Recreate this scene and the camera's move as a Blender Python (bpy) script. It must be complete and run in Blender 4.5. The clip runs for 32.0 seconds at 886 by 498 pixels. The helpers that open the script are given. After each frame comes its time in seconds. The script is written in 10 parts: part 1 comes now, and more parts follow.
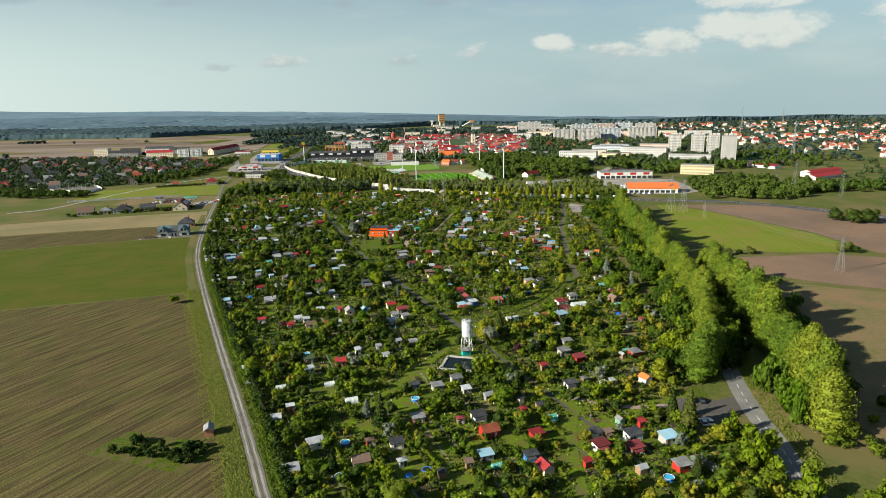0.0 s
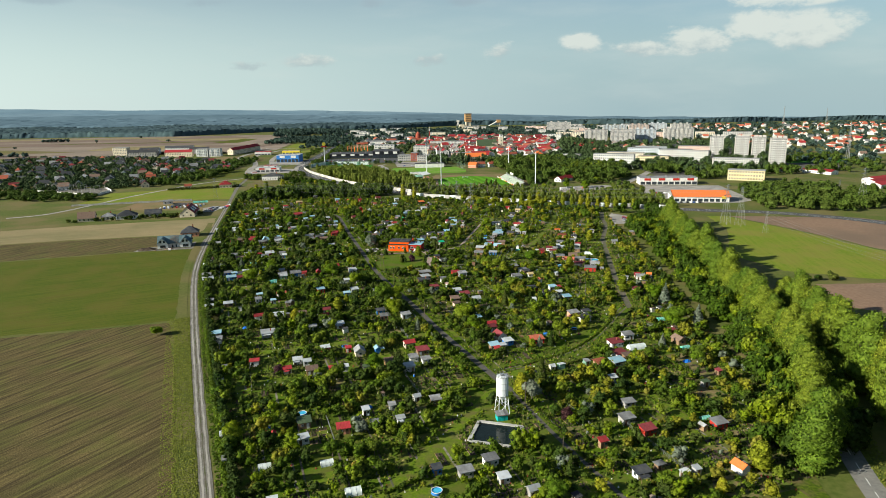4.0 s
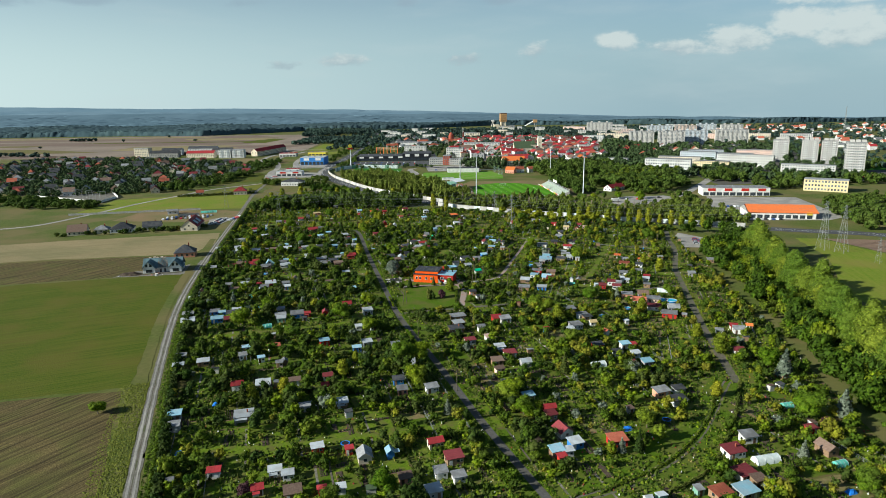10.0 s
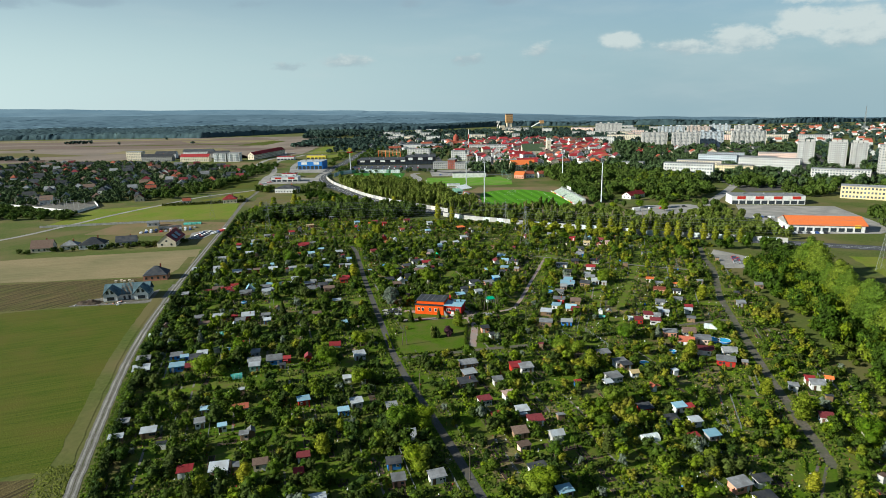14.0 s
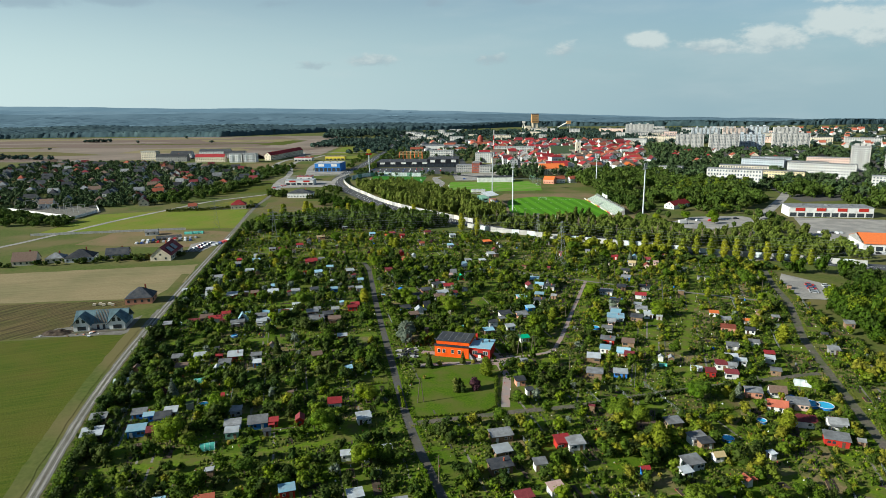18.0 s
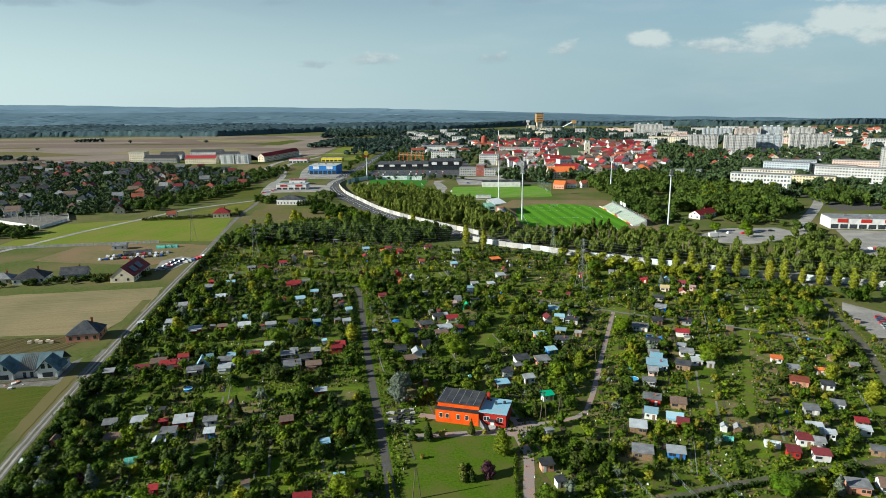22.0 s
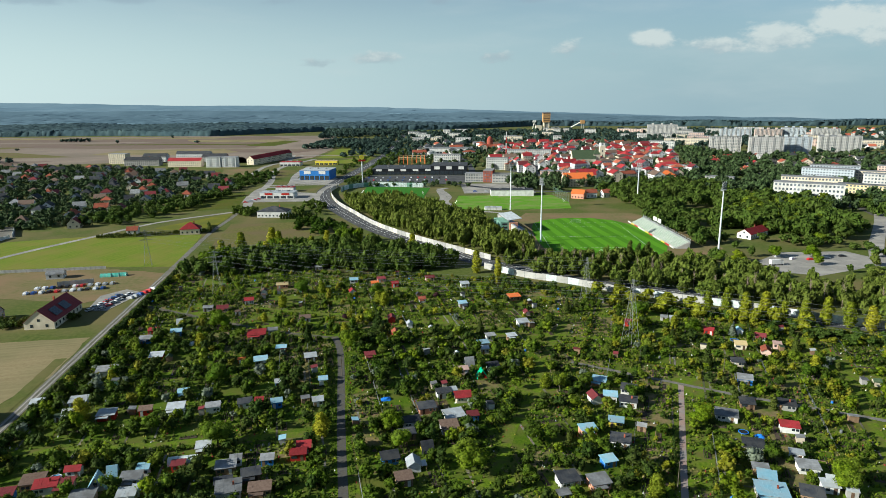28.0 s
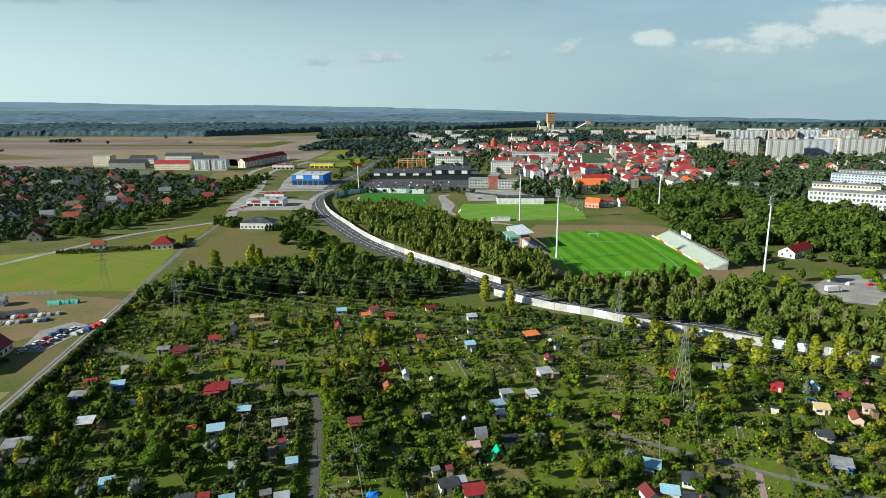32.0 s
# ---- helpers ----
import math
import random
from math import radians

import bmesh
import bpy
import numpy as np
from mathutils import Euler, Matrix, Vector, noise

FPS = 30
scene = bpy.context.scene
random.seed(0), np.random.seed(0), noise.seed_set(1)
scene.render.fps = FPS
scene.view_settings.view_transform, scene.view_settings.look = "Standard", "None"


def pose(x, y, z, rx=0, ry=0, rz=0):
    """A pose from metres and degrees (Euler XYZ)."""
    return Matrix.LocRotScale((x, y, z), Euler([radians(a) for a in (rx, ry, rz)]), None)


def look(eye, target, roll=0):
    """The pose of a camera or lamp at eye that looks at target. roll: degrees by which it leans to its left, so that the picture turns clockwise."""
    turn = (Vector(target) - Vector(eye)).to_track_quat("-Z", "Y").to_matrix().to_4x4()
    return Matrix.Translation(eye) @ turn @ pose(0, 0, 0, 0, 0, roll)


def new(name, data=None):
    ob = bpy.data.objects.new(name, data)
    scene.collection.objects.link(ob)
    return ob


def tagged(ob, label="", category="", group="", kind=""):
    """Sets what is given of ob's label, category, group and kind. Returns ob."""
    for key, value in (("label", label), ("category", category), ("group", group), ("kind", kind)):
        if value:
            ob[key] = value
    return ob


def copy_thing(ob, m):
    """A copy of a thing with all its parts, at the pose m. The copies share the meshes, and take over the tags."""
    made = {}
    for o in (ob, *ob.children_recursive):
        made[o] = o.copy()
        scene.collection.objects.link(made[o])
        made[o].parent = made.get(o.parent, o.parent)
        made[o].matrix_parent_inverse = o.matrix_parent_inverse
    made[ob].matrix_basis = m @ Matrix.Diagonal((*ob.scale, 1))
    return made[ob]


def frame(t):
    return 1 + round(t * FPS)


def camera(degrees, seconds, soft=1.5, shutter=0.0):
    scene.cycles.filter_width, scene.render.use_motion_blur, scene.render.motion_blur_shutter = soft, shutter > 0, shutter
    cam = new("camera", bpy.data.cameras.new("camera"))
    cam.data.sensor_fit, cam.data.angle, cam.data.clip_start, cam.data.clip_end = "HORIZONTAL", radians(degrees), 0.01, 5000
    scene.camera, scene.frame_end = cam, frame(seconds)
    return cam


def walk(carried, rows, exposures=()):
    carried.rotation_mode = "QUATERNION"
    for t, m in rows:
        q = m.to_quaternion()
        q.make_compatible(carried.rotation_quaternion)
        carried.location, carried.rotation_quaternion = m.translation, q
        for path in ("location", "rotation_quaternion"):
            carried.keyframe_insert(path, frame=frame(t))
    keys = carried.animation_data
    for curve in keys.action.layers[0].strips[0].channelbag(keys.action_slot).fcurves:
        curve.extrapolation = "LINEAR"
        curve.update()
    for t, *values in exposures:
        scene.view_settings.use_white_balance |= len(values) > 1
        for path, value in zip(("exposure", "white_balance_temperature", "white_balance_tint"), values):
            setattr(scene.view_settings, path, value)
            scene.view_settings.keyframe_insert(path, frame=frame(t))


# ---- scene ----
# camera: a drone flying straight ahead, about 100 m up
cam = camera(69.14, 32.0, soft=0.5)
PATH = [
    # seconds, x, y, z, yaw to the left, pitch, roll
    (0, -5.66, 0.46, 100.32, -6.674, -12.992, -1.095),
    (0.5, -5.00, 7.37, 100.29, -6.651, -13.021, -1.089),
    (1, -4.37, 14.26, 100.26, -6.649, -13.044, -1.079),
    (1.5, -3.78, 21.14, 100.23, -6.671, -13.059, -1.064),
    (2, -3.22, 28.00, 100.20, -6.678, -13.066, -1.045),
    (2.5, -2.72, 34.83, 100.17, -6.653, -13.062, -1.021),
    (2.8, -2.43, 38.90, 100.15, -6.614, -13.053, -1.004),
    (3, -2.24, 41.61, 100.14, -6.422, -13.048, -0.994),
    (3.1, -2.15, 42.95, 100.13, -5.217, -13.044, -0.988),
    (3.2, -2.07, 44.29, 100.13, -4.555, -13.041, -0.983),
    (3.3, -1.98, 45.63, 100.12, -4.410, -13.038, -0.977),
    (3.5, -1.80, 48.32, 100.11, -4.471, -13.031, -0.966),
    (5.5, -0.19, 75.05, 100.02, -4.402, -13.004, -0.863),
    (6, 0.17, 81.76, 100.00, -4.391, -13.001, -0.838),
    (6.5, 0.51, 88.50, 99.98, -3.849, -13.004, -0.812),
    (7, 0.82, 95.25, 99.97, -3.481, -13.012, -0.790),
    (7.5, 1.09, 101.99, 99.97, -3.240, -13.023, -0.777),
    (7.7, 1.19, 104.69, 99.97, -2.969, -13.027, -0.777),
    (7.9, 1.29, 107.39, 99.97, -2.484, -13.031, -0.777),
    (8, 1.34, 108.74, 99.97, -2.343, -13.034, -0.777),
    (8.2, 1.42, 111.44, 99.97, -1.903, -13.038, -0.781),
    (8.5, 1.55, 115.49, 99.98, -1.638, -13.044, -0.789),
    (9, 1.74, 122.23, 99.99, -1.579, -13.052, -0.811),
    (9.5, 1.90, 128.98, 100.00, -1.583, -13.057, -0.842),
    (10, 2.05, 135.71, 100.01, -1.575, -13.061, -0.877),
    (10.5, 2.17, 142.44, 100.02, -1.564, -13.065, -0.913),
    (11, 2.28, 149.16, 100.04, -1.542, -13.067, -0.947),
    (11.5, 2.36, 155.90, 100.05, -1.519, -13.067, -0.979),
    (12, 2.44, 162.66, 100.06, -1.483, -13.064, -1.006),
    (12.5, 2.49, 169.45, 100.07, -1.530, -13.055, -1.028),
    (13, 2.52, 176.27, 100.08, -1.535, -13.040, -1.040),
    (13.5, 2.54, 183.11, 100.08, -1.571, -13.021, -1.038),
    (14, 2.53, 189.92, 100.08, -1.202, -13.001, -1.019),
    (14.3, 2.52, 193.97, 100.08, -0.390, -12.995, -1.001),
    (14.5, 2.51, 196.67, 100.08, -0.118, -12.991, -0.989),
    (14.8, 2.48, 200.69, 100.08, 0.505, -12.995, -0.970),
    (15.3, 2.44, 207.40, 100.08, 0.647, -13.001, -0.939),
    (16.5, 2.33, 223.49, 100.08, 0.593, -13.015, -0.862),
    (17, 2.26, 230.23, 100.08, 0.633, -13.023, -0.834),
    (17.5, 2.18, 237.03, 100.07, 0.776, -13.028, -0.811),
    (18, 2.07, 243.87, 100.06, 0.790, -13.033, -0.794),
    (18.5, 1.96, 250.73, 100.05, 0.816, -13.040, -0.783),
    (19, 1.82, 257.61, 100.03, 0.832, -13.048, -0.775),
    (19.5, 1.68, 264.50, 100.01, 0.848, -13.058, -0.767),
    (20, 1.54, 271.42, 99.98, 0.865, -13.069, -0.760),
    (20.5, 1.40, 278.35, 99.95, 0.893, -13.082, -0.753),
    (21, 1.25, 285.28, 99.91, 0.908, -13.097, -0.745),
    (21.5, 1.11, 292.22, 99.87, 0.922, -13.114, -0.738),
    (22, 0.96, 299.15, 99.83, 0.943, -13.128, -0.733),
    (22.5, 0.81, 306.05, 99.78, 0.948, -13.137, -0.730),
    (23, 0.65, 312.91, 99.73, 0.962, -13.142, -0.732),
    (23.5, 0.46, 319.73, 99.67, 0.964, -13.143, -0.739),
    (24, 0.24, 326.53, 99.61, 0.963, -13.144, -0.748),
    (24.5, -0.01, 333.31, 99.55, 0.983, -13.145, -0.755),
    (25, -0.29, 340.11, 99.48, 1.028, -13.149, -0.752),
    (25.5, -0.59, 346.94, 99.41, 1.073, -13.158, -0.736),
    (27.5, -1.84, 374.40, 99.15, 1.121, -13.202, -0.629),
    (28, -2.15, 381.28, 99.08, 1.115, -13.209, -0.596),
    (28.5, -2.46, 388.18, 99.03, 1.130, -13.213, -0.564),
    (29, -2.75, 395.06, 98.98, 1.122, -13.218, -0.536),
    (29.5, -3.02, 401.91, 98.93, 1.134, -13.226, -0.514),
    (30, -3.28, 408.72, 98.90, 1.112, -13.234, -0.496),
    (30.5, -3.52, 415.49, 98.86, 1.068, -13.240, -0.481),
    (31, -3.77, 422.20, 98.84, 1.069, -13.241, -0.471),
    (31.5, -4.02, 428.87, 98.81, 1.124, -13.235, -0.465),
    (32, -4.27, 435.51, 98.79, 1.198, -13.215, -0.464),
]


def drone(x, y, z, yaw, pitch, roll):
    a, b = radians(yaw), radians(pitch)
    ahead = Vector((-math.sin(a) * math.cos(b), math.cos(a) * math.cos(b), math.sin(b)))
    eye = Vector((x, y, z))
    return look(eye, eye + ahead, roll)


walk(cam, [(t, drone(*rest)) for t, *rest in PATH], exposures=[(0, 0.80, 6700, 6), (3.5, 0.80, 6650, 5), (6, 0.68, 6080, 3), (12, 0.65, 6080, 3), (27, 0.66, 6080, 3), (32, 0.74, 6080, 3)])

# ---- world and sun ----
SUN_FROM = Vector((-1.0, -0.32, 0.0)).normalized()
SUN_ELEVATION = radians(24)
world = bpy.data.worlds.new("world")
scene.world = world
world.use_nodes = True
wn, wl = world.node_tree.nodes, world.node_tree.links
wn.clear()
w_out = wn.new("ShaderNodeOutputWorld")
w_bg = wn.new("ShaderNodeBackground")
sky = wn.new("ShaderNodeTexSky")
sky.sky_type = "NISHITA"
sky.sun_disc = False
sky.sun_elevation = SUN_ELEVATION
sky.sun_rotation = math.atan2(SUN_FROM.x, SUN_FROM.y)
sky.altitude = 100
sky.air_density, sky.dust_density, sky.ozone_density = 1.0, 0.2, 2.0
w_bg.inputs["Strength"].default_value = 0.053
coords = wn.new("ShaderNodeTexCoord")


def sky_math(kind, a, b, clamp=False):
    node = wn.new("ShaderNodeMath")
    node.operation, node.use_clamp = kind, clamp
    for socket, value in zip(node.inputs, (a, b)):
        if isinstance(value, float):
            socket.default_value = value
        else:
            wl.new(value, socket)
    return node.outputs["Value"]


def sky_range(value, lo, hi, out_lo=0.0, out_hi=1.0):
    node = wn.new("ShaderNodeMapRange")
    node.interpolation_type = "SMOOTHSTEP"
    for socket, number in zip(("From Min", "From Max", "To Min", "To Max"), (lo, hi, out_lo, out_hi)):
        node.inputs[socket].default_value = number
    wl.new(value, node.inputs["Value"])
    return node.outputs["Result"]


def sky_noise(scale, stretch, detail, rough):
    mapping = wn.new("ShaderNodeMapping")
    mapping.inputs["Scale"].default_value = stretch
    wl.new(coords.outputs["Generated"], mapping.inputs["Vector"])
    node = wn.new("ShaderNodeTexNoise")
    node.inputs["Scale"].default_value, node.inputs["Detail"].default_value, node.inputs["Roughness"].default_value = scale, detail, rough
    wl.new(mapping.outputs["Vector"], node.inputs["Vector"])
    return node.outputs["Fac"]


def cloud_field(banks):
    """Soft ellipses round directions (x, y, z), half as wide and high as given, the nearest counting."""
    best = None
    for x, y, z, wide, high, dense in banks:
        mapping = wn.new("ShaderNodeMapping")
        mapping.inputs["Scale"].default_value = (1 / wide, 1 / wide, 1 / high)
        mapping.inputs["Location"].default_value = (-x / wide, -y / wide, -z / high)
        wl.new(coords.outputs["Generated"], mapping.inputs["Vector"])
        far = wn.new("ShaderNodeVectorMath")
        far.operation = "LENGTH"
        wl.new(mapping.outputs["Vector"], far.inputs[0])
        level = sky_range(far.outputs["Value"], 0.0, 1.0, dense, 0.0)
        best = level if best is None else sky_math("MAXIMUM", best, level)
    return best


side = wn.new("ShaderNodeSeparateXYZ")
wl.new(coords.outputs["Generated"], side.inputs["Vector"])
billows = sky_noise(17.0, (1.0, 1.0, 1.9), 8, 0.62)
veils = sky_noise(4.0, (1.0, 1.0, 4.5), 6, 0.55)
# the cumulus bank in the north-east, smaller heaps in a row beside it
heaps = cloud_field([(0.43, 0.90, 0.078, 0.085, 0.030, 0.95), (0.49, 0.87, 0.088, 0.075, 0.032, 1.0), (0.55, 0.83, 0.080, 0.09, 0.036, 1.0), (0.36, 0.93, 0.068, 0.07, 0.020, 0.75), (0.282, 0.956, 0.076, 0.050, 0.022, 0.85), (0.17, 0.983, 0.070, 0.042, 0.022, 0.8), (0.22, 0.975, 0.058, 0.09, 0.012, 0.6), (0.065, 0.996, 0.059, 0.055, 0.014, 0.75), (-0.115, 0.992, 0.060, 0.055, 0.016, 0.75), (-0.20, 0.979, 0.052, 0.045, 0.011, 0.6), (0.52, 0.845, 0.125, 0.12, 0.020, 0.8), (0.70, 0.70, 0.09, 0.16, 0.05, 0.95), (0.9, 0.4, 0.10, 0.2, 0.05, 0.9)])
heap_cover = sky_math("MULTIPLY", sky_range(heaps, 0.0, 0.25), sky_range(sky_math("ADD", heaps, sky_math("MULTIPLY", sky_math("SUBTRACT", billows, 0.48), 2.9)), 0.22, 0.86, 0.0, 0.80))
# dark flat cloud bases high overhead
bases = cloud_field([(-0.43, 0.89, 0.135, 0.09, 0.016, 0.9), (-0.53, 0.84, 0.128, 0.11, 0.018, 0.8), (0.117, 0.984, 0.140, 0.05, 0.014, 0.9), (-0.02, 0.99, 0.138, 0.03, 0.012, 0.7), (-0.24, 0.962, 0.136, 0.06, 0.014, 0.7)])
base_cover = sky_math("MULTIPLY", sky_range(bases, 0.0, 0.35), sky_range(sky_math("ADD", bases, sky_math("MULTIPLY", sky_math("SUBTRACT", billows, 0.5), 1.6)), 0.15, 0.8, 0.0, 0.6))
veil_cover = sky_math("MULTIPLY", sky_range(sky_math("ADD", veils, sky_range(side.outputs["X"], -0.6, 0.6, -0.05, 0.05)), 0.46, 0.80), 0.30)
# lit tops, greyer undersides
w_lit = wn.new("ShaderNodeMix")
w_lit.data_type = "RGBA"
w_lit.inputs["A"].default_value, w_lit.inputs["B"].default_value = (4.9, 5.8, 6.2, 1), (8.4, 8.7, 8.3, 1)
wl.new(sky_range(sky_math("ADD", side.outputs["Z"], sky_math("MULTIPLY", sky_math("SUBTRACT", billows, 0.5), 0.10)), 0.055, 0.085), w_lit.inputs["Factor"])
w_veil, w_base, w_mix = (wn.new("ShaderNodeMix") for _ in range(3))
for node in (w_veil, w_base, w_mix):
    node.data_type = "RGBA"
w_veil.inputs["B"].default_value = (7.2, 7.8, 7.8, 1)
w_base.inputs["B"].default_value = (3.9, 4.9, 5.7, 1)
wl.new(veil_cover, w_veil.inputs["Factor"])
wl.new(base_cover, w_base.inputs["Factor"])
wl.new(heap_cover, w_mix.inputs["Factor"])
wl.new(w_veil.outputs["Result"], w_base.inputs["A"])
wl.new(w_base.outputs["Result"], w_mix.inputs["A"])
wl.new(w_lit.outputs["Result"], w_mix.inputs["B"])
# summer haze: the air pales towards the horizon
height = wn.new("ShaderNodeSeparateXYZ")
wl.new(coords.outputs["Generated"], height.inputs["Vector"])
pale = wn.new("ShaderNodeMapRange")
pale.interpolation_type = "SMOOTHSTEP"
pale.inputs["From Min"].default_value, pale.inputs["From Max"].default_value = 0.0, 0.27
pale.inputs["To Min"].default_value, pale.inputs["To Max"].default_value = 0.90, 0.0
wl.new(height.outputs["Z"], pale.inputs["Value"])
w_haze = wn.new("ShaderNodeMix")
w_haze.data_type = "RGBA"
w_tone = wn.new("ShaderNodeMix")
w_tone.data_type = "RGBA"
w_tone.inputs["A"].default_value, w_tone.inputs["B"].default_value = (8.3, 9.8, 9.7, 1), (4.0, 5.6, 6.4, 1)
glow = wn.new("ShaderNodeMapRange")
glow.inputs["From Min"].default_value, glow.inputs["From Max"].default_value = -0.65, 0.35
wl.new(side.outputs["X"], glow.inputs["Value"])
wl.new(glow.outputs["Result"], w_tone.inputs["Factor"])
wl.new(w_tone.outputs["Result"], w_haze.inputs["B"])
wl.new(pale.outputs["Result"], w_haze.inputs["Factor"])
wl.new(sky.outputs["Color"], w_haze.inputs["A"])
wl.new(w_haze.outputs["Result"], w_veil.inputs["A"])
wl.new(w_mix.outputs["Result"], w_bg.inputs["Color"])
wl.new(w_bg.outputs["Background"], w_out.inputs["Surface"])
sun = new("sun", bpy.data.lights.new("sun", "SUN"))
sun.data.energy, sun.data.angle, sun.data.color = 5.0, radians(0.6), (1.0, 0.94, 0.83)
sun.matrix_world = look(SUN_FROM * 800 + Vector((0, 400, 800 * math.tan(SUN_ELEVATION))), (0, 400, 0))

# ---- materials ----


def shade(name, a, b, size=1.0, rough=0.85, bump=0.0, metal=0.0, c=None, patch=20.0, vary=0.0, island=0.0, through_light=0.0, wave=None, gloss=0.12):
    """A procedural surface: colours a and b by grain (size in metres), c in large patches, varied from object to object."""
    m = bpy.data.materials.new(name)
    m.use_nodes = True
    n, l = m.node_tree.nodes, m.node_tree.links
    bsdf = n["Principled BSDF"]
    bsdf.inputs["Roughness"].default_value, bsdf.inputs["Metallic"].default_value = rough, metal
    bsdf.inputs["Specular IOR Level"].default_value = gloss
    geo = n.new("ShaderNodeNewGeometry")
    grain = n.new("ShaderNodeTexNoise")
    grain.inputs["Scale"].default_value, grain.inputs["Detail"].default_value = 1.0 / size, 5
    l.new(geo.outputs["Position"], grain.inputs["Vector"])
    spread = n.new("ShaderNodeMapRange")
    spread.inputs["From Min"].default_value, spread.inputs["From Max"].default_value = 0.32, 0.68
    l.new(grain.outputs["Fac"], spread.inputs["Value"])
    mix = n.new("ShaderNodeMix")
    mix.data_type = "RGBA"
    mix.inputs["A"].default_value, mix.inputs["B"].default_value = (*a, 1), (*b, 1)
    l.new(spread.outputs["Result"], mix.inputs["Factor"])
    out = mix.outputs["Result"]
    if c:
        big = n.new("ShaderNodeTexNoise")
        big.inputs["Scale"].default_value, big.inputs["Detail"].default_value = 1.0 / patch, 4
        l.new(geo.outputs["Position"], big.inputs["Vector"])
        limit = n.new("ShaderNodeMapRange")
        limit.inputs["From Min"].default_value, limit.inputs["From Max"].default_value = 0.42, 0.64
        l.new(big.outputs["Fac"], limit.inputs["Value"])
        mix2 = n.new("ShaderNodeMix")
        mix2.data_type = "RGBA"
        mix2.inputs["B"].default_value = (*c, 1)
        l.new(limit.outputs["Result"], mix2.inputs["Factor"])
        l.new(out, mix2.inputs["A"])
        out = mix2.outputs["Result"]
    if wave:  # furrows or mown stripes: direction in the plan, spacing in metres, strength, colour, length of a streak (0: even stripes)
        turn, gap, strength, tint, streak = wave
        mapping = n.new("ShaderNodeMapping")
        mapping.vector_type = "TEXTURE"
        mapping.inputs["Rotation"].default_value = (0, 0, radians(turn))
        mapping.inputs["Scale"].default_value = (streak or 1, gap if streak else 1, 1)
        l.new(geo.outputs["Position"], mapping.inputs["Vector"])
        if streak:
            rows = n.new("ShaderNodeTexNoise")
            rows.inputs["Scale"].default_value, rows.inputs["Detail"].default_value, rows.inputs["Roughness"].default_value = 1.0, 4, 0.7
            l.new(mapping.outputs["Vector"], rows.inputs["Vector"])
            sharp = n.new("ShaderNodeMapRange")
            sharp.inputs["From Min"].default_value, sharp.inputs["From Max"].default_value = 0.38, 0.62
            l.new(rows.outputs["Fac"], sharp.inputs["Value"])
            level = sharp.outputs["Result"]
        else:
            rows = n.new("ShaderNodeTexWave")
            rows.inputs["Scale"].default_value = math.pi / 10 / gap
            rows.inputs["Distortion"].default_value = 0.15
            l.new(mapping.outputs["Vector"], rows.inputs["Vector"])
            sharp = n.new("ShaderNodeMapRange")
            sharp.inputs["From Min"].default_value, sharp.inputs["From Max"].default_value = 0.4, 0.6
            l.new(rows.outputs["Fac"], sharp.inputs["Value"])
            level = sharp.outputs["Result"]
        amount = n.new("ShaderNodeMath")
        amount.operation = "MULTIPLY"
        amount.inputs[1].default_value = strength
        l.new(level, amount.inputs[0])
        mix3 = n.new("ShaderNodeMix")
        mix3.data_type = "RGBA"
        mix3.inputs["B"].default_value = (*tint, 1)
        l.new(amount.outputs["Value"], mix3.inputs["Factor"])
        l.new(out, mix3.inputs["A"])
        out = mix3.outputs["Result"]
    for amount, node, socket in ((vary, "ShaderNodeObjectInfo", "Random"), (island, "ShaderNodeNewGeometry", "Random Per Island")):
        if amount:
            source = n.new(node)
            span = n.new("ShaderNodeMapRange")
            span.inputs["To Min"].default_value, span.inputs["To Max"].default_value = 1 - amount, 1 + amount
            l.new(source.outputs[socket], span.inputs["Value"])
            tone = n.new("ShaderNodeHueSaturation")
            l.new(span.outputs["Result"], tone.inputs["Value"])
            if vary and node == "ShaderNodeObjectInfo" and through_light:
                hue = n.new("ShaderNodeMapRange")
                hue.inputs["To Min"].default_value, hue.inputs["To Max"].default_value = 0.515, 0.47
                l.new(source.outputs[socket], hue.inputs["Value"])
                l.new(hue.outputs["Result"], tone.inputs["Hue"])
            l.new(out, tone.inputs["Color"])
            out = tone.outputs["Color"]
    l.new(out, bsdf.inputs["Base Color"])
    if bump:
        relief = n.new("ShaderNodeBump")
        relief.inputs["Strength"].default_value, relief.inputs["Distance"].default_value = 0.6, bump
        l.new(grain.outputs["Fac"], relief.inputs["Height"])
        l.new(relief.outputs["Normal"], bsdf.inputs["Normal"])
    if through_light:
        leaf = n.new("ShaderNodeBsdfTranslucent")
        l.new(out, leaf.inputs["Color"])
        both = n.new("ShaderNodeMixShader")
        both.inputs["Fac"].default_value = through_light
        l.new(bsdf.outputs["BSDF"], both.inputs[1])
        l.new(leaf.outputs["BSDF"], both.inputs[2])
        l.new(both.outputs["Shader"], n["Material Output"].inputs["Surface"])
    return m


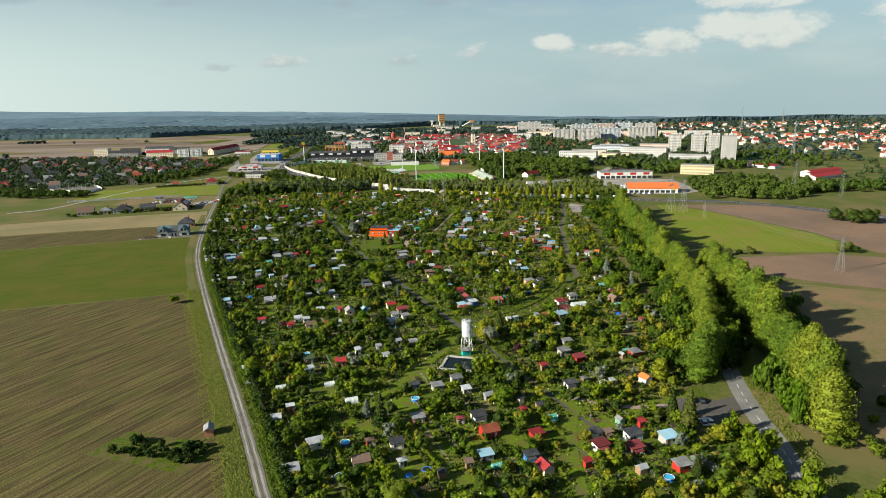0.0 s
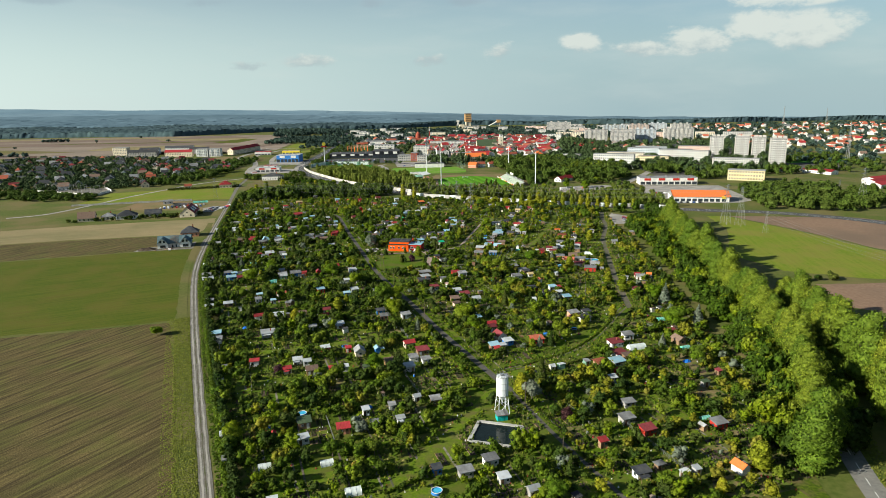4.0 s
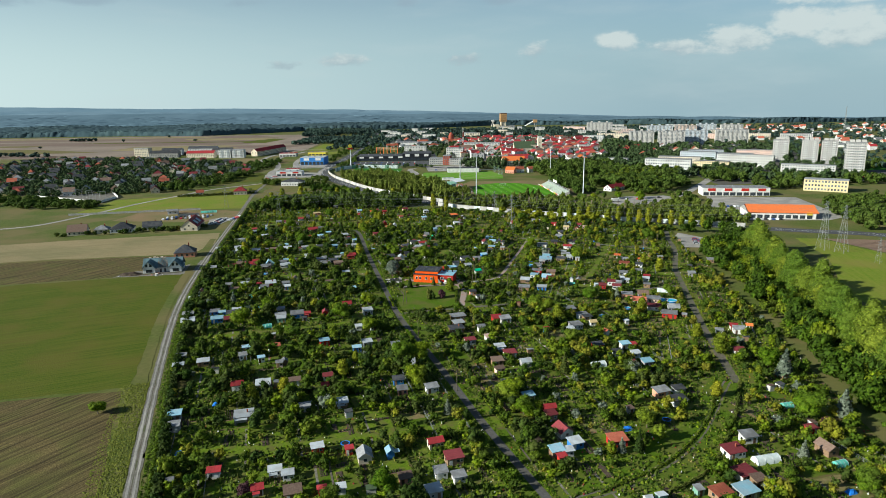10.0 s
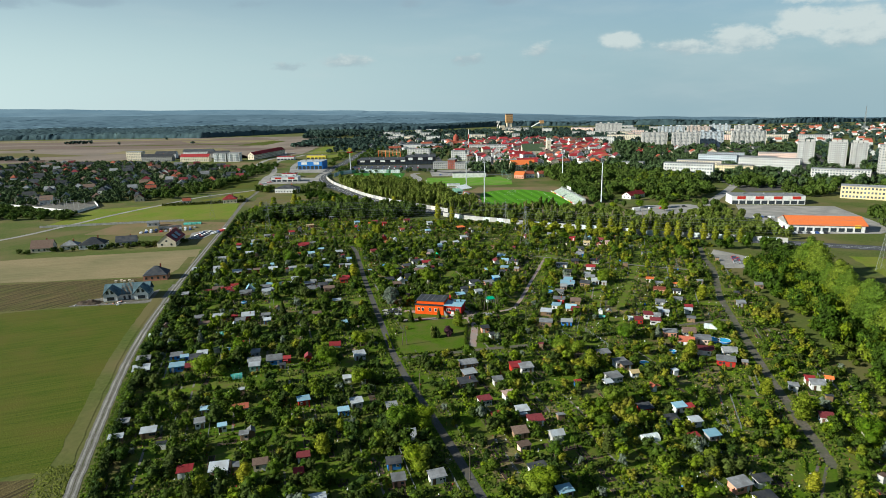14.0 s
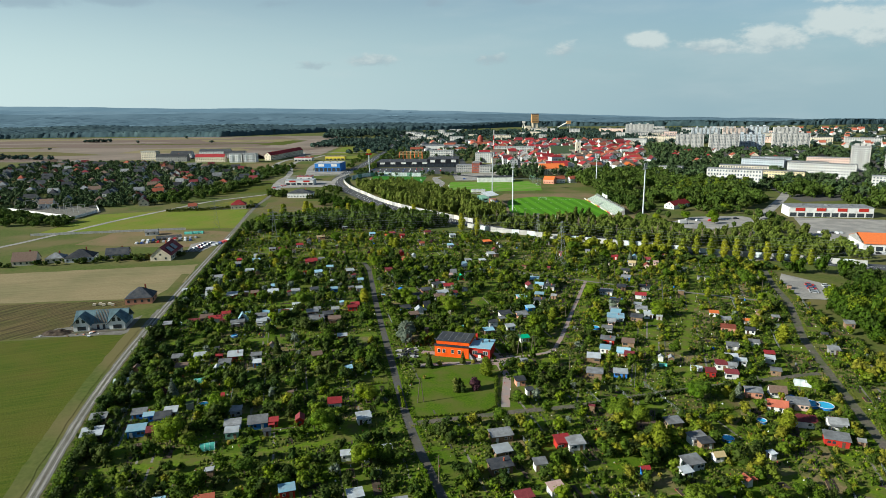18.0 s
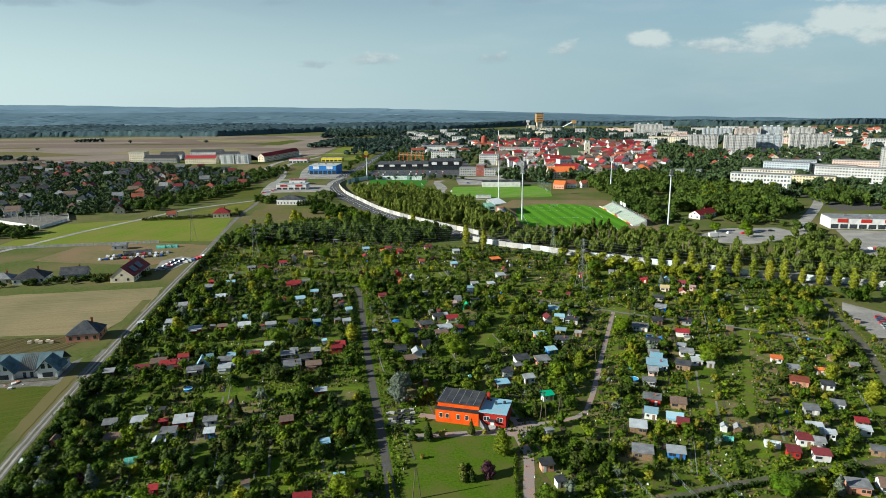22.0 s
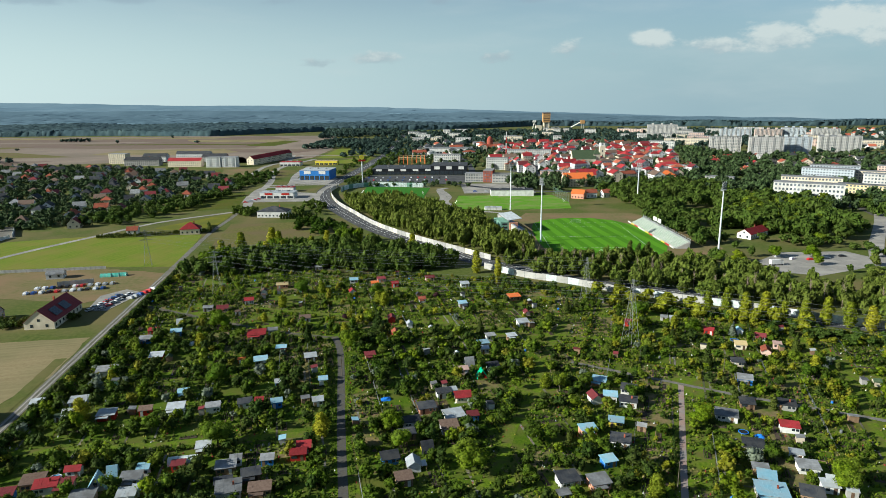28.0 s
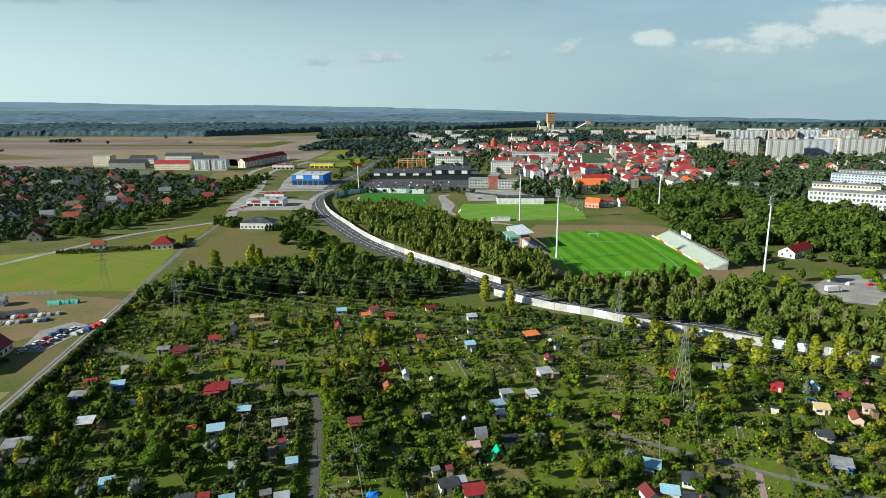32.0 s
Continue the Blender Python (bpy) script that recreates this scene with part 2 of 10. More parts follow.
M = {
    "meadow": shade("meadow", (0.066, 0.094, 0.016), (0.112, 0.128, 0.030), 2.0, 0.95, 0.15, c=(0.150, 0.128, 0.050), patch=38),
    "garden_soil": shade("garden_soil", (0.036, 0.066, 0.005), (0.098, 0.135, 0.010), 0.9, 0.95, 0.1, c=(0.125, 0.098, 0.042), patch=4.5),
    "lawn": shade("lawn", (0.048, 0.100, 0.003), (0.095, 0.148, 0.007), 0.7, 0.95, 0.08, c=(0.105, 0.115, 0.022), patch=9),
    "crop_green": shade("crop_green", (0.036, 0.062, 0.003), (0.078, 0.106, 0.006), 0.7, 0.95, 0.2, c=(0.094, 0.086, 0.014), patch=22, wave=(22, 1.3, 0.8, (0.098, 0.110, 0.012), 45)),
    "crop_bright": shade("crop_bright", (0.105, 0.165, 0.008), (0.155, 0.205, 0.018), 1.6, 0.95, 0.15, c=(0.185, 0.175, 0.035), patch=26, wave=(75, 3.0, 0.6, (0.19, 0.21, 0.03), 60)),
    "plough": shade("plough", (0.100, 0.076, 0.028), (0.190, 0.148, 0.058), 0.6, 0.95, 0.25, c=(0.125, 0.120, 0.034), patch=12, wave=(56, 1.5, 0.9, (0.042, 0.031, 0.015), 34)),
    "plough_red": shade("plough_red", (0.20, 0.125, 0.085), (0.25, 0.17, 0.115), 2.0, 0.95, 0.2, c=(0.17, 0.12, 0.085), patch=50),
    "stubble": shade("stubble", (0.22, 0.17, 0.085), (0.28, 0.22, 0.12), 1.4, 0.95, 0.1, c=(0.17, 0.15, 0.07), patch=40, wave=(14, 2.0, 0.5, (0.30, 0.25, 0.13), 60)),
    "dry_grass": shade("dry_grass", (0.20, 0.155, 0.075), (0.13, 0.13, 0.045), 2.5, 0.95, 0.15, c=(0.22, 0.15, 0.08), patch=25),
    "far_field": shade("far_field", (0.25, 0.195, 0.155), (0.30, 0.24, 0.19), 9, 0.95, c=(0.20, 0.165, 0.125), patch=110, wave=(8, 9.0, 0.6, (0.21, 0.16, 0.125), 260)),
    "gravel": shade("gravel", (0.17, 0.16, 0.14), (0.26, 0.245, 0.22), 0.8, 0.95, 0.05, c=(0.15, 0.14, 0.115), patch=4, wave=(107, 0.8, 0.5, (0.135, 0.125, 0.10), 30)),
    "dirt": shade("dirt", (0.10, 0.085, 0.07), (0.16, 0.14, 0.11), 0.9, 0.95, 0.05, c=(0.09, 0.10, 0.05), patch=5),
    "asphalt": shade("asphalt", (0.055, 0.056, 0.06), (0.085, 0.086, 0.09), 0.7, 0.85, 0.01, c=(0.105, 0.105, 0.105), patch=9),
    "asphalt_worn": shade("asphalt_worn", (0.075, 0.072, 0.068), (0.12, 0.115, 0.105), 0.8, 0.9, 0.02, c=(0.10, 0.09, 0.07), patch=4),
    "asphalt_pale": shade("asphalt_pale", (0.22, 0.21, 0.19), (0.31, 0.29, 0.265), 1.2, 0.9, 0.01, c=(0.37, 0.345, 0.305), patch=12),
    "asphalt_road": shade("asphalt_road", (0.15, 0.147, 0.14), (0.21, 0.205, 0.195), 1.0, 0.9, 0.01, c=(0.25, 0.24, 0.22), patch=10),
    "brick_paving": shade("brick_paving", (0.30, 0.20, 0.165), (0.37, 0.27, 0.23), 0.35, 0.9, 0.01, c=(0.28, 0.25, 0.23), patch=5),
    "line_paint": shade("line_paint", (0.72, 0.72, 0.70), (0.8, 0.8, 0.78), 0.3, 0.7),
    "pitch": shade("pitch", (0.060, 0.18, 0.004), (0.075, 0.21, 0.008), 1.5, 0.95, wave=(8, 11.0, 0.85, (0.105, 0.28, 0.010), 0)),
    "pitch_worn": shade("pitch_worn", (0.10, 0.25, 0.010), (0.13, 0.28, 0.02), 2.0, 0.95, c=(0.18, 0.25, 0.06), patch=12),
    "turf": shade("turf", (0.035, 0.145, 0.012), (0.05, 0.175, 0.018), 2.0, 0.95),
    "leaf": shade("leaf", (0.025, 0.064, 0.004), (0.124, 0.192, 0.012), 0.75, 0.75, 0.3, c=(0.050, 0.084, 0.010), patch=5, vary=0.35, island=0.4, through_light=0.26, gloss=0.1),
    "leaf_dark": shade("leaf_dark", (0.016, 0.040, 0.006), (0.060, 0.098, 0.014), 0.9, 0.75, 0.3, c=(0.070, 0.092, 0.017), patch=11, vary=0.35, island=0.4, through_light=0.2, gloss=0.1),
    "leaf_poplar": shade("leaf_poplar", (0.064, 0.122, 0.009), (0.185, 0.250, 0.022), 0.9, 0.7, 0.3, c=(0.12, 0.18, 0.016), patch=7, vary=0.2, island=0.4, through_light=0.26, gloss=0.15),
    "leaf_yellow": shade("leaf_yellow", (0.25, 0.24, 0.03), (0.34, 0.30, 0.045), 2.0, 0.75, vary=0.2, island=0.3, through_light=0.3, gloss=0.25),
    "leaf_silver": shade("leaf_silver", (0.12, 0.15, 0.10), (0.19, 0.22, 0.16), 2.0, 0.75, vary=0.15, island=0.3, through_light=0.2, gloss=0.25),
    "leaf_purple": shade("leaf_purple", (0.05, 0.018, 0.022), (0.075, 0.028, 0.03), 2.0, 0.75, vary=0.2, island=0.3, through_light=0.2, gloss=0.25),
    "leaf_yellow_green": shade("leaf_yellow_green", (0.15, 0.19, 0.010), (0.27, 0.29, 0.022), 0.8, 0.75, 0.3, vary=0.25, island=0.4, through_light=0.3, gloss=0.1),
    # far leaves: green turned bluish, distance haze put into the colour
    "leaf_far_hazed": shade("leaf_far_hazed", (0.030, 0.056, 0.044), (0.062, 0.096, 0.070), 14, 0.9, c=(0.034, 0.056, 0.046), patch=160, island=0.35, gloss=0.1),
    "leaf_warm": shade("leaf_warm", (0.078, 0.112, 0.006), (0.195, 0.225, 0.016), 0.75, 0.75, 0.3, c=(0.130, 0.145, 0.018), patch=5, vary=0.3, island=0.4, through_light=0.28, gloss=0.1),
    "leaf_wood": shade("leaf_wood", (0.040, 0.080, 0.012), (0.112, 0.165, 0.024), 1.2, 0.8, 0.3, c=(0.086, 0.122, 0.022), patch=14, vary=0.3, island=0.28, through_light=0.24, gloss=0.1),
    # town leaves greyed a little, the haze over the town painted in
    "leaf_town_hazed": shade("leaf_town_hazed", (0.026, 0.052, 0.018), (0.070, 0.104, 0.036), 3.0, 0.85, c=(0.050, 0.074, 0.030), patch=40, island=0.4, gloss=0.1),
    # pine woods with some blue haze mixed into the base colour
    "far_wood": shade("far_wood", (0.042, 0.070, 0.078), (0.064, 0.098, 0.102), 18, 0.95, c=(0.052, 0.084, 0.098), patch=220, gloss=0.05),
    "fallow": shade("fallow", (0.165, 0.115, 0.095), (0.21, 0.150, 0.120), 8, 0.95, c=(0.20, 0.155, 0.110), patch=70, wave=(8, 9.0, 0.5, (0.14, 0.10, 0.08), 260)),
    "lawn_bright": shade("lawn_bright", (0.072, 0.130, 0.005), (0.142, 0.195, 0.013), 0.8, 0.95, 0.08, c=(0.120, 0.118, 0.030), patch=4),
    "dry_plot": shade("dry_plot", (0.160, 0.125, 0.055), (0.225, 0.172, 0.085), 0.8, 0.95, 0.08, c=(0.095, 0.125, 0.022), patch=4),
    "bark": shade("bark", (0.09, 0.07, 0.05), (0.16, 0.13, 0.10), 0.4, 0.95, 0.03),
    # haze painted as base colour, paler and bluer for the farther hills
    "hill_hazed": shade("hill_hazed", (0.092, 0.146, 0.182), (0.114, 0.174, 0.212), 60, 1.0, c=(0.128, 0.192, 0.235), patch=300, gloss=0.0),
    "hill_far_hazed": shade("hill_far_hazed", (0.140, 0.220, 0.275), (0.160, 0.240, 0.295), 120, 1.0, c=(0.18, 0.262, 0.315), patch=500, gloss=0.0),
    "white": shade("white", (0.66, 0.65, 0.62), (0.74, 0.73, 0.70), 1.5, 0.8, vary=0.08, c=(0.56, 0.55, 0.52), patch=3),
    "cream": shade("cream", (0.62, 0.54, 0.40), (0.70, 0.62, 0.48), 1.5, 0.85, vary=0.1, c=(0.56, 0.48, 0.36), patch=4),
    "pale_pink": shade("pale_pink", (0.62, 0.42, 0.33), (0.68, 0.50, 0.42), 1.5, 0.85, vary=0.1),
    "orange": shade("orange", (0.72, 0.085, 0.006), (0.80, 0.11, 0.01), 1.2, 0.75, 0.003, c=(0.66, 0.075, 0.006), patch=3),
    "deep_red": shade("deep_red", (0.36, 0.026, 0.018), (0.44, 0.035, 0.025), 1.2, 0.75),
    "yellow": shade("yellow", (0.62, 0.50, 0.05), (0.7, 0.58, 0.08), 1.0, 0.8, vary=0.1),
    "teal": shade("teal", (0.01, 0.32, 0.30), (0.015, 0.40, 0.37), 1.0, 0.7),
    "blue": shade("blue", (0.03, 0.14, 0.42), (0.05, 0.2, 0.5), 1.0, 0.6, vary=0.15),
    "pool_water": shade("pool_water", (0.04, 0.36, 0.62), (0.08, 0.45, 0.7), 1.0, 0.15),
    "pond_water": shade("pond_water", (0.008, 0.014, 0.014), (0.012, 0.02, 0.02), 2.0, 0.05),
    "tarp_blue": shade("tarp_blue", (0.02, 0.17, 0.62), (0.04, 0.22, 0.7), 0.7, 0.5, 0.05),
    "wood": shade("wood", (0.19, 0.12, 0.07), (0.27, 0.18, 0.11), 0.5, 0.85, 0.01, vary=0.35),
    "wood_dark": shade("wood_dark", (0.07, 0.042, 0.028), (0.11, 0.07, 0.045), 0.5, 0.85, 0.01, vary=0.35),
    "grey_wall": shade("grey_wall", (0.34, 0.33, 0.31), (0.42, 0.41, 0.39), 1.0, 0.9, vary=0.2, c=(0.3, 0.29, 0.27), patch=3),
    "concrete": shade("concrete", (0.42, 0.41, 0.38), (0.52, 0.50, 0.47), 1.0, 0.9, 0.01, c=(0.36, 0.35, 0.32), patch=4),
    "roof_grey": shade("roof_grey", (0.20, 0.205, 0.21), (0.28, 0.285, 0.29), 0.8, 0.8, 0.01, vary=0.35, c=(0.16, 0.16, 0.16), patch=3),
    "roof_dark": shade("roof_dark", (0.030, 0.033, 0.040), (0.05, 0.054, 0.062), 0.8, 0.75, 0.01, vary=0.3, c=(0.07, 0.07, 0.07), patch=3),
    "roof_pale": shade("roof_pale", (0.38, 0.41, 0.43), (0.48, 0.51, 0.53), 1.0, 0.5, 0.0, vary=0.25, c=(0.34, 0.35, 0.35), patch=2),
    "roof_red": shade("roof_red", (0.27, 0.026, 0.032), (0.36, 0.040, 0.044), 0.6, 0.75, 0.01, vary=0.3, c=(0.24, 0.032, 0.032), patch=3),
    "roof_tile": shade("roof_tile", (0.30, 0.085, 0.05), (0.40, 0.12, 0.07), 0.5, 0.85, 0.02, vary=0.3, c=(0.27, 0.075, 0.045), patch=4),
    "roof_orange": shade("roof_orange", (0.60, 0.14, 0.04), (0.68, 0.18, 0.05), 0.8, 0.7, 0.01, vary=0.12),
    "roof_maroon": shade("roof_maroon", (0.15, 0.030, 0.035), (0.20, 0.042, 0.045), 0.6, 0.7, 0.01, vary=0.3),
    "roof_brown": shade("roof_brown", (0.13, 0.085, 0.065), (0.18, 0.125, 0.095), 0.6, 0.85, 0.01, vary=0.3),
    "roof_blue": shade("roof_blue", (0.22, 0.42, 0.52), (0.28, 0.48, 0.58), 1.0, 0.5, vary=0.2, c=(0.3, 0.42, 0.48), patch=3),
    "roof_moss": shade("roof_moss", (0.055, 0.085, 0.045), (0.08, 0.11, 0.06), 0.8, 0.85, 0.01, vary=0.2),
    "roof_pink": shade("roof_pink", (0.46, 0.30, 0.26), (0.52, 0.36, 0.31), 0.8, 0.8, 0.01, vary=0.2),
    "roof_tan": shade("roof_tan", (0.48, 0.36, 0.18), (0.55, 0.42, 0.22), 0.8, 0.8, 0.01, vary=0.2),
    "salmon": shade("salmon", (0.56, 0.25, 0.16), (0.62, 0.30, 0.20), 1.0, 0.85, vary=0.15),
    "moss": shade("moss", (0.16, 0.30, 0.22), (0.2, 0.36, 0.27), 1.0, 0.85, vary=0.15),
    "film": shade("film", (0.62, 0.68, 0.66), (0.72, 0.77, 0.75), 0.8, 0.35, c=(0.5, 0.56, 0.54), patch=2),
    "film_green": shade("film_green", (0.10, 0.42, 0.33), (0.16, 0.5, 0.40), 0.8, 0.35, c=(0.08, 0.34, 0.27), patch=2),
    "roof_green": shade("roof_green", (0.012, 0.33, 0.16), (0.02, 0.4, 0.2), 0.8, 0.6),
    "glass": shade("glass", (0.02, 0.028, 0.035), (0.04, 0.05, 0.06), 1.5, 0.12, gloss=0.7),
    "steel": shade("steel", (0.42, 0.43, 0.44), (0.55, 0.56, 0.57), 0.8, 0.45, metal=0.6),
    "steel_dark": shade("steel_dark", (0.16, 0.17, 0.17), (0.24, 0.25, 0.25), 0.8, 0.6, metal=0.4),
    "silo_paint": shade("silo_paint", (0.66, 0.69, 0.71), (0.76, 0.78, 0.79), 1.5, 0.5, c=(0.58, 0.60, 0.61), patch=3),
    "tyre": shade("tyre", (0.018, 0.018, 0.018), (0.03, 0.03, 0.03), 0.3, 0.9),
}

M["olive_field"] = shade("olive_field", (0.100, 0.100, 0.026), (0.165, 0.150, 0.045), 2.0, 0.95, 0.15, c=(0.15, 0.115, 0.055), patch=30)
M["stubble_yellow"] = shade("stubble_yellow", (0.15, 0.15, 0.012), (0.19, 0.18, 0.02), 2.0, 0.95, 0.1, c=(0.12, 0.13, 0.02), patch=20)

# ---- helpers for meshes ----


def link_mesh(name, verts, faces, material, parent=None, label="", smooth=False):
    me = bpy.data.meshes.new(name)
    me.from_pydata([tuple(v) for v in verts], [], faces)
    me.materials.append(material)
    if smooth:
        me.shade_smooth()
    ob = new(name, me)
    if parent:
        ob.parent = parent
    if label:
        ob["label"] = label
    return ob


def part(name, bm, material, parent, label=""):
    me = bpy.data.meshes.new(name)
    bm.to_mesh(me)
    bm.free()
    me.materials.append(material)
    ob = new(name, me)
    ob.parent = parent
    if label:
        ob["label"] = label
    return ob


def thing(name, x, y, turn, label, category, group="", z=0.0, kind=""):
    ob = new(name)
    ob.empty_display_size = 0.5
    ob.matrix_basis = pose(x, y, z, 0, 0, turn)
    return tagged(ob, label, category, group, kind)


def box_data(x0, y0, z0, x1, y1, z1):
    v = [(x0, y0, z0), (x1, y0, z0), (x1, y1, z0), (x0, y1, z0), (x0, y0, z1), (x1, y0, z1), (x1, y1, z1), (x0, y1, z1)]
    return v, [(3, 2, 1, 0), (4, 5, 6, 7), (0, 1, 5, 4), (1, 2, 6, 5), (2, 3, 7, 6), (3, 0, 4, 7)]


def box(name, x0, y0, z0, x1, y1, z1, material, parent, label=""):
    return link_mesh(name, *box_data(x0, y0, z0, x1, y1, z1), material, parent, label)


def several(pieces):
    """Joins (verts, faces) pairs of one part."""
    verts, faces = [], []
    for v, f in pieces:
        n = len(verts)
        verts += v
        faces += [tuple(i + n for i in face) for face in f]
    return verts, faces


def beam_data(a, b, r0, r1=None, sides=6, caps=True):
    """A straight round bar from a to b."""
    a, b = Vector(a), Vector(b)
    r1 = r0 if r1 is None else r1
    turn = (b - a).to_track_quat("Z", "Y").to_matrix()
    verts, faces = [], []
    for base, r in ((a, r0), (b, r1)):
        for i in range(sides):
            w = 2 * math.pi * i / sides
            verts.append(tuple(base + turn @ Vector((r * math.cos(w), r * math.sin(w), 0))))
    for i in range(sides):
        j = (i + 1) % sides
        faces.append((i, j, sides + j, sides + i))
    if caps:
        faces += [tuple(range(sides - 1, -1, -1)), tuple(range(sides, 2 * sides))]
    return verts, faces


def tube_data(points, r, sides=4):
    """One bent round bar through points."""
    pts = [Vector(p) for p in points]
    verts, faces = [], []
    for i, p in enumerate(pts):
        d = (pts[min(i + 1, len(pts) - 1)] - pts[max(i - 1, 0)]).normalized()
        turn = d.to_track_quat("Z", "Y").to_matrix()
        for k in range(sides):
            w = 2 * math.pi * k / sides
            verts.append(tuple(p + turn @ Vector((r * math.cos(w), r * math.sin(w), 0))))
    for i in range(len(pts) - 1):
        for k in range(sides):
            j = (k + 1) % sides
            faces.append((i * sides + k, i * sides + j, (i + 1) * sides + j, (i + 1) * sides + k))
    return verts, faces


def lathe_data(profile, sides=20, caps=True):
    """Rings of (radius, height) turned about z."""
    verts, faces = [], []
    for r, h in profile:
        for i in range(sides):
            w = 2 * math.pi * i / sides
            verts.append((r * math.cos(w), r * math.sin(w), h))
    for k in range(len(profile) - 1):
        for i in range(sides):
            j = (i + 1) % sides
            faces.append((k * sides + i, k * sides + j, (k + 1) * sides + j, (k + 1) * sides + i))
    if caps:
        faces += [tuple(range(sides - 1, -1, -1)), tuple(range((len(profile) - 1) * sides, len(profile) * sides))]
    return verts, faces


def smooth_line(points, step=6.0):
    """A polyline rounded off by Catmull-Rom."""
    p = [Vector(q) for q in points]
    p = [2 * p[0] - p[1]] + p + [2 * p[-1] - p[-2]]
    out = []
    for i in range(1, len(p) - 2):
        n = max(1, int((p[i + 1] - p[i]).length / step))
        for k in range(n):
            t = k / n
            out.append(0.5 * ((2 * p[i]) + (p[i + 1] - p[i - 1]) * t + (2 * p[i - 1] - 5 * p[i] + 4 * p[i + 1] - p[i + 2]) * t * t + (3 * p[i] - p[i - 1] - 3 * p[i + 1] + p[i + 2]) * t**3))
    out.append(p[-2])
    return out


def ribbon_data(points, width, z, ragged=0.0, step=6.0):
    line = smooth_line(points, step)
    verts, faces = [], []
    for i, q in enumerate(line):
        d = (line[min(i + 1, len(line) - 1)] - line[max(i - 1, 0)]).normalized()
        side = Vector((-d.y, d.x))
        for s in (-1, 1):
            e = q + side * s * (width / 2 + (noise.noise((q.x * 0.21 + 7 * s, q.y * 0.21, z)) * ragged))
            verts.append((e.x, e.y, z))
    for i in range(len(line) - 1):
        faces.append((2 * i, 2 * i + 1, 2 * i + 3, 2 * i + 2)[::-1])
    return verts, faces


def ribbon(name, points, width, z, material, label, category="road", ragged=0.0, kind="structure"):
    ob = link_mesh(name, *ribbon_data(points, width, 0.02 + 0.4 * z, ragged, 3.0 if ragged else 6.0), material)
    return tagged(ob, label, category, "", kind)


def patch(name, points, z, material, label, category="field", ragged=0.0):
    """A flat piece of ground with an uneven edge."""
    z = 0.02 + 0.4 * z
    line = []
    for i, a in enumerate(points):
        a, b = Vector(a), Vector(points[(i + 1) % len(points)])
        n = max(1, int((b - a).length / 6)) if ragged else 1
        side = Vector((-(b - a).y, (b - a).x)).normalized()
        for k in range(n):
            q = a + (b - a) * k / n
            if k:
                q += side * ragged * noise.noise((q.x * 0.13, q.y * 0.13, 3.3))
            line.append((q.x, q.y, z))
    bm = bmesh.new()
    bm.faces.new([bm.verts.new(q) for q in line])
    bmesh.ops.triangulate(bm, faces=bm.faces[:])
    bmesh.ops.recalc_face_normals(bm, faces=bm.faces[:])
    if bm.faces[:] and bm.faces[:][0].normal.z < 0:
        bmesh.ops.reverse_faces(bm, faces=bm.faces[:])
    me = bpy.data.meshes.new(name)
    bm.to_mesh(me)
    bm.free()
    me.materials.append(material)
    return tagged(new(name, me), label, category, "", "structure")


def inside(x, y, poly):
    hit = False
    for i in range(len(poly)):
        (x0, y0), (x1, y1) = poly[i], poly[i - 1]
        if (y0 > y) != (y1 > y) and x < (x1 - x0) * (y - y0) / (y1 - y0) + x0:
            hit = not hit
    return hit


def away(x, y, line):
    """Distance from a polyline in the plan."""
    best = 1e9
    for (x0, y0), (x1, y1) in zip(line[:-1], line[1:]):
        dx, dy = x1 - x0, y1 - y0
        t = max(0.0, min(1.0, ((x - x0) * dx + (y - y0) * dy) / (dx * dx + dy * dy)))
        best = min(best, math.hypot(x - x0 - t * dx, y - y0 - t * dy))
    return best


# ---- plants ----
ICO_V = [(0, 0, -1), (0.724, -0.526, -0.447), (-0.276, -0.851, -0.447), (-0.894, 0, -0.447), (-0.276, 0.851, -0.447), (0.724, 0.526, -0.447)]
ICO_V = np.array(ICO_V + [(-x, -y, -z) for x, y, z in ICO_V])
ICO_F = [(i, j, k) for i in range(12) for j in range(i + 1, 12) for k in range(j + 1, 12) if max(np.linalg.norm(ICO_V[a] - ICO_V[b]) for a, b in ((i, j), (j, k), (i, k))) < 1.1]
ICO_F = np.array([(a, b, c) if np.dot(np.cross(ICO_V[b] - ICO_V[a], ICO_V[c] - ICO_V[a]), ICO_V[a]) > 0 else (a, c, b) for a, b, c in ICO_F])


OCTA_V = np.array([(1, 0, 0), (0, 1, 0), (-1, 0, 0), (0, -1, 0), (0, 0, 1), (0, 0, -1)], float)
OCTA_F = np.array([(0, 1, 4), (1, 2, 4), (2, 3, 4), (3, 0, 4), (1, 0, 5), (2, 1, 5), (3, 2, 5), (0, 3, 5)])


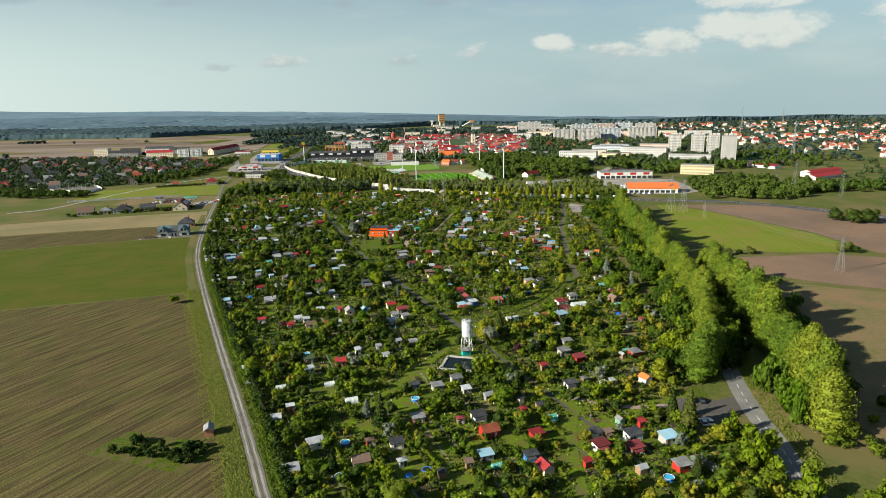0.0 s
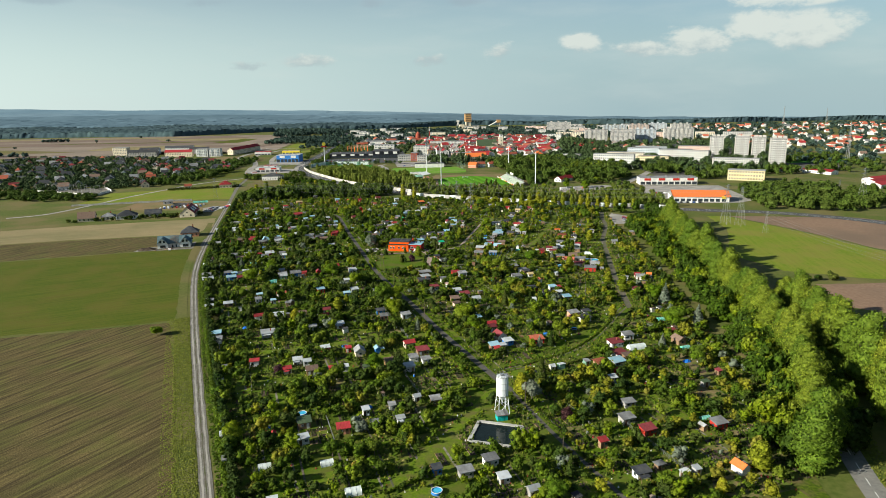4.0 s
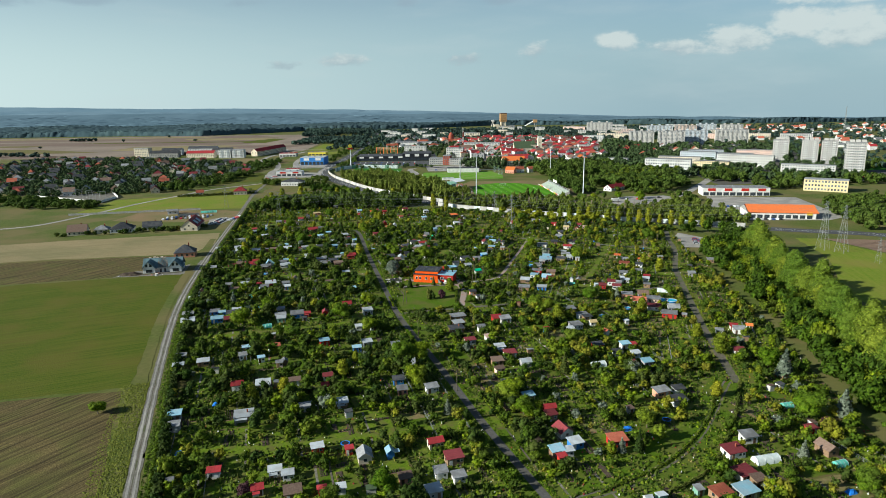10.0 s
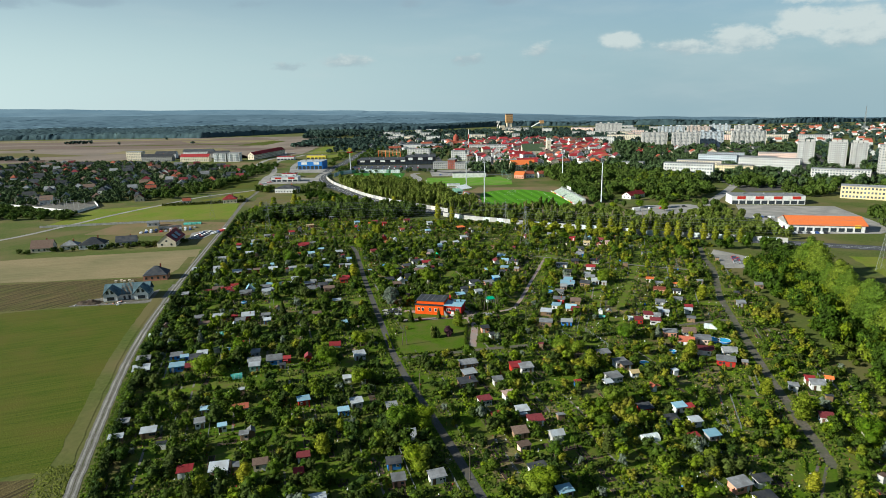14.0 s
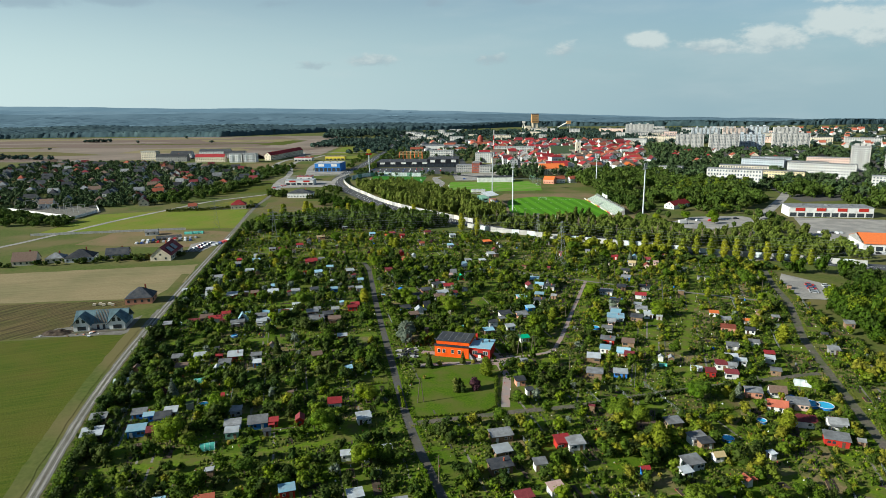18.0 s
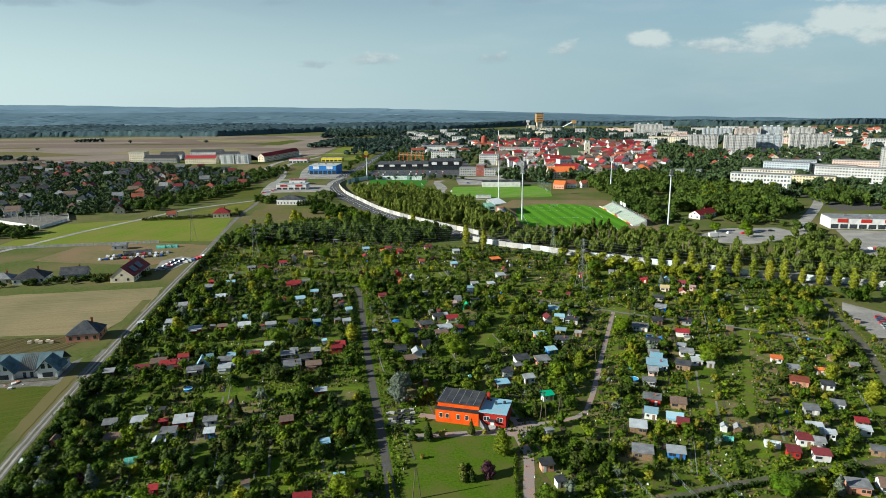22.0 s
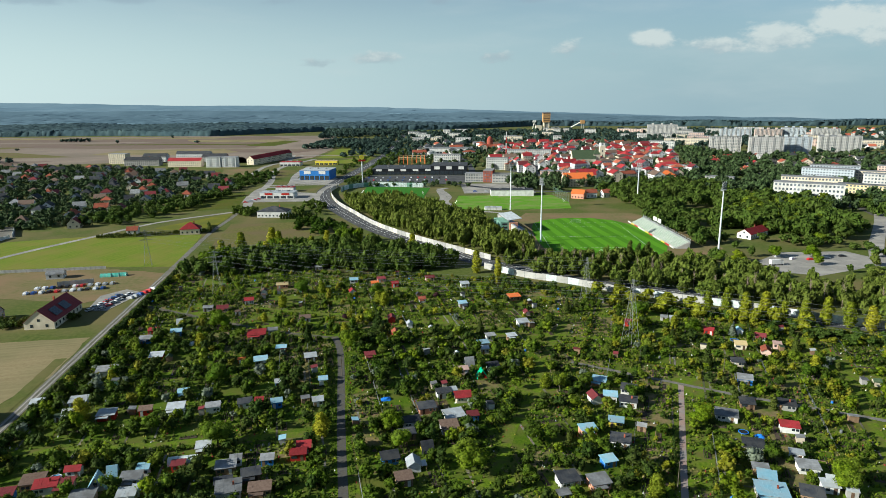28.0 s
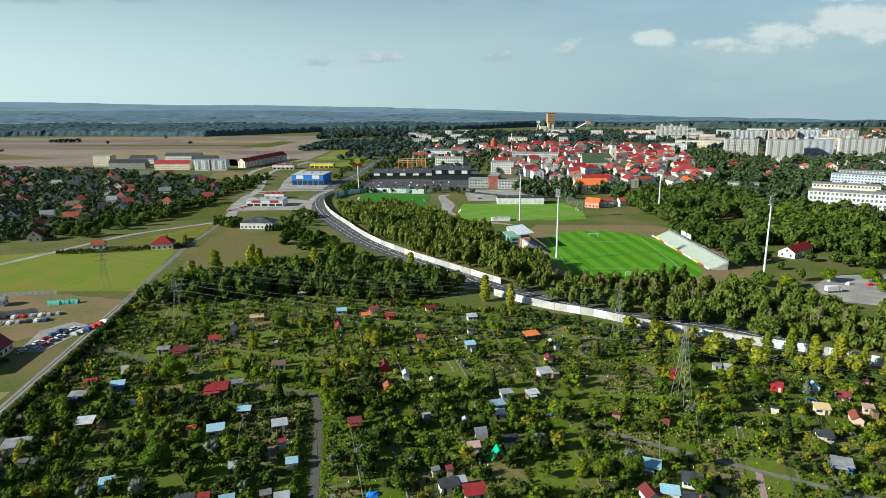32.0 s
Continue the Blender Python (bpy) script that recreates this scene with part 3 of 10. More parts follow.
def foliage(rng, lobes, leaves, size, core_v=ICO_V, core_f=ICO_F):
    """Crown of leaf sprays round a few lobes (x, y, z, rx, ry, rz): vertices and triangles."""
    leaves = int(leaves * 1.75)
    verts, faces, n = [], [], 0
    for lobe in lobes:
        c, r = lobe[:3], lobe[3:]
        v = c + core_v * r * (0.74 + 0.24 * rng.random((len(core_v), 1)))
        verts.append(v)
        faces.append(core_f + n)
        n += len(core_v)
    weight = np.array([l[3] * l[5] for l in lobes])
    pick = rng.choice(len(lobes), leaves, p=weight / weight.sum())
    way = rng.normal(size=(leaves, 3))
    way[:, 2] += 0.25
    way /= np.linalg.norm(way, axis=1)[:, None]
    base = np.array(lobes)[pick]
    at = base[:, :3] + way * base[:, 3:] * rng.uniform(0.80, 1.10, (leaves, 1))
    normal = way + rng.normal(scale=0.38, size=(leaves, 3))
    normal /= np.linalg.norm(normal, axis=1)[:, None]
    a = np.cross(normal, rng.normal(size=(leaves, 3)))
    a /= np.linalg.norm(a, axis=1)[:, None]
    b = np.cross(normal, a)
    s = size * rng.uniform(0.6, 1.35, (leaves, 1))
    spray = np.stack([at - a * s, at + a * s - b * s * 0.5 + normal * s * 0.2, at + a * s * 0.4 + b * s], 1).reshape(-1, 3)
    i = n + 3 * np.arange(leaves)
    verts.append(spray)
    faces += [np.stack([i, i + 1, i + 2], 1)]
    return np.concatenate(verts), np.concatenate(faces)


def mesh_np(name, verts, faces, material):
    me = bpy.data.meshes.new(name)
    me.vertices.add(len(verts))
    me.vertices.foreach_set("co", np.ascontiguousarray(verts, np.float32).ravel())
    me.loops.add(3 * len(faces))
    me.loops.foreach_set("vertex_index", np.ascontiguousarray(faces, np.int32).ravel())
    me.polygons.add(len(faces))
    me.polygons.foreach_set("loop_start", np.arange(0, 3 * len(faces), 3, dtype=np.int32))
    me.update(calc_edges=True)
    me.materials.append(material)
    return me


def round_lobes(rng, w, h, count, low=0.25):
    """Lobes of a broad crown: w across, from low * h up to h."""
    out = [(0, 0, h * (low + 1) / 2, w * 0.36, w * 0.36, h * (1 - low) * 0.42)]
    for k in range(count):
        a, d = 2 * math.pi * (k + rng.random() * 0.8) / count, w * rng.uniform(0.2, 0.33)
        r = w * rng.uniform(0.17, 0.27)
        out.append((d * math.cos(a), d * math.sin(a), h * rng.uniform(low + 0.2, 0.84), r, r, r * rng.uniform(0.7, 1.0)))
    return out


def tall_lobes(rng, w, h, count, low=0.12):
    """Lobes of a poplar: a narrow column."""
    out = []
    for k in range(count):
        t = (k + 0.5) / count
        r = w * 0.5 * (0.45 + 0.75 * math.sin(math.pi * min(1, 0.15 + t * 0.85)) ** 0.8) * rng.uniform(0.8, 1.1)
        a, d = rng.uniform(0, 6.28), w * (0.16 if count < 10 else 0.30 * (1 - 0.6 * t)) * rng.random()
        out.append((d * math.cos(a), d * math.sin(a), h * (low + (0.96 - low) * t), r, r, h * (0.85 if count < 10 else 1.15) / count))
    return out


def cone_lobes(rng, w, h, count, low=0.08):
    return [(0, 0, h * (low + (0.97 - low) * (k + 0.5) / count), w * 0.5 * (1.05 - (k + 0.5) / count), w * 0.5 * (1.05 - (k + 0.5) / count), h * 0.55 / count) for k in range(count)]


def trunk_data(h, r, limbs, rng):
    pieces = [beam_data((0, 0, -0.15), (0, 0, h * 0.75), r, r * 0.45, 6)]
    for k in range(limbs):
        a, z = 2 * math.pi * k / limbs + rng.random(), h * rng.uniform(0.3, 0.55)
        pieces.append(beam_data((0, 0, z), (h * 0.26 * math.cos(a), h * 0.26 * math.sin(a), z + h * 0.26), r * 0.45, r * 0.15, 4))
    return several(pieces)


def make_tree(name, lobes, leaves, size, material, h, r, label, category="tree", group="", seed=1):
    rng = np.random.default_rng(seed)
    tree = thing(name, 0, 0, 0, label, category, group)
    if r:
        link_mesh("trunk", *trunk_data(h, r, 4, rng), M["bark"], tree)
    crown = new("crown", mesh_np("crown", *foliage(rng, lobes(rng), leaves, size), material))
    crown.parent = tree
    return tree


def set_tree(template, x, y, turn, scale, tall=1.0):
    ob = copy_thing(template, pose(x, y, 0, 0, 0, turn))
    ob.scale = (scale, scale, scale * tall)
    return ob


def thicket(name, places, lobes_of, leaves, size, material, label, category, seed=3, shapes=5, fine=False):
    """Uncountable plants as one piece: (x, y, width, height) each, from a few shapes."""
    rng = np.random.default_rng(seed)
    kinds = [foliage(rng, lobes_of(rng), leaves, size, OCTA_V, OCTA_F) for _ in range(shapes)]
    large = [foliage(rng, (lobes_of(rng) + [(l[0] * 0.8, l[1] * 0.8, l[2], *l[3:]) for l in lobes_of(rng)[1:]]) if fine else lobes_of(rng), int(leaves * 1.9), size * 0.58, OCTA_V, OCTA_F) for _ in range(shapes)]
    small = [foliage(rng, lobes_of(rng)[:3], leaves // 3, size * 1.5, OCTA_V, OCTA_F) for _ in range(shapes)]
    verts, faces, n = [], [], 0
    for x, y, w, h in places:
        v, f = (small if w < 1.7 else large if fine and w > 2.7 else kinds)[rng.integers(shapes)]
        a = rng.uniform(0, 6.28)
        c, s = math.cos(a) * w, math.sin(a) * w
        verts.append(np.stack([x + v[:, 0] * c - v[:, 1] * s, y + v[:, 0] * s + v[:, 1] * c, v[:, 2] * h], 1))
        faces.append(f + n)
        n += len(v)
    ob = new(name, mesh_np(name, np.concatenate(verts), np.concatenate(faces), material))
    return tagged(ob, label, category, "", "stuff")

# ---- the ground, fields and roads ----
DIRT_ROAD = [(-2, 40), (-20, 100), (-36, 154), (-49, 198), (-74, 278), (-99, 360), (-122, 442), (-137, 517), (-153, 617), (-171, 737), (-190, 860), (-197, 940), (-216, 1050)]
MAIN_PATH = [(62, 175), (47, 225), (38, 262), (20, 318), (6, 368), (-11, 426), (-22, 480), (-36, 552), (-48, 620), (-54, 640)]
CROSS_PATH = [(-12, 430), (19, 437), (45, 442), (83, 453), (137, 466)]
RIGHT_PATH = [(112, 345), (124, 400), (138, 455), (150, 500), (168, 548), (176, 580), (186, 612)]
HALL_PATH = [(21, 482), (40, 488), (47, 500), (60, 540), (77, 592)]
TOP_PATH = [(-154, 682), (-113, 661), (-80, 646), (-52, 638)]
TOP_PATH_EAST = [(42, 612), (76, 593), (97, 582), (131, 566), (164, 550)]
ALLEYS = [[(-112, 401), (-49, 415), (-15, 427)], [(-128, 501), (-67, 507), (-31, 510)], [(-138, 546), (-98, 551), (-48, 558)], [(-82, 308), (-42, 311), (10, 320)], [(4, 529), (10, 542), (15, 561), (26, 588), (31, 613), (47, 658)], [(94, 485), (117, 541), (140, 600)], [(-100, 679), (-68, 671), (9, 651), (39, 638), (67, 636)], [(46, 142), (52, 170), (60, 191)], [(-11, 198), (16, 237), (35, 269)], [(90, 625), (104, 617)]]
GREENWAY = [(37, 279), (58, 288), (82, 308), (106, 342), (114, 352)]
BYPASS = [(455, 440), (417, 474), (372, 545), (329, 583), (283, 603), (235, 625), (190, 646), (152, 664), (116, 700), (72, 719), (48, 740), (12, 770), (-7, 797), (-44, 842), (-72, 885), (-98, 938), (-127, 1005), (-146, 1080), (-146, 1176), (-137, 1330), (-128, 1600), (-134, 1900), (-150, 2400)]
BYPASS_WALL = [(250, 618), (208, 637), (170, 653), (140, 672), (110, 687), (81, 703), (59, 719), (37, 732), (15, 752)]
BYPASS_WALL_FAR = [(20, 772), (-1, 797), (-38, 843), (-66, 887), (-90, 938), (-118, 1003), (-137, 1075), (-137, 1120)]
SIDE_ROAD = [(88, 60), (104, 133), (111, 158), (116, 180), (126, 210), (150, 270)]
FIELD_TRACK = [(-358, 672), (-330, 690), (-310, 745), (-294, 801), (-273, 853), (-250, 906), (-204, 954)]
GARDENS = [(8, 60), (-14, 100), (-30, 154), (-43, 198), (-68, 278), (-93, 360), (-116, 442), (-131, 517), (-147, 617), (-163, 730), (-120, 752), (-60, 745), (-8, 735), (30, 722), (70, 700), (125, 668), (180, 636), (190, 612), (178, 560), (172, 500), (158, 420), (140, 330), (128, 262), (108, 196), (96, 120), (84, 60)]


def lie(x, y):
    """Height of the far land: beyond the town it rises to the west and falls away to the east."""
    s = min(1.4, max(0.0, (y - 2400) / 2100))
    return -s * x * (0.018 if x < 0 else 0.038)


def ground_sheet():
    size, n = 9000, 60
    verts = [(-size + 2 * size * i / n, -3000 + 12000 * j / n, lie(-size + 2 * size * i / n, -3000 + 12000 * j / n)) for j in range(n + 1) for i in range(n + 1)]
    faces = [(j * (n + 1) + i, j * (n + 1) + i + 1, (j + 1) * (n + 1) + i + 1, (j + 1) * (n + 1) + i) for j in range(n) for i in range(n)]
    return tagged(link_mesh("ground", verts, faces, M["meadow"]), "open green and dry meadow ground reaching the horizon", "ground", "", "structure")


ground_sheet()
patch("garden_ground", GARDENS, 0.05, M["garden_soil"], "grass and earth of the allotment gardens", "ground")
patch("ploughed_field", [(-400, -40), (-22, 60), (-30, 100), (-60, 205), (-85, 290), (-108, 352), (-196, 337), (-420, 300)], 0.06, M["plough"], "brown ploughed field with long furrows", ragged=2.0)
patch("green_field", [(-420, 303), (-196, 340), (-107, 355), (-128, 442), (-143, 516), (-221, 500), (-420, 455)], 0.06, M["crop_green"], "green field of young grass with tractor marks", ragged=1.5)
patch("brown_strip", [(-420, 458), (-221, 503), (-172, 512), (-158, 565), (-253, 556), (-420, 520)], 0.08, M["plough"], "narrow brown strip of bare field", ragged=1.5)
patch("stubble_field", [(-420, 524), (-253, 559), (-158, 568), (-152, 600), (-160, 640), (-264, 622), (-420, 585)], 0.10, M["stubble"], "tan stubble field beside the houses", ragged=1.5)
ribbon("gravel_road", DIRT_ROAD, 3.5, 0.14, M["gravel"], "pale gravel farm road with worn wheel tracks", ragged=0.35)
for gap in (-0.85, 0.85):
    ribbon("wheel_track", [(x + gap, y + 0.3 * gap) for x, y in DIRT_ROAD[:10]], 0.55, 0.20, M["asphalt_pale"], "pale worn wheel track of the gravel road", "track", 0.25)
ribbon("grass_strip", DIRT_ROAD[:10], 0.35, 0.19, M["dirt"], "dark strip between the wheel tracks", "verge", 0.3)
for k, (name, line, width, material, label) in enumerate((
    ("garden_road", MAIN_PATH[2:], 2.6, "asphalt_worn", "dark paved lane through the allotments"),
    ("garden_path", MAIN_PATH[:3], 1.4, "asphalt_worn", "narrow pale paved walk past the silo"),
    ("garden_path", CROSS_PATH, 2.8, "dirt", "dirt lane crossing the allotments"),
    ("garden_path", RIGHT_PATH, 3.2, "dirt", "dirt lane along the edge of the allotments"),
    ("garden_path", HALL_PATH, 1.8, "brick_paving", "pale gravel walk from the red hall"),
    ("garden_path", TOP_PATH, 2.4, "dirt", "dirt lane at the far end of the allotments"),
    ("garden_path", TOP_PATH_EAST, 2.0, "gravel", "pale gravel lane between the gardens"),
    ("side_road", SIDE_ROAD, 6.5, "asphalt_road", "grey asphalt road beside the poplars"),
    ("field_track", FIELD_TRACK, 5.0, "asphalt_pale", "pale concrete track through the meadows"),
    ("bypass_road", BYPASS, 15.0, "asphalt", "wide curved asphalt bypass road"),
)):
    ribbon(name, line, width, 0.16 + 0.012 * k, M[material], label, ragged=0.5 if material in ("dirt", "gravel") else 0)
ribbon("field_verge", [(x - 5.5, y) for x, y in DIRT_ROAD[:9]], 4.5, 0.125, M["meadow"], "rough grass verge beside the gravel road", "verge", 0.6)
for k, line in enumerate(ALLEYS):
    ribbon("grass_alley", line, 3.4, 0.107 + 0.011 * k, M["lawn_bright"], "grassy alley between rows of garden plots", "grass alley", 0.4)

# ---- the allotment gardens ----
ROOFS = {"pale": ("roof_pale", "pale sheet-metal"), "grey": ("roof_grey", "grey felt"), "dark": ("roof_dark", "dark bitumen"), "red": ("roof_red", "bright red"), "tile": ("roof_tile", "brick-red"), "maroon": ("roof_maroon", "maroon"), "brown": ("roof_brown", "brown"), "blue": ("roof_blue", "pale blue"), "green": ("roof_green", "bright green"), "moss": ("roof_moss", "dark green"), "orange": ("roof_orange", "orange"), "pink": ("roof_pink", "dusty pink"), "tan": ("roof_tan", "tan")}
WALLS = {"white": "white", "grey": "grey_wall", "wood": "wood", "red": "deep_red", "salmon": "salmon", "pink": "pale_pink", "cream": "cream", "blue": "blue", "yellow": "yellow", "orange": "salmon", "moss": "moss"}
WALL_WORDS = {"white": "white-painted", "grey": "grey rendered", "wood": "weathered wooden", "red": "red-painted", "salmon": "salmon-coloured", "pink": "pale pink", "cream": "cream", "blue": "blue-painted", "yellow": "yellow", "orange": "orange", "moss": "green-painted"}
STYLE_WORDS = {"f": "lean-to", "g": "gabled", "h": "hipped", "a": "steep A-frame"}
TAKEN = []  # plan circles kept free of plants: x, y, radius
hut_dice = random.Random(21)


def roof_data(style, w, d, h, rise):
    """Roof over a w x d plan at eaves height h; 0.12 m thick, with an overhang."""
    o, k = 0.35, 0.12
    x, y = w / 2 + o, d / 2 + o
    if style == "f":
        v = [(-x, -y, h), (x, -y, h), (x, y, h + rise), (-x, y, h + rise)]
    elif style == "g":
        v = [(-x, -y, h - 0.2), (x, -y, h - 0.2), (x, 0, h + rise), (-x, 0, h + rise), (x, y, h - 0.2), (-x, y, h - 0.2)]
    if style == "f":
        v += [(a, b, c + k) for a, b, c in v]
        return v, [(3, 2, 1, 0), (4, 5, 6, 7), (0, 1, 5, 4), (1, 2, 6, 5), (2, 3, 7, 6), (3, 0, 4, 7)]
    if style == "g":
        v += [(a, b, c + k) for a, b, c in v]
        return v, [(3, 2, 1, 0), (5, 4, 2, 3), (6, 7, 8, 9), (9, 8, 10, 11), (0, 1, 7, 6), (4, 5, 11, 10), (1, 2, 8, 7), (2, 4, 10, 8), (3, 0, 6, 9), (5, 3, 9, 11)]
    v = [(-x, -y, h), (x, -y, h), (x, y, h), (-x, y, h), (-x, -y, h + k), (x, -y, h + k), (x, y, h + k), (-x, y, h + k), (-w * 0.06, 0, h + rise), (w * 0.06, 0, h + rise)]
    return v, [(3, 2, 1, 0), (0, 1, 5, 4), (1, 2, 6, 5), (2, 3, 7, 6), (3, 0, 4, 7), (4, 5, 9, 8), (5, 6, 9), (6, 7, 8, 9), (7, 4, 8)]


def body_data(style, w, d, h, rise):
    x, y = w / 2, d / 2
    if style == "f":
        v = [(-x, -y, -0.1), (x, -y, -0.1), (x, y, -0.1), (-x, y, -0.1), (-x, -y, h), (x, -y, h), (x, y, h + rise), (-x, y, h + rise)]
        return v, [(4, 5, 6, 7), (0, 1, 5, 4), (1, 2, 6, 5), (2, 3, 7, 6), (3, 0, 4, 7)]
    if style == "g":
        v = [(-x, -y, -0.1), (x, -y, -0.1), (x, y, -0.1), (-x, y, -0.1), (-x, -y, h), (x, -y, h), (x, y, h), (-x, y, h), (-x, 0, h + rise), (x, 0, h + rise)]
        return v, [(0, 1, 5, 4), (2, 3, 7, 6), (1, 2, 6, 9, 5), (3, 0, 4, 8, 7)]
    return box_data(-x, -y, -0.1, x, y, h)


def hut(x, y, turn, w, roof, wall, style):
    w = max(2.0, w * 0.78)
    d = w * hut_dice.uniform(0.62, 0.85)
    h = hut_dice.uniform(1.95, 2.3)
    quarter = style in "ga" and hut_dice.random() < 0.6
    label = f"{WALL_WORDS[wall]} garden hut with a {STYLE_WORDS[style]} {ROOFS[roof][1]} roof"
    t = thing("garden_hut", x, y, turn + hut_dice.uniform(-5, 5) + (90 if quarter else 0), label, "garden hut", {"f": "lean-to huts", "g": "gabled huts", "h": "hipped huts", "a": "A-frame huts"}[style])
    TAKEN.append((x, y, w * 0.52 + 0.1))
    wm, rm = M[WALLS[wall]], M[ROOFS[roof][0]]
    if style == "a":
        top = w * 0.78
        v = [(-w / 2, -d / 2, 0), (w / 2, -d / 2, 0), (0, -d / 2, top), (-w / 2, d / 2, 0), (w / 2, d / 2, 0), (0, d / 2, top)]
        link_mesh("wall", v, [(0, 1, 2), (4, 3, 5), (0, 3, 4, 1)], wm, t)
        o = 0.3
        for s in (-1, 1):
            v = [(s * (w / 2 + 0.15), -d / 2 - o, -0.05), (s * (w / 2 + 0.15), d / 2 + o, -0.05), (0, d / 2 + o, top + 0.15), (0, -d / 2 - o, top + 0.15)]
            v += [(a + s * 0.12, b, c + 0.08) for a, b, c in v]
            link_mesh("roof_slope", v, [(0, 1, 2, 3), (4, 7, 6, 5), (0, 4, 5, 1), (2, 6, 7, 3), (0, 3, 7, 4), (1, 5, 6, 2)], rm, t)
        box("door", -0.4, -d / 2 - 0.05, 0, 0.4, -d / 2 + 0.02, 1.9, M["wood_dark"], t)
        box("window", -0.5, -d / 2 - 0.05, top * 0.5, 0.5, -d / 2 + 0.02, top * 0.5 + 0.7, M["glass"], t)
        return t
    rise = {"f": hut_dice.uniform(0.25, 0.7), "g": d * 0.36, "h": d * 0.33}[style]
    link_mesh("wall", *body_data(style, w, d, h, rise), wm, t)
    v, faces = roof_data(style, w, d, h, rise)
    if style == "f":  # standing seams of the sheets
        o = w / 2 + 0.35
        cut = [(-o, 0.12)]
        for k in range(1, int(w / 0.9)):
            b = -w / 2 + k * 0.9
            cut += [(b - 0.05, 0.12), (b, 0.145), (b + 0.05, 0.12)]
        cut.append((o, 0.12))
        n = len(cut)
        v = [(b, -d / 2 - 0.35, h + c) for b, c in cut] + [(b, d / 2 + 0.35, h + rise + c) for b, c in cut]
        v += [(-o, -d / 2 - 0.35, h), (o, -d / 2 - 0.35, h), (o, d / 2 + 0.35, h + rise), (-o, d / 2 + 0.35, h + rise)]
        faces = [(k, k + 1, n + k + 1, n + k) for k in range(n - 1)]
        faces += [(*range(n - 1, -1, -1), 2 * n, 2 * n + 1), (*range(n, 2 * n), 2 * n + 2, 2 * n + 3), (2 * n + 3, 2 * n + 2, 2 * n + 1, 2 * n), (0, n, 2 * n + 3, 2 * n), (n - 1, 2 * n + 1, 2 * n + 2, 2 * n - 1)]
    link_mesh("roof", v, faces, rm, t)
    f = -d / 2 - 0.05
    a = hut_dice.choice((-0.28, 0.25)) * w
    box("door", a - 0.42, f, 0.0, a + 0.42, f + 0.1, 1.8, M[hut_dice.choice(("wood_dark", "wood", "white"))], t)
    for b in ((-a * 0.9,) if w < 4 else (-a * 0.55, -a * 1.35)):
        near = abs(x) < 45 and hut_dice.random() < 0.8
        pane = box("window", b - 0.42, f, 0.95, b + 0.42, f + 0.1, 1.7, M["white" if near else "glass"], t)
        if near:
            box("pane", b - 0.34, f - 0.02, 1.03, b + 0.34, f + 0.06, 1.62, M["glass"], pane)
    if w > 3.0 and hut_dice.random() < 0.3:  # side window towards the west
        box("window", -w / 2 - 0.05, -0.45, 0.95, -w / 2 + 0.05, 0.45, 1.75, M["glass"], t)
    if w > 5.2 and style != "h" and hut_dice.random() < 0.5:
        box("chimney", w * 0.2 - 0.2, 0.1, h, w * 0.2 + 0.2, 0.5, h + rise + 0.8, M["roof_tile"], t)
    if hut_dice.random() < 0.15:
        s = hut_dice.choice((-1, 1))
        box("porch_roof", -w / 2, -d / 2 - 1.7, h - 0.25, w * 0.2, -d / 2 - 0.3, h - 0.17, rm, t)
        for p in (-w / 2 + 0.1, w * 0.2 - 0.1):
            link_mesh("post", *beam_data((p, -d / 2 - 1.6, -0.1), (p, -d / 2 - 1.6, h - 0.25), 0.06), M["wood"], t)
    return t


def tunnel(x, y, turn, length, green):
    """A polytunnel: film over hoops, with end walls."""
    t = thing("polytunnel", x, y, turn + 90 + hut_dice.uniform(-4, 4), f"{'green' if green else 'whitish'} plastic film greenhouse tunnel over hoops", "greenhouse", "polytunnels")
    TAKEN.append((x, y, length * 0.6))
    r, n = min(1.7, length * 0.36), 8
    ring = [(r * math.cos(math.pi * i / n), r * 1.15 * math.sin(math.pi * i / n)) for i in range(n + 1)]
    v = [(a, s * length / 2, b) for s in (-1, 1) for a, b in ring]
    link_mesh("cover", v, [(i, i + 1, n + 2 + i, n + 1 + i) for i in range(n)], M["film_green" if green else "film"], t, smooth=True)
    for s in (0, 1):
        ids = tuple(range(s * (n + 1), (s + 1) * (n + 1)))
        link_mesh("end_wall", [v[i] for i in ids], [tuple(range(n + 1)) if s else tuple(range(n, -1, -1))], M["film_green" if green else "film"], t)
    for k in range(4):
        b = -length / 2 + length * k / 3
        link_mesh("hoop", *tube_data([(p * 1.02, b, q * 1.02) for p, q in ring], 0.035), M["steel"], t)


def pool(x, y, w):
    r = max(1.5, w * 0.5)
    t = thing("garden_pool", x, y, 0, "round blue above-ground garden pool on the grass", "pool", "garden pools")
    TAKEN.append((x, y, r + 0.6))
    link_mesh("wall", *lathe_data([(r, 0), (r, 0.85), (r - 0.09, 0.85), (r - 0.09, 0.05)], 24), M["blue"], t)
    link_mesh("water", *lathe_data([(r - 0.1, 0.6), (r - 0.1, 0.72)], 24), M["pool_water"], t)
    link_mesh("rim", *lathe_data([(r - 0.14, 0.84), (r + 0.05, 0.84), (r + 0.05, 0.92), (r - 0.14, 0.92), (r - 0.14, 0.84)], 24, False), M["white"], t)


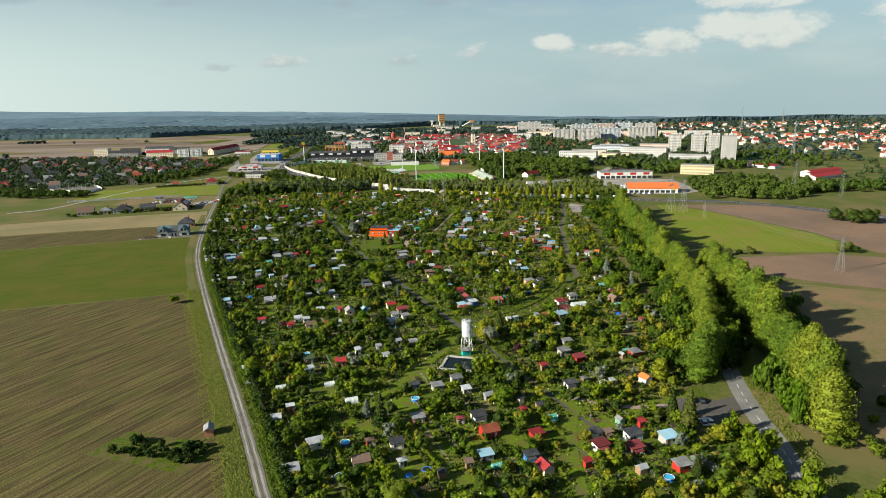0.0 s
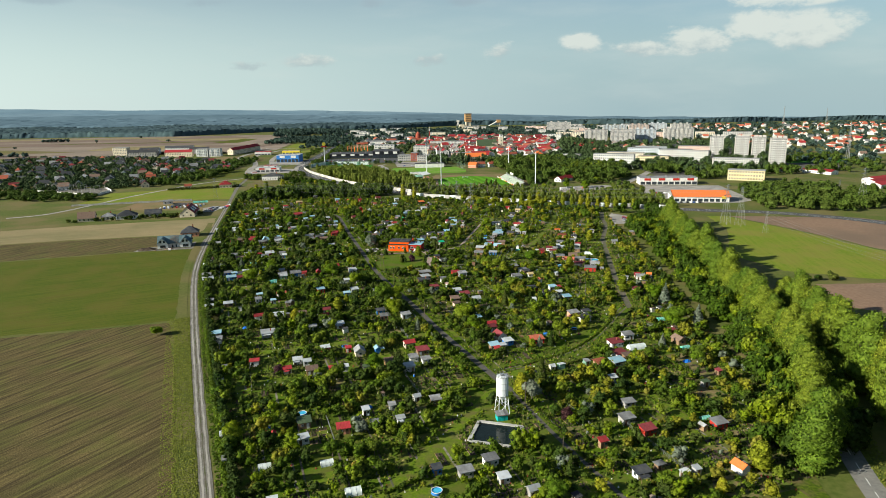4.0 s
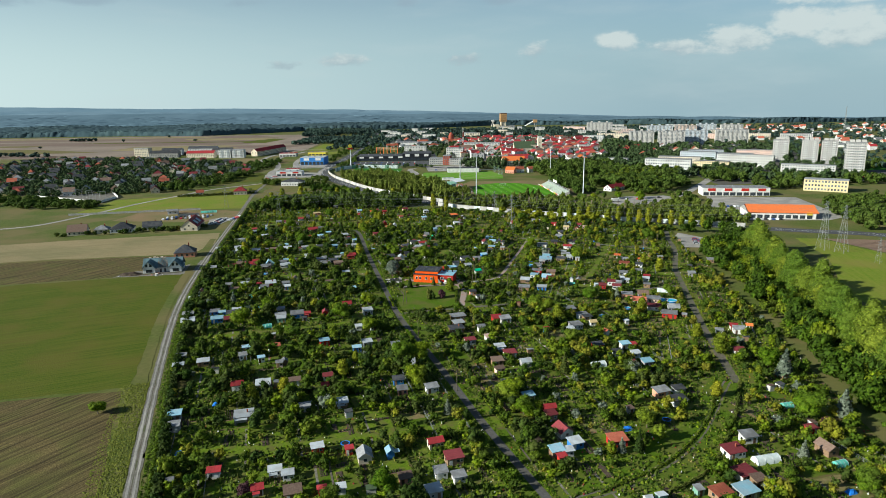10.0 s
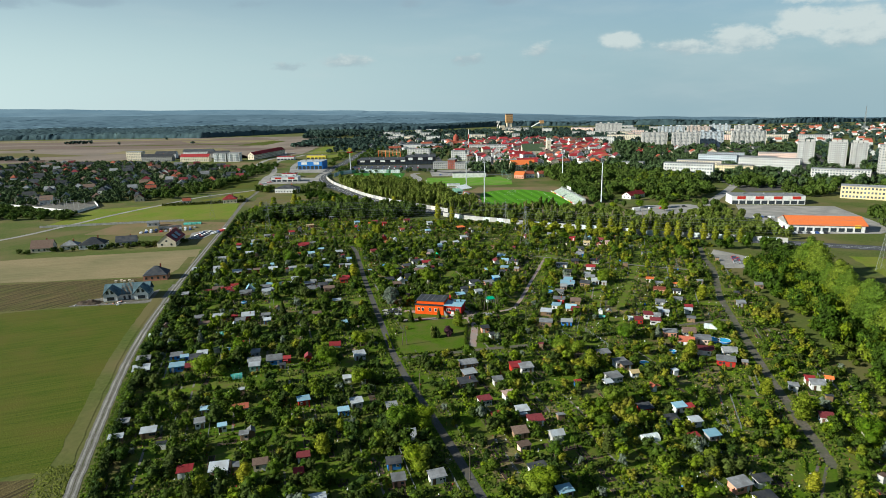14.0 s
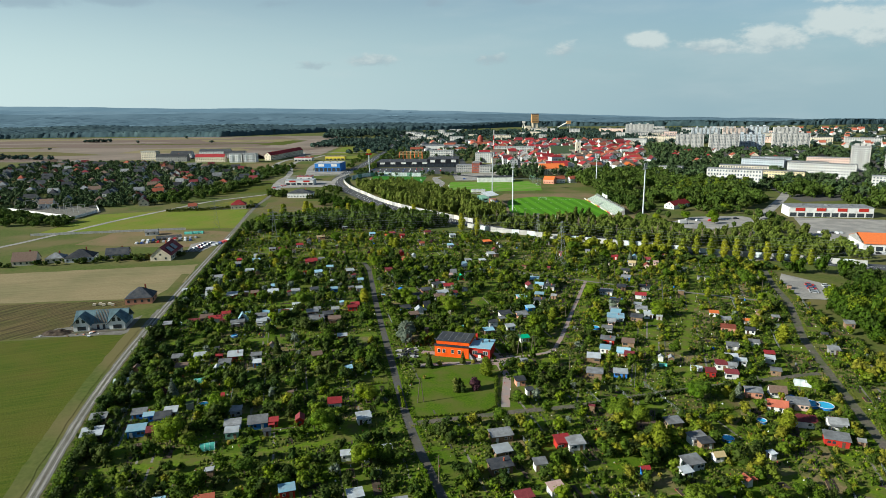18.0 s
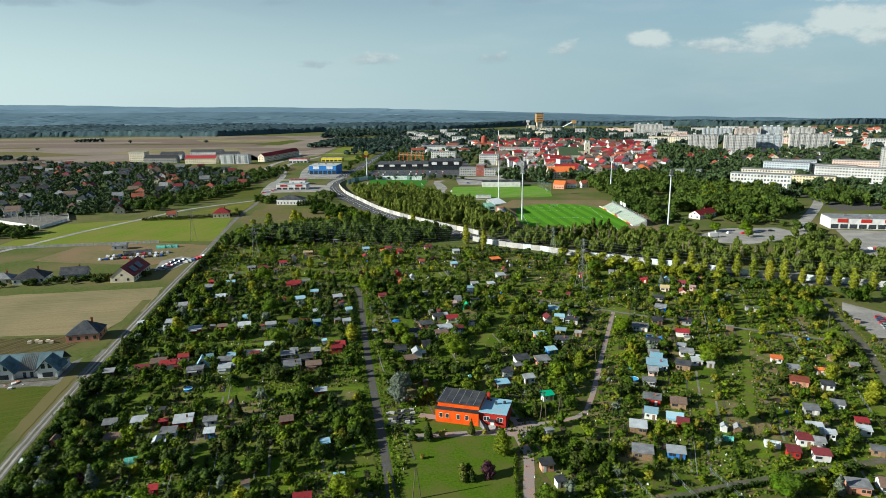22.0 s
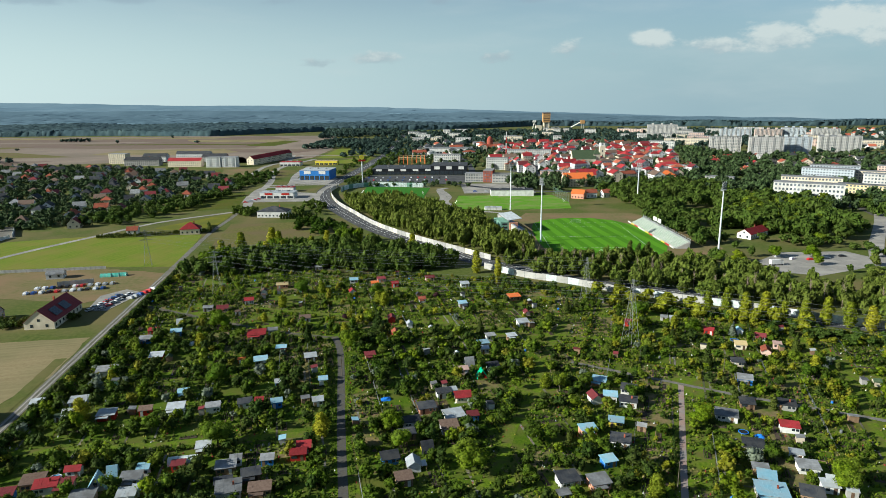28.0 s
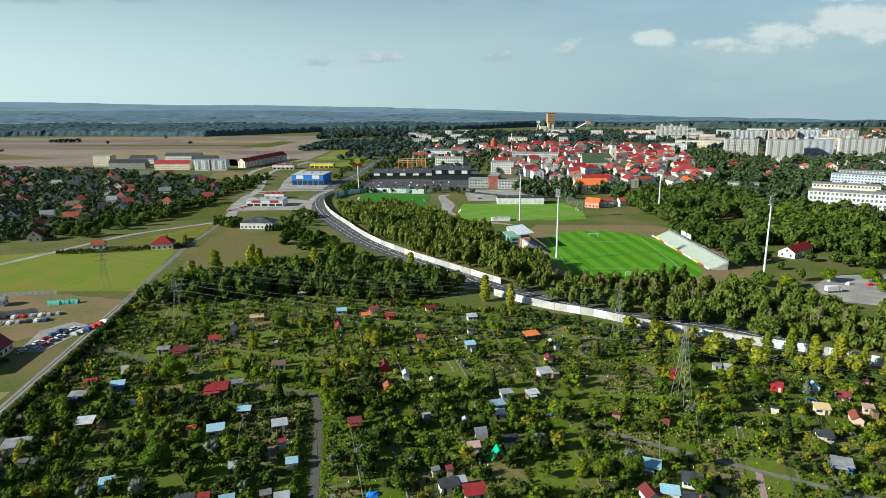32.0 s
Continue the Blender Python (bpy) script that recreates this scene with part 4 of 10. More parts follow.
def trampoline(x, y, w):
    r = max(1.4, w * 0.5)
    t = thing("trampoline", x, y, 0, "round trampoline with a blue padded rim", "trampoline", "trampolines")
    TAKEN.append((x, y, r + 0.5))
    link_mesh("mat", *lathe_data([(r * 0.83, 0.72), (r * 0.83, 0.75)], 20), M["tyre"], t)
    link_mesh("pad", *lathe_data([(r * 0.82, 0.70), (r, 0.70), (r, 0.79), (r * 0.82, 0.79), (r * 0.82, 0.70)], 20, False), M["tarp_blue"], t)
    for k in range(4):
        a = math.pi / 4 + k * math.pi / 2
        link_mesh("leg", *beam_data((r * 0.94 * math.cos(a), r * 0.94 * math.sin(a), 0), (r * 0.94 * math.cos(a), r * 0.94 * math.sin(a), 0.75), 0.04), M["steel"], t)


def tarp(x, y, turn, w):
    t = thing("covered_pile", x, y, turn, "pile of stored wood under a bright blue tarpaulin", "tarpaulin", "covered piles")
    TAKEN.append((x, y, w * 0.6))
    rng = np.random.default_rng(int(abs(x * 7 + y)))
    n = 6
    v = [((i / n - 0.5) * w, (j / n - 0.5) * w * 0.7, max(0.04, 1.1 * math.sin(math.pi * (0.12 + 0.76 * i / n)) * math.sin(math.pi * (0.1 + 0.8 * j / n)) * rng.uniform(0.75, 1.1)) if 0 < i < n and 0 < j < n else 0.03) for j in range(n + 1) for i in range(n + 1)]
    f = [(j * (n + 1) + i, j * (n + 1) + i + 1, (j + 1) * (n + 1) + i + 1, (j + 1) * (n + 1) + i) for j in range(n) for i in range(n)]
    link_mesh("cover", v, f, M["tarp_blue"], t)
    link_mesh("stack", *box_data(-w * 0.32, -w * 0.2, 0, w * 0.32, w * 0.2, 0.5), M["wood"], t)


hut(-54.5, 238.2, 14, 3.6, "pale", "grey", "f")
hut(-39.9, 236.9, 14, 2.4, "red", "red", "g")
hut(-31.5, 243.9, 14, 4.8, "moss", "wood", "f")
hut(-30.7, 233.8, 14, 4.2, "pale", "white", "f")
hut(-18.9, 239.0, 14, 4.8, "red", "salmon", "f")
hut(-12.4, 249.7, 14, 2.4, "pale", "white", "f")
hut(-9.2, 240.8, 14, 3.0, "grey", "grey", "f")
hut(-3.8, 252.0, 14, 2.4, "grey", "grey", "f")
hut(-1.1, 242.9, 14, 3.0, "pale", "white", "f")
hut(10.9, 254.6, 14, 4.2, "grey", "wood", "f")
hut(-66.0, 277.3, 14, 3.0, "grey", "white", "f")
hut(-57.3, 295.4, 14, 4.2, "red", "white", "f")
hut(-43.3, 286.7, 14, 3.6, "red", "white", "f")
hut(-36.7, 293.4, 14, 3.6, "pale", "white", "f")
hut(-26.4, 286.0, 14, 2.4, "red", "red", "h")
hut(-21.5, 286.0, 14, 3.0, "pale", "white", "f")
tunnel(-39.7, 221.1, 14, 3.6, False)
tunnel(-22.4, 221.2, 14, 3.6, False)
tunnel(-14.2, 206.5, 14, 4.2, False)
hut(-38.0, 195.2, 14, 3.6, "pale", "red", "f")
hut(-30.2, 195.9, 14, 3.6, "red", "red", "g")
hut(-24.4, 178.2, 14, 6.0, "pale", "white", "f")
hut(-30.0, 163.9, 14, 5.4, "grey", "grey", "f")
hut(-10.9, 166.5, 14, 6.0, "brown", "cream", "g")
hut(-8.1, 176.7, 14, 3.0, "brown", "red", "h")
hut(-0.3, 174.2, 14, 4.8, "dark", "cream", "f")
hut(0.8, 164.1, 14, 3.0, "pale", "white", "h")
hut(7.3, 188.9, 14, 4.8, "grey", "salmon", "f")
hut(16.0, 211.1, 14, 4.8, "grey", "grey", "f")
hut(23.6, 216.1, 14, 4.8, "grey", "white", "f")
hut(25.8, 207.2, 14, 3.6, "pale", "grey", "f")
hut(8.3, 212.8, 14, 3.0, "dark", "blue", "f")
hut(32.4, 200.8, 14, 3.6, "pale", "grey", "g")
hut(20.6, 185.6, 14, 3.0, "maroon", "wood", "h")
hut(26.7, 187.3, 14, 5.4, "dark", "white", "f")
hut(28.2, 177.2, 14, 6.5, "tile", "red", "g")
hut(42.0, 189.2, 14, 2.4, "red", "red", "h")
tunnel(49.4, 183.8, 14, 4.2, True)
hut(42.0, 173.0, 14, 4.8, "red", "red", "f")
hut(37.3, 161.5, 14, 4.8, "dark", "blue", "f")
hut(24.7, 164.0, 14, 4.8, "blue", "grey", "f")
tunnel(27.1, 159.5, 14, 3.0, True)
hut(19.2, 160.1, 14, 2.4, "brown", "wood", "f")
hut(39.7, 155.3, 14, 5.4, "red", "cream", "g")
hut(63.2, 205.8, 14, 5.4, "dark", "white", "f")
hut(69.4, 208.7, 14, 3.0, "grey", "wood", "h")
hut(74.4, 245.8, 14, 4.8, "grey", "grey", "f")
hut(69.9, 235.2, 14, 5.4, "grey", "grey", "f")
hut(73.6, 227.5, 14, 5.4, "maroon", "red", "f")
hut(79.8, 271.4, 14, 3.0, "red", "red", "h")
hut(75.8, 265.1, 14, 3.0, "pale", "white", "f")
hut(57.8, 221.8, 14, 3.0, "red", "wood", "f")
hut(96.7, 228.9, 14, 5.4, "grey", "red", "f")
tunnel(95.3, 234.6, 14, 3.0, True)
hut(90.7, 205.2, 14, 4.8, "orange", "white", "g")
hut(75.9, 174.7, 14, 2.4, "red", "red", "f")
hut(59.7, 170.9, 14, 4.2, "dark", "white", "f")
hut(63.5, 170.7, 14, 3.0, "brown", "wood", "f")
hut(58.7, 163.8, 14, 5.4, "maroon", "white", "f")
hut(70.5, 168.5, 14, 6.0, "dark", "white", "f")
hut(68.1, 161.4, 14, 5.4, "maroon", "wood", "f")
hut(80.2, 165.4, 14, 6.0, "blue", "grey", "f")
hut(77.1, 150.7, 14, 5.4, "grey", "red", "f")
hut(51.9, 155.7, 14, 2.4, "red", "red", "f")
pool(71.3, 146.6, 3.0)
pool(-15.6, 178.5, 2.4)
pool(-16.5, 160.5, 2.4)
trampoline(7.3, 160.2, 2.4)
pool(7.6, 204.3, 2.4)
pool(-33.3, 251.9, 2.4)
tarp(2.3, 158.7, 14, 2.4)
tarp(41.3, 220.3, 14, 2.4)
tarp(-11.5, 254.5, 14, 2.4)
hut(-58.1, 191.4, 14, 4.8, "grey", "salmon", "g")
hut(-94.2, 369.9, 14, 4.8, "pale", "wood", "f")
hut(-96.6, 380.1, 14, 4.2, "grey", "grey", "f")
hut(-85.9, 373.7, 14, 5.4, "pale", "wood", "f")
hut(-71.8, 378.5, 14, 3.6, "grey", "white", "f")
hut(-72.9, 387.5, 14, 3.6, "blue", "white", "f")
hut(-63.8, 375.6, 14, 3.0, "blue", "white", "f")
hut(-61.6, 388.0, 14, 6.0, "tile", "white", "f")
hut(-55.5, 370.1, 14, 3.0, "grey", "pink", "f")
hut(-66.3, 350.6, 14, 4.8, "red", "white", "f")
hut(-57.3, 351.4, 14, 6.0, "pale", "grey", "f")
hut(-57.9, 328.2, 14, 7.3, "pale", "grey", "f")
hut(-80.5, 329.5, 14, 4.8, "blue", "grey", "f")
hut(-78.0, 321.9, 14, 4.2, "grey", "grey", "f")
hut(-46.4, 353.6, 14, 4.8, "brown", "cream", "f")
hut(-39.1, 332.9, 14, 4.2, "grey", "white", "f")
hut(-35.1, 357.3, 14, 4.2, "maroon", "white", "g")
hut(-34.6, 348.1, 14, 3.0, "red", "red", "f")
hut(-41.5, 392.4, 14, 4.8, "blue", "red", "f")
hut(-27.3, 335.5, 14, 4.8, "pale", "wood", "f")
hut(-23.3, 389.8, 14, 4.8, "pale", "grey", "f")
hut(-27.0, 384.4, 14, 4.2, "blue", "blue", "f")
hut(-28.7, 409.4, 14, 3.6, "pale", "white", "f")
hut(-17.5, 412.3, 14, 3.6, "pale", "pink", "f")
hut(-11.3, 386.4, 14, 4.2, "grey", "pink", "f")
hut(-4.7, 368.4, 14, 4.8, "pale", "white", "a")
hut(-8.9, 352.2, 14, 4.8, "dark", "blue", "f")
hut(-7.2, 343.7, 14, 4.2, "grey", "salmon", "f")
hut(3.1, 344.9, 14, 5.4, "grey", "white", "f")
hut(3.6, 307.8, 14, 5.4, "red", "cream", "g")
hut(8.7, 299.2, 14, 6.0, "maroon", "wood", "f")
hut(-30.9, 306.9, 14, 4.2, "pale", "red", "f")
hut(-16.7, 301.8, 14, 6.0, "grey", "cream", "g")
hut(-40.6, 295.3, 14, 4.2, "pale", "white", "f")
hut(-33.8, 285.1, 14, 5.4, "brown", "wood", "f")
hut(-21.4, 305.1, 14, 2.4, "red", "red", "f")
hut(-4.7, 289.9, 14, 4.2, "brown", "salmon", "f")
tarp(-3.1, 286.2, 14, 3.0)
hut(-9.5, 303.2, 14, 3.6, "blue", "blue", "g")
hut(4.8, 292.0, 14, 4.2, "grey", "white", "f")
hut(9.6, 289.9, 14, 4.2, "grey", "white", "f")
hut(2.8, 283.4, 14, 4.8, "pale", "grey", "f")
tarp(-70.2, 339.3, 14, 3.0)
tarp(-71.3, 308.2, 14, 3.0)
trampoline(-23.2, 310.3, 2.4)
hut(16.0, 411.4, 14, 6.0, "pale", "wood", "f")
hut(25.9, 404.1, 14, 4.2, "grey", "white", "f")
hut(19.8, 388.8, 14, 5.4, "maroon", "white", "f")
hut(28.5, 392.8, 14, 4.8, "pink", "white", "f")
hut(22.6, 378.0, 14, 3.6, "red", "red", "f")
hut(31.4, 381.0, 14, 4.8, "pale", "grey", "f")
hut(34.5, 374.2, 14, 6.0, "maroon", "white", "f")
hut(28.7, 367.2, 14, 5.4, "brown", "wood", "f")
hut(39.3, 364.9, 14, 4.8, "pale", "grey", "g")
hut(28.7, 359.2, 14, 4.2, "brown", "pink", "f")
hut(30.8, 346.8, 14, 6.0, "dark", "white", "f")
hut(34.3, 342.9, 14, 4.2, "pale", "white", "f")
hut(35.8, 336.2, 14, 4.8, "blue", "grey", "f")
hut(41.3, 327.7, 14, 4.8, "red", "red", "g")
hut(40.8, 322.3, 14, 4.2, "maroon", "wood", "f")
hut(42.6, 312.8, 14, 6.5, "maroon", "white", "g")
hut(44.7, 305.4, 14, 4.8, "pale", "blue", "f")
hut(41.3, 300.9, 14, 4.2, "pale", "white", "f")
hut(38.3, 301.1, 14, 4.8, "blue", "wood", "f")
hut(39.1, 297.5, 14, 3.0, "red", "red", "f")
hut(57.3, 306.3, 14, 6.5, "tile", "red", "f")
tarp(63.1, 314.8, 14, 3.6)
hut(54.0, 401.3, 14, 2.4, "red", "blue", "g")
hut(64.6, 399.8, 14, 3.6, "pale", "white", "f")
hut(76.4, 407.8, 14, 3.6, "tan", "white", "g")
hut(79.3, 396.0, 14, 3.0, "tile", "white", "g")
hut(71.3, 380.2, 14, 5.4, "dark", "red", "f")
tunnel(67.0, 363.1, 14, 5.4, False)
hut(77.0, 372.5, 14, 4.8, "dark", "white", "f")
hut(82.4, 380.0, 14, 4.8, "blue", "white", "f")
hut(85.6, 379.8, 14, 3.0, "red", "red", "f")
hut(83.9, 370.9, 14, 4.2, "pale", "white", "f")
tarp(87.0, 365.0, 14, 2.4)
hut(85.3, 361.9, 14, 4.8, "blue", "grey", "f")
hut(79.5, 360.6, 14, 3.6, "red", "red", "f")
hut(81.6, 336.8, 14, 6.5, "grey", "salmon", "f")
hut(88.2, 338.6, 14, 4.8, "dark", "white", "f")
hut(84.9, 330.3, 14, 6.5, "dark", "white", "f")
trampoline(76.9, 319.0, 2.4)
hut(136.4, 394.0, -17, 6.0, "grey", "white", "f")
hut(136.3, 399.0, -17, 3.6, "red", "white", "g")
hut(127.4, 393.3, -17, 3.6, "grey", "grey", "f")
hut(143.1, 398.5, -17, 3.0, "orange", "white", "g")
hut(125.0, 370.5, -17, 4.8, "maroon", "white", "f")
hut(132.9, 362.0, -17, 4.8, "orange", "cream", "f")
hut(96.2, 305.7, 14, 5.4, "grey", "white", "f")
hut(88.2, 298.3, 14, 6.9, "maroon", "white", "f")
tunnel(96.0, 294.9, 14, 7.3, False)
hut(86.1, 287.6, 14, 6.5, "maroon", "white", "f")
hut(88.0, 283.8, 14, 4.2, "brown", "wood", "f")
hut(82.6, 279.6, 14, 6.5, "blue", "grey", "f")
hut(75.9, 279.2, 14, 6.0, "tile", "wood", "f")
hut(115.3, 298.3, 14, 6.5, "brown", "wood", "g")
tunnel(115.1, 291.8, 14, 3.6, True)
tunnel(119.6, 326.5, 14, 3.6, True)
hut(117.4, 309.5, 14, 3.6, "maroon", "red", "f")
tarp(110.1, 279.4, 14, 3.0)
hut(-119.2, 472.4, 14, 3.6, "brown", "salmon", "g")
hut(-107.4, 482.1, 14, 4.8, "grey", "wood", "f")
hut(-102.2, 473.5, 14, 5.4, "brown", "cream", "f")
hut(-99.1, 484.0, 14, 5.4, "pale", "white", "f")
hut(-91.3, 483.9, 14, 3.0, "red", "red", "h")
hut(-84.8, 483.7, 14, 6.9, "pale", "red", "f")
hut(-76.5, 484.1, 14, 4.8, "grey", "grey", "f")
hut(-86.6, 476.7, 14, 5.4, "grey", "white", "f")
hut(-87.7, 470.9, 14, 3.6, "pale", "white", "g")
hut(-73.9, 476.4, 14, 3.6, "pale", "blue", "f")
tunnel(-91.4, 462.8, 14, 3.6, True)
tunnel(-119.9, 462.3, 14, 5.4, False)
hut(-117.6, 524.5, 14, 6.0, "maroon", "blue", "f")
hut(-106.1, 536.0, 14, 4.8, "red", "white", "g")
hut(-95.9, 536.5, 14, 4.2, "blue", "white", "a")
hut(-96.9, 524.0, 14, 7.3, "grey", "pink", "f")
hut(-84.1, 527.3, 14, 3.6, "pale", "white", "f")
hut(-87.2, 536.3, 14, 3.6, "blue", "white", "f")
hut(-75.2, 547.9, 14, 4.8, "pale", "wood", "f")
hut(-128.2, 521.3, 14, 4.2, "grey", "wood", "f")
pool(-93.8, 509.3, 3.0)
pool(-82.7, 443.4, 3.6)
hut(-100.7, 435.8, 14, 5.4, "grey", "blue", "f")
hut(-96.4, 433.1, 14, 3.6, "blue", "blue", "f")
hut(-91.9, 433.0, 14, 6.0, "dark", "blue", "f")
hut(-90.5, 436.4, 14, 4.8, "pale", "grey", "f")
hut(-96.2, 424.5, 14, 6.5, "blue", "blue", "f")
hut(-90.8, 423.5, 14, 4.2, "maroon", "wood", "f")
hut(-108.9, 422.2, 14, 7.3, "pale", "wood", "f")
hut(-112.4, 432.6, 14, 6.0, "grey", "wood", "f")
hut(-67.4, 427.9, 14, 6.0, "grey", "grey", "f")
hut(-65.9, 422.6, 14, 4.8, "pale", "moss", "f")
hut(-59.9, 429.4, 14, 7.3, "grey", "blue", "f")
hut(-55.1, 429.6, 14, 3.6, "red", "red", "f")
hut(-46.8, 430.8, 14, 4.2, "maroon", "red", "g")
tunnel(-71.1, 416.1, 14, 4.2, True)
hut(-77.9, 447.1, 14, 2.4, "red", "red", "f")
hut(-69.3, 437.1, 14, 4.2, "grey", "grey", "f")
hut(-63.3, 530.4, 14, 5.4, "dark", "white", "f")
hut(-57.1, 534.0, 14, 6.0, "dark", "wood", "f")
hut(-63.5, 541.1, 14, 3.6, "grey", "white", "f")
hut(-54.9, 541.7, 14, 4.2, "grey", "blue", "f")
hut(-46.1, 547.9, 14, 4.8, "red", "red", "f")
hut(-45.5, 505.1, 14, 4.8, "pale", "red", "f")
hut(-52.1, 483.7, 14, 4.8, "brown", "red", "f")
hut(-37.2, 469.6, 14, 3.0, "blue", "moss", "f")
hut(-30.0, 451.8, 14, 3.0, "blue", "moss", "f")
hut(-37.7, 442.1, 14, 5.4, "red", "white", "f")
hut(-26.6, 431.6, 14, 5.4, "pale", "white", "f")
hut(-22.2, 408.4, 14, 3.0, "pale", "white", "f")
tunnel(5.5, 518.2, 14, 3.0, True)
hut(20.4, 519.9, 14, 4.8, "dark", "white", "f")
hut(17.9, 510.6, 14, 5.4, "blue", "wood", "f")
hut(27.7, 514.3, 14, 4.8, "pale", "white", "f")
hut(24.8, 525.4, 14, 3.6, "grey", "yellow", "f")
hut(32.3, 500.4, 14, 4.8, "green", "white", "f")
hut(26.1, 458.4, 14, 4.2, "dark", "salmon", "f")
hut(16.3, 420.3, 14, 8.2, "grey", "wood", "f")
hut(34.1, 415.9, 14, 5.4, "red", "red", "f")
hut(37.7, 415.3, 14, 6.0, "grey", "white", "f")
hut(14.8, 403.2, 14, 7.8, "dark", "wood", "f")
hut(79.0, 532.8, -17, 5.4, "blue", "grey", "f")
hut(73.9, 520.0, -17, 4.2, "grey", "pink", "f")
hut(69.9, 511.4, -17, 5.4, "grey", "grey", "f")
pool(65.6, 515.4, 3.6)
tarp(68.0, 525.7, -17, 2.4)
hut(66.9, 497.9, -17, 6.9, "grey", "red", "f")
hut(74.6, 494.9, -17, 6.0, "brown", "wood", "f")
hut(63.5, 487.8, -17, 4.8, "blue", "white", "f")
hut(70.1, 485.0, -17, 6.0, "blue", "cream", "g")
hut(71.2, 480.9, -17, 4.2, "maroon", "red", "f")
hut(92.5, 544.2, -17, 4.2, "pale", "white", "f")
hut(95.1, 531.7, -17, 2.4, "pale", "white", "f")
hut(57.0, 479.1, -17, 6.0, "pale", "wood", "f")
hut(54.3, 464.9, -17, 6.9, "grey", "wood", "f")
hut(63.7, 464.7, -17, 6.0, "pale", "blue", "f")
tunnel(82.2, 473.7, -17, 3.0, True)
hut(124.2, 530.9, -17, 4.8, "orange", "white", "f")
hut(126.2, 522.2, -17, 4.8, "grey", "pink", "f")
hut(122.4, 510.9, -17, 7.3, "tile", "orange", "f")
hut(135.3, 519.9, -17, 4.8, "orange", "white", "h")
hut(130.4, 507.5, -17, 4.8, "dark", "white", "f")
hut(125.3, 492.7, -17, 4.8, "grey", "white", "f")
hut(115.4, 490.1, -17, 5.4, "grey", "grey", "f")
hut(148.9, 523.1, -17, 3.6, "grey", "wood", "f")
hut(110.0, 478.1, -17, 5.4, "pale", "white", "f")
tunnel(93.5, 470.2, -17, 4.2, False)
hut(103.0, 471.0, -17, 4.8, "maroon", "white", "f")
hut(106.4, 469.5, -17, 4.2, "grey", "white", "f")
hut(96.4, 464.2, -17, 4.2, "maroon", "red", "f")
hut(103.5, 462.8, -17, 5.4, "maroon", "white", "f")
hut(112.3, 474.1, -17, 3.6, "pale", "white", "f")
hut(126.1, 481.4, -17, 4.2, "red", "wood", "f")
hut(123.9, 476.4, -17, 4.2, "pale", "white", "f")
hut(120.7, 465.1, -17, 4.2, "grey", "wood", "f")
tunnel(125.9, 456.4, -17, 5.4, False)
hut(104.4, 447.6, -17, 6.5, "grey", "orange", "f")
hut(112.8, 448.2, -17, 6.5, "brown", "white", "g")
hut(107.7, 437.7, -17, 7.3, "tile", "white", "g")
hut(115.1, 439.4, -17, 7.8, "grey", "pink", "f")
tarp(116.8, 446.6, -17, 3.0)
pool(120.2, 440.7, 5.4)
pool(124.1, 439.2, 5.4)
hut(111.2, 427.4, -17, 7.8, "maroon", "white", "f")
hut(120.0, 425.8, -17, 6.5, "grey", "white", "g")
hut(114.5, 416.5, -17, 8.2, "grey", "red", "f")
pool(83.9, 418.8, 3.6)
hut(61.2, 427.4, 14, 7.3, "brown", "wood", "f")
hut(70.4, 427.3, 14, 6.0, "grey", "wood", "f")
hut(74.1, 417.7, 14, 6.0, "grey", "white", "f")
hut(75.6, 414.9, 14, 4.8, "dark", "wood", "f")
hut(67.9, 404.4, 14, 6.5, "grey", "white", "f")
pool(98.9, 429.5, 3.0)
hut(176.9, 514.2, -17, 4.8, "grey", "wood", "f")
hut(153.2, 485.0, -17, 4.8, "grey", "grey", "f")
hut(-141.4, 575.9, 14, 5.4, "pale", "white", "f")
hut(-128.4, 577.0, 14, 6.5, "pale", "white", "f")
hut(-125.4, 568.0, 14, 6.0, "pale", "white", "g")
hut(-114.0, 567.9, 14, 6.5, "pale", "red", "f")
hut(-102.8, 570.6, 14, 4.8, "brown", "red", "f")
hut(-93.3, 571.7, 14, 6.5, "pale", "white", "f")
hut(-81.5, 572.5, 14, 5.4, "grey", "white", "f")
hut(-72.0, 575.6, 14, 5.4, "dark", "white", "f")
hut(-67.6, 576.8, 14, 3.0, "red", "red", "f")
hut(-61.4, 575.6, 14, 4.2, "blue", "blue", "f")
hut(-64.5, 590.7, 14, 3.6, "pale", "blue", "f")
hut(-95.7, 583.3, 14, 4.2, "blue", "white", "f")
hut(-131.9, 601.7, 14, 8.7, "grey", "white", "f")
hut(-132.6, 633.9, 14, 6.0, "grey", "blue", "f")
hut(-119.3, 615.0, 14, 6.0, "pale", "red", "f")
tunnel(-113.1, 631.1, 14, 3.6, False)
hut(-133.9, 644.0, 14, 4.8, "red", "red", "f")
hut(-123.0, 641.8, 14, 5.4, "blue", "blue", "f")
hut(-127.6, 656.3, 14, 4.2, "pale", "white", "a")
hut(-87.2, 639.4, 14, 9.2, "red", "wood", "f")
hut(-77.1, 610.9, 14, 6.0, "blue", "grey", "f")
hut(-84.9, 612.0, 14, 3.0, "orange", "red", "h")
hut(-72.5, 623.4, 14, 4.8, "blue", "red", "f")
hut(-81.5, 643.5, 14, 4.8, "grey", "white", "f")
hut(-113.8, 530.6, 14, 6.9, "brown", "wood", "f")
hut(-109.2, 528.6, 14, 6.9, "red", "white", "f")
hut(-104.7, 529.4, 14, 5.4, "maroon", "wood", "f")
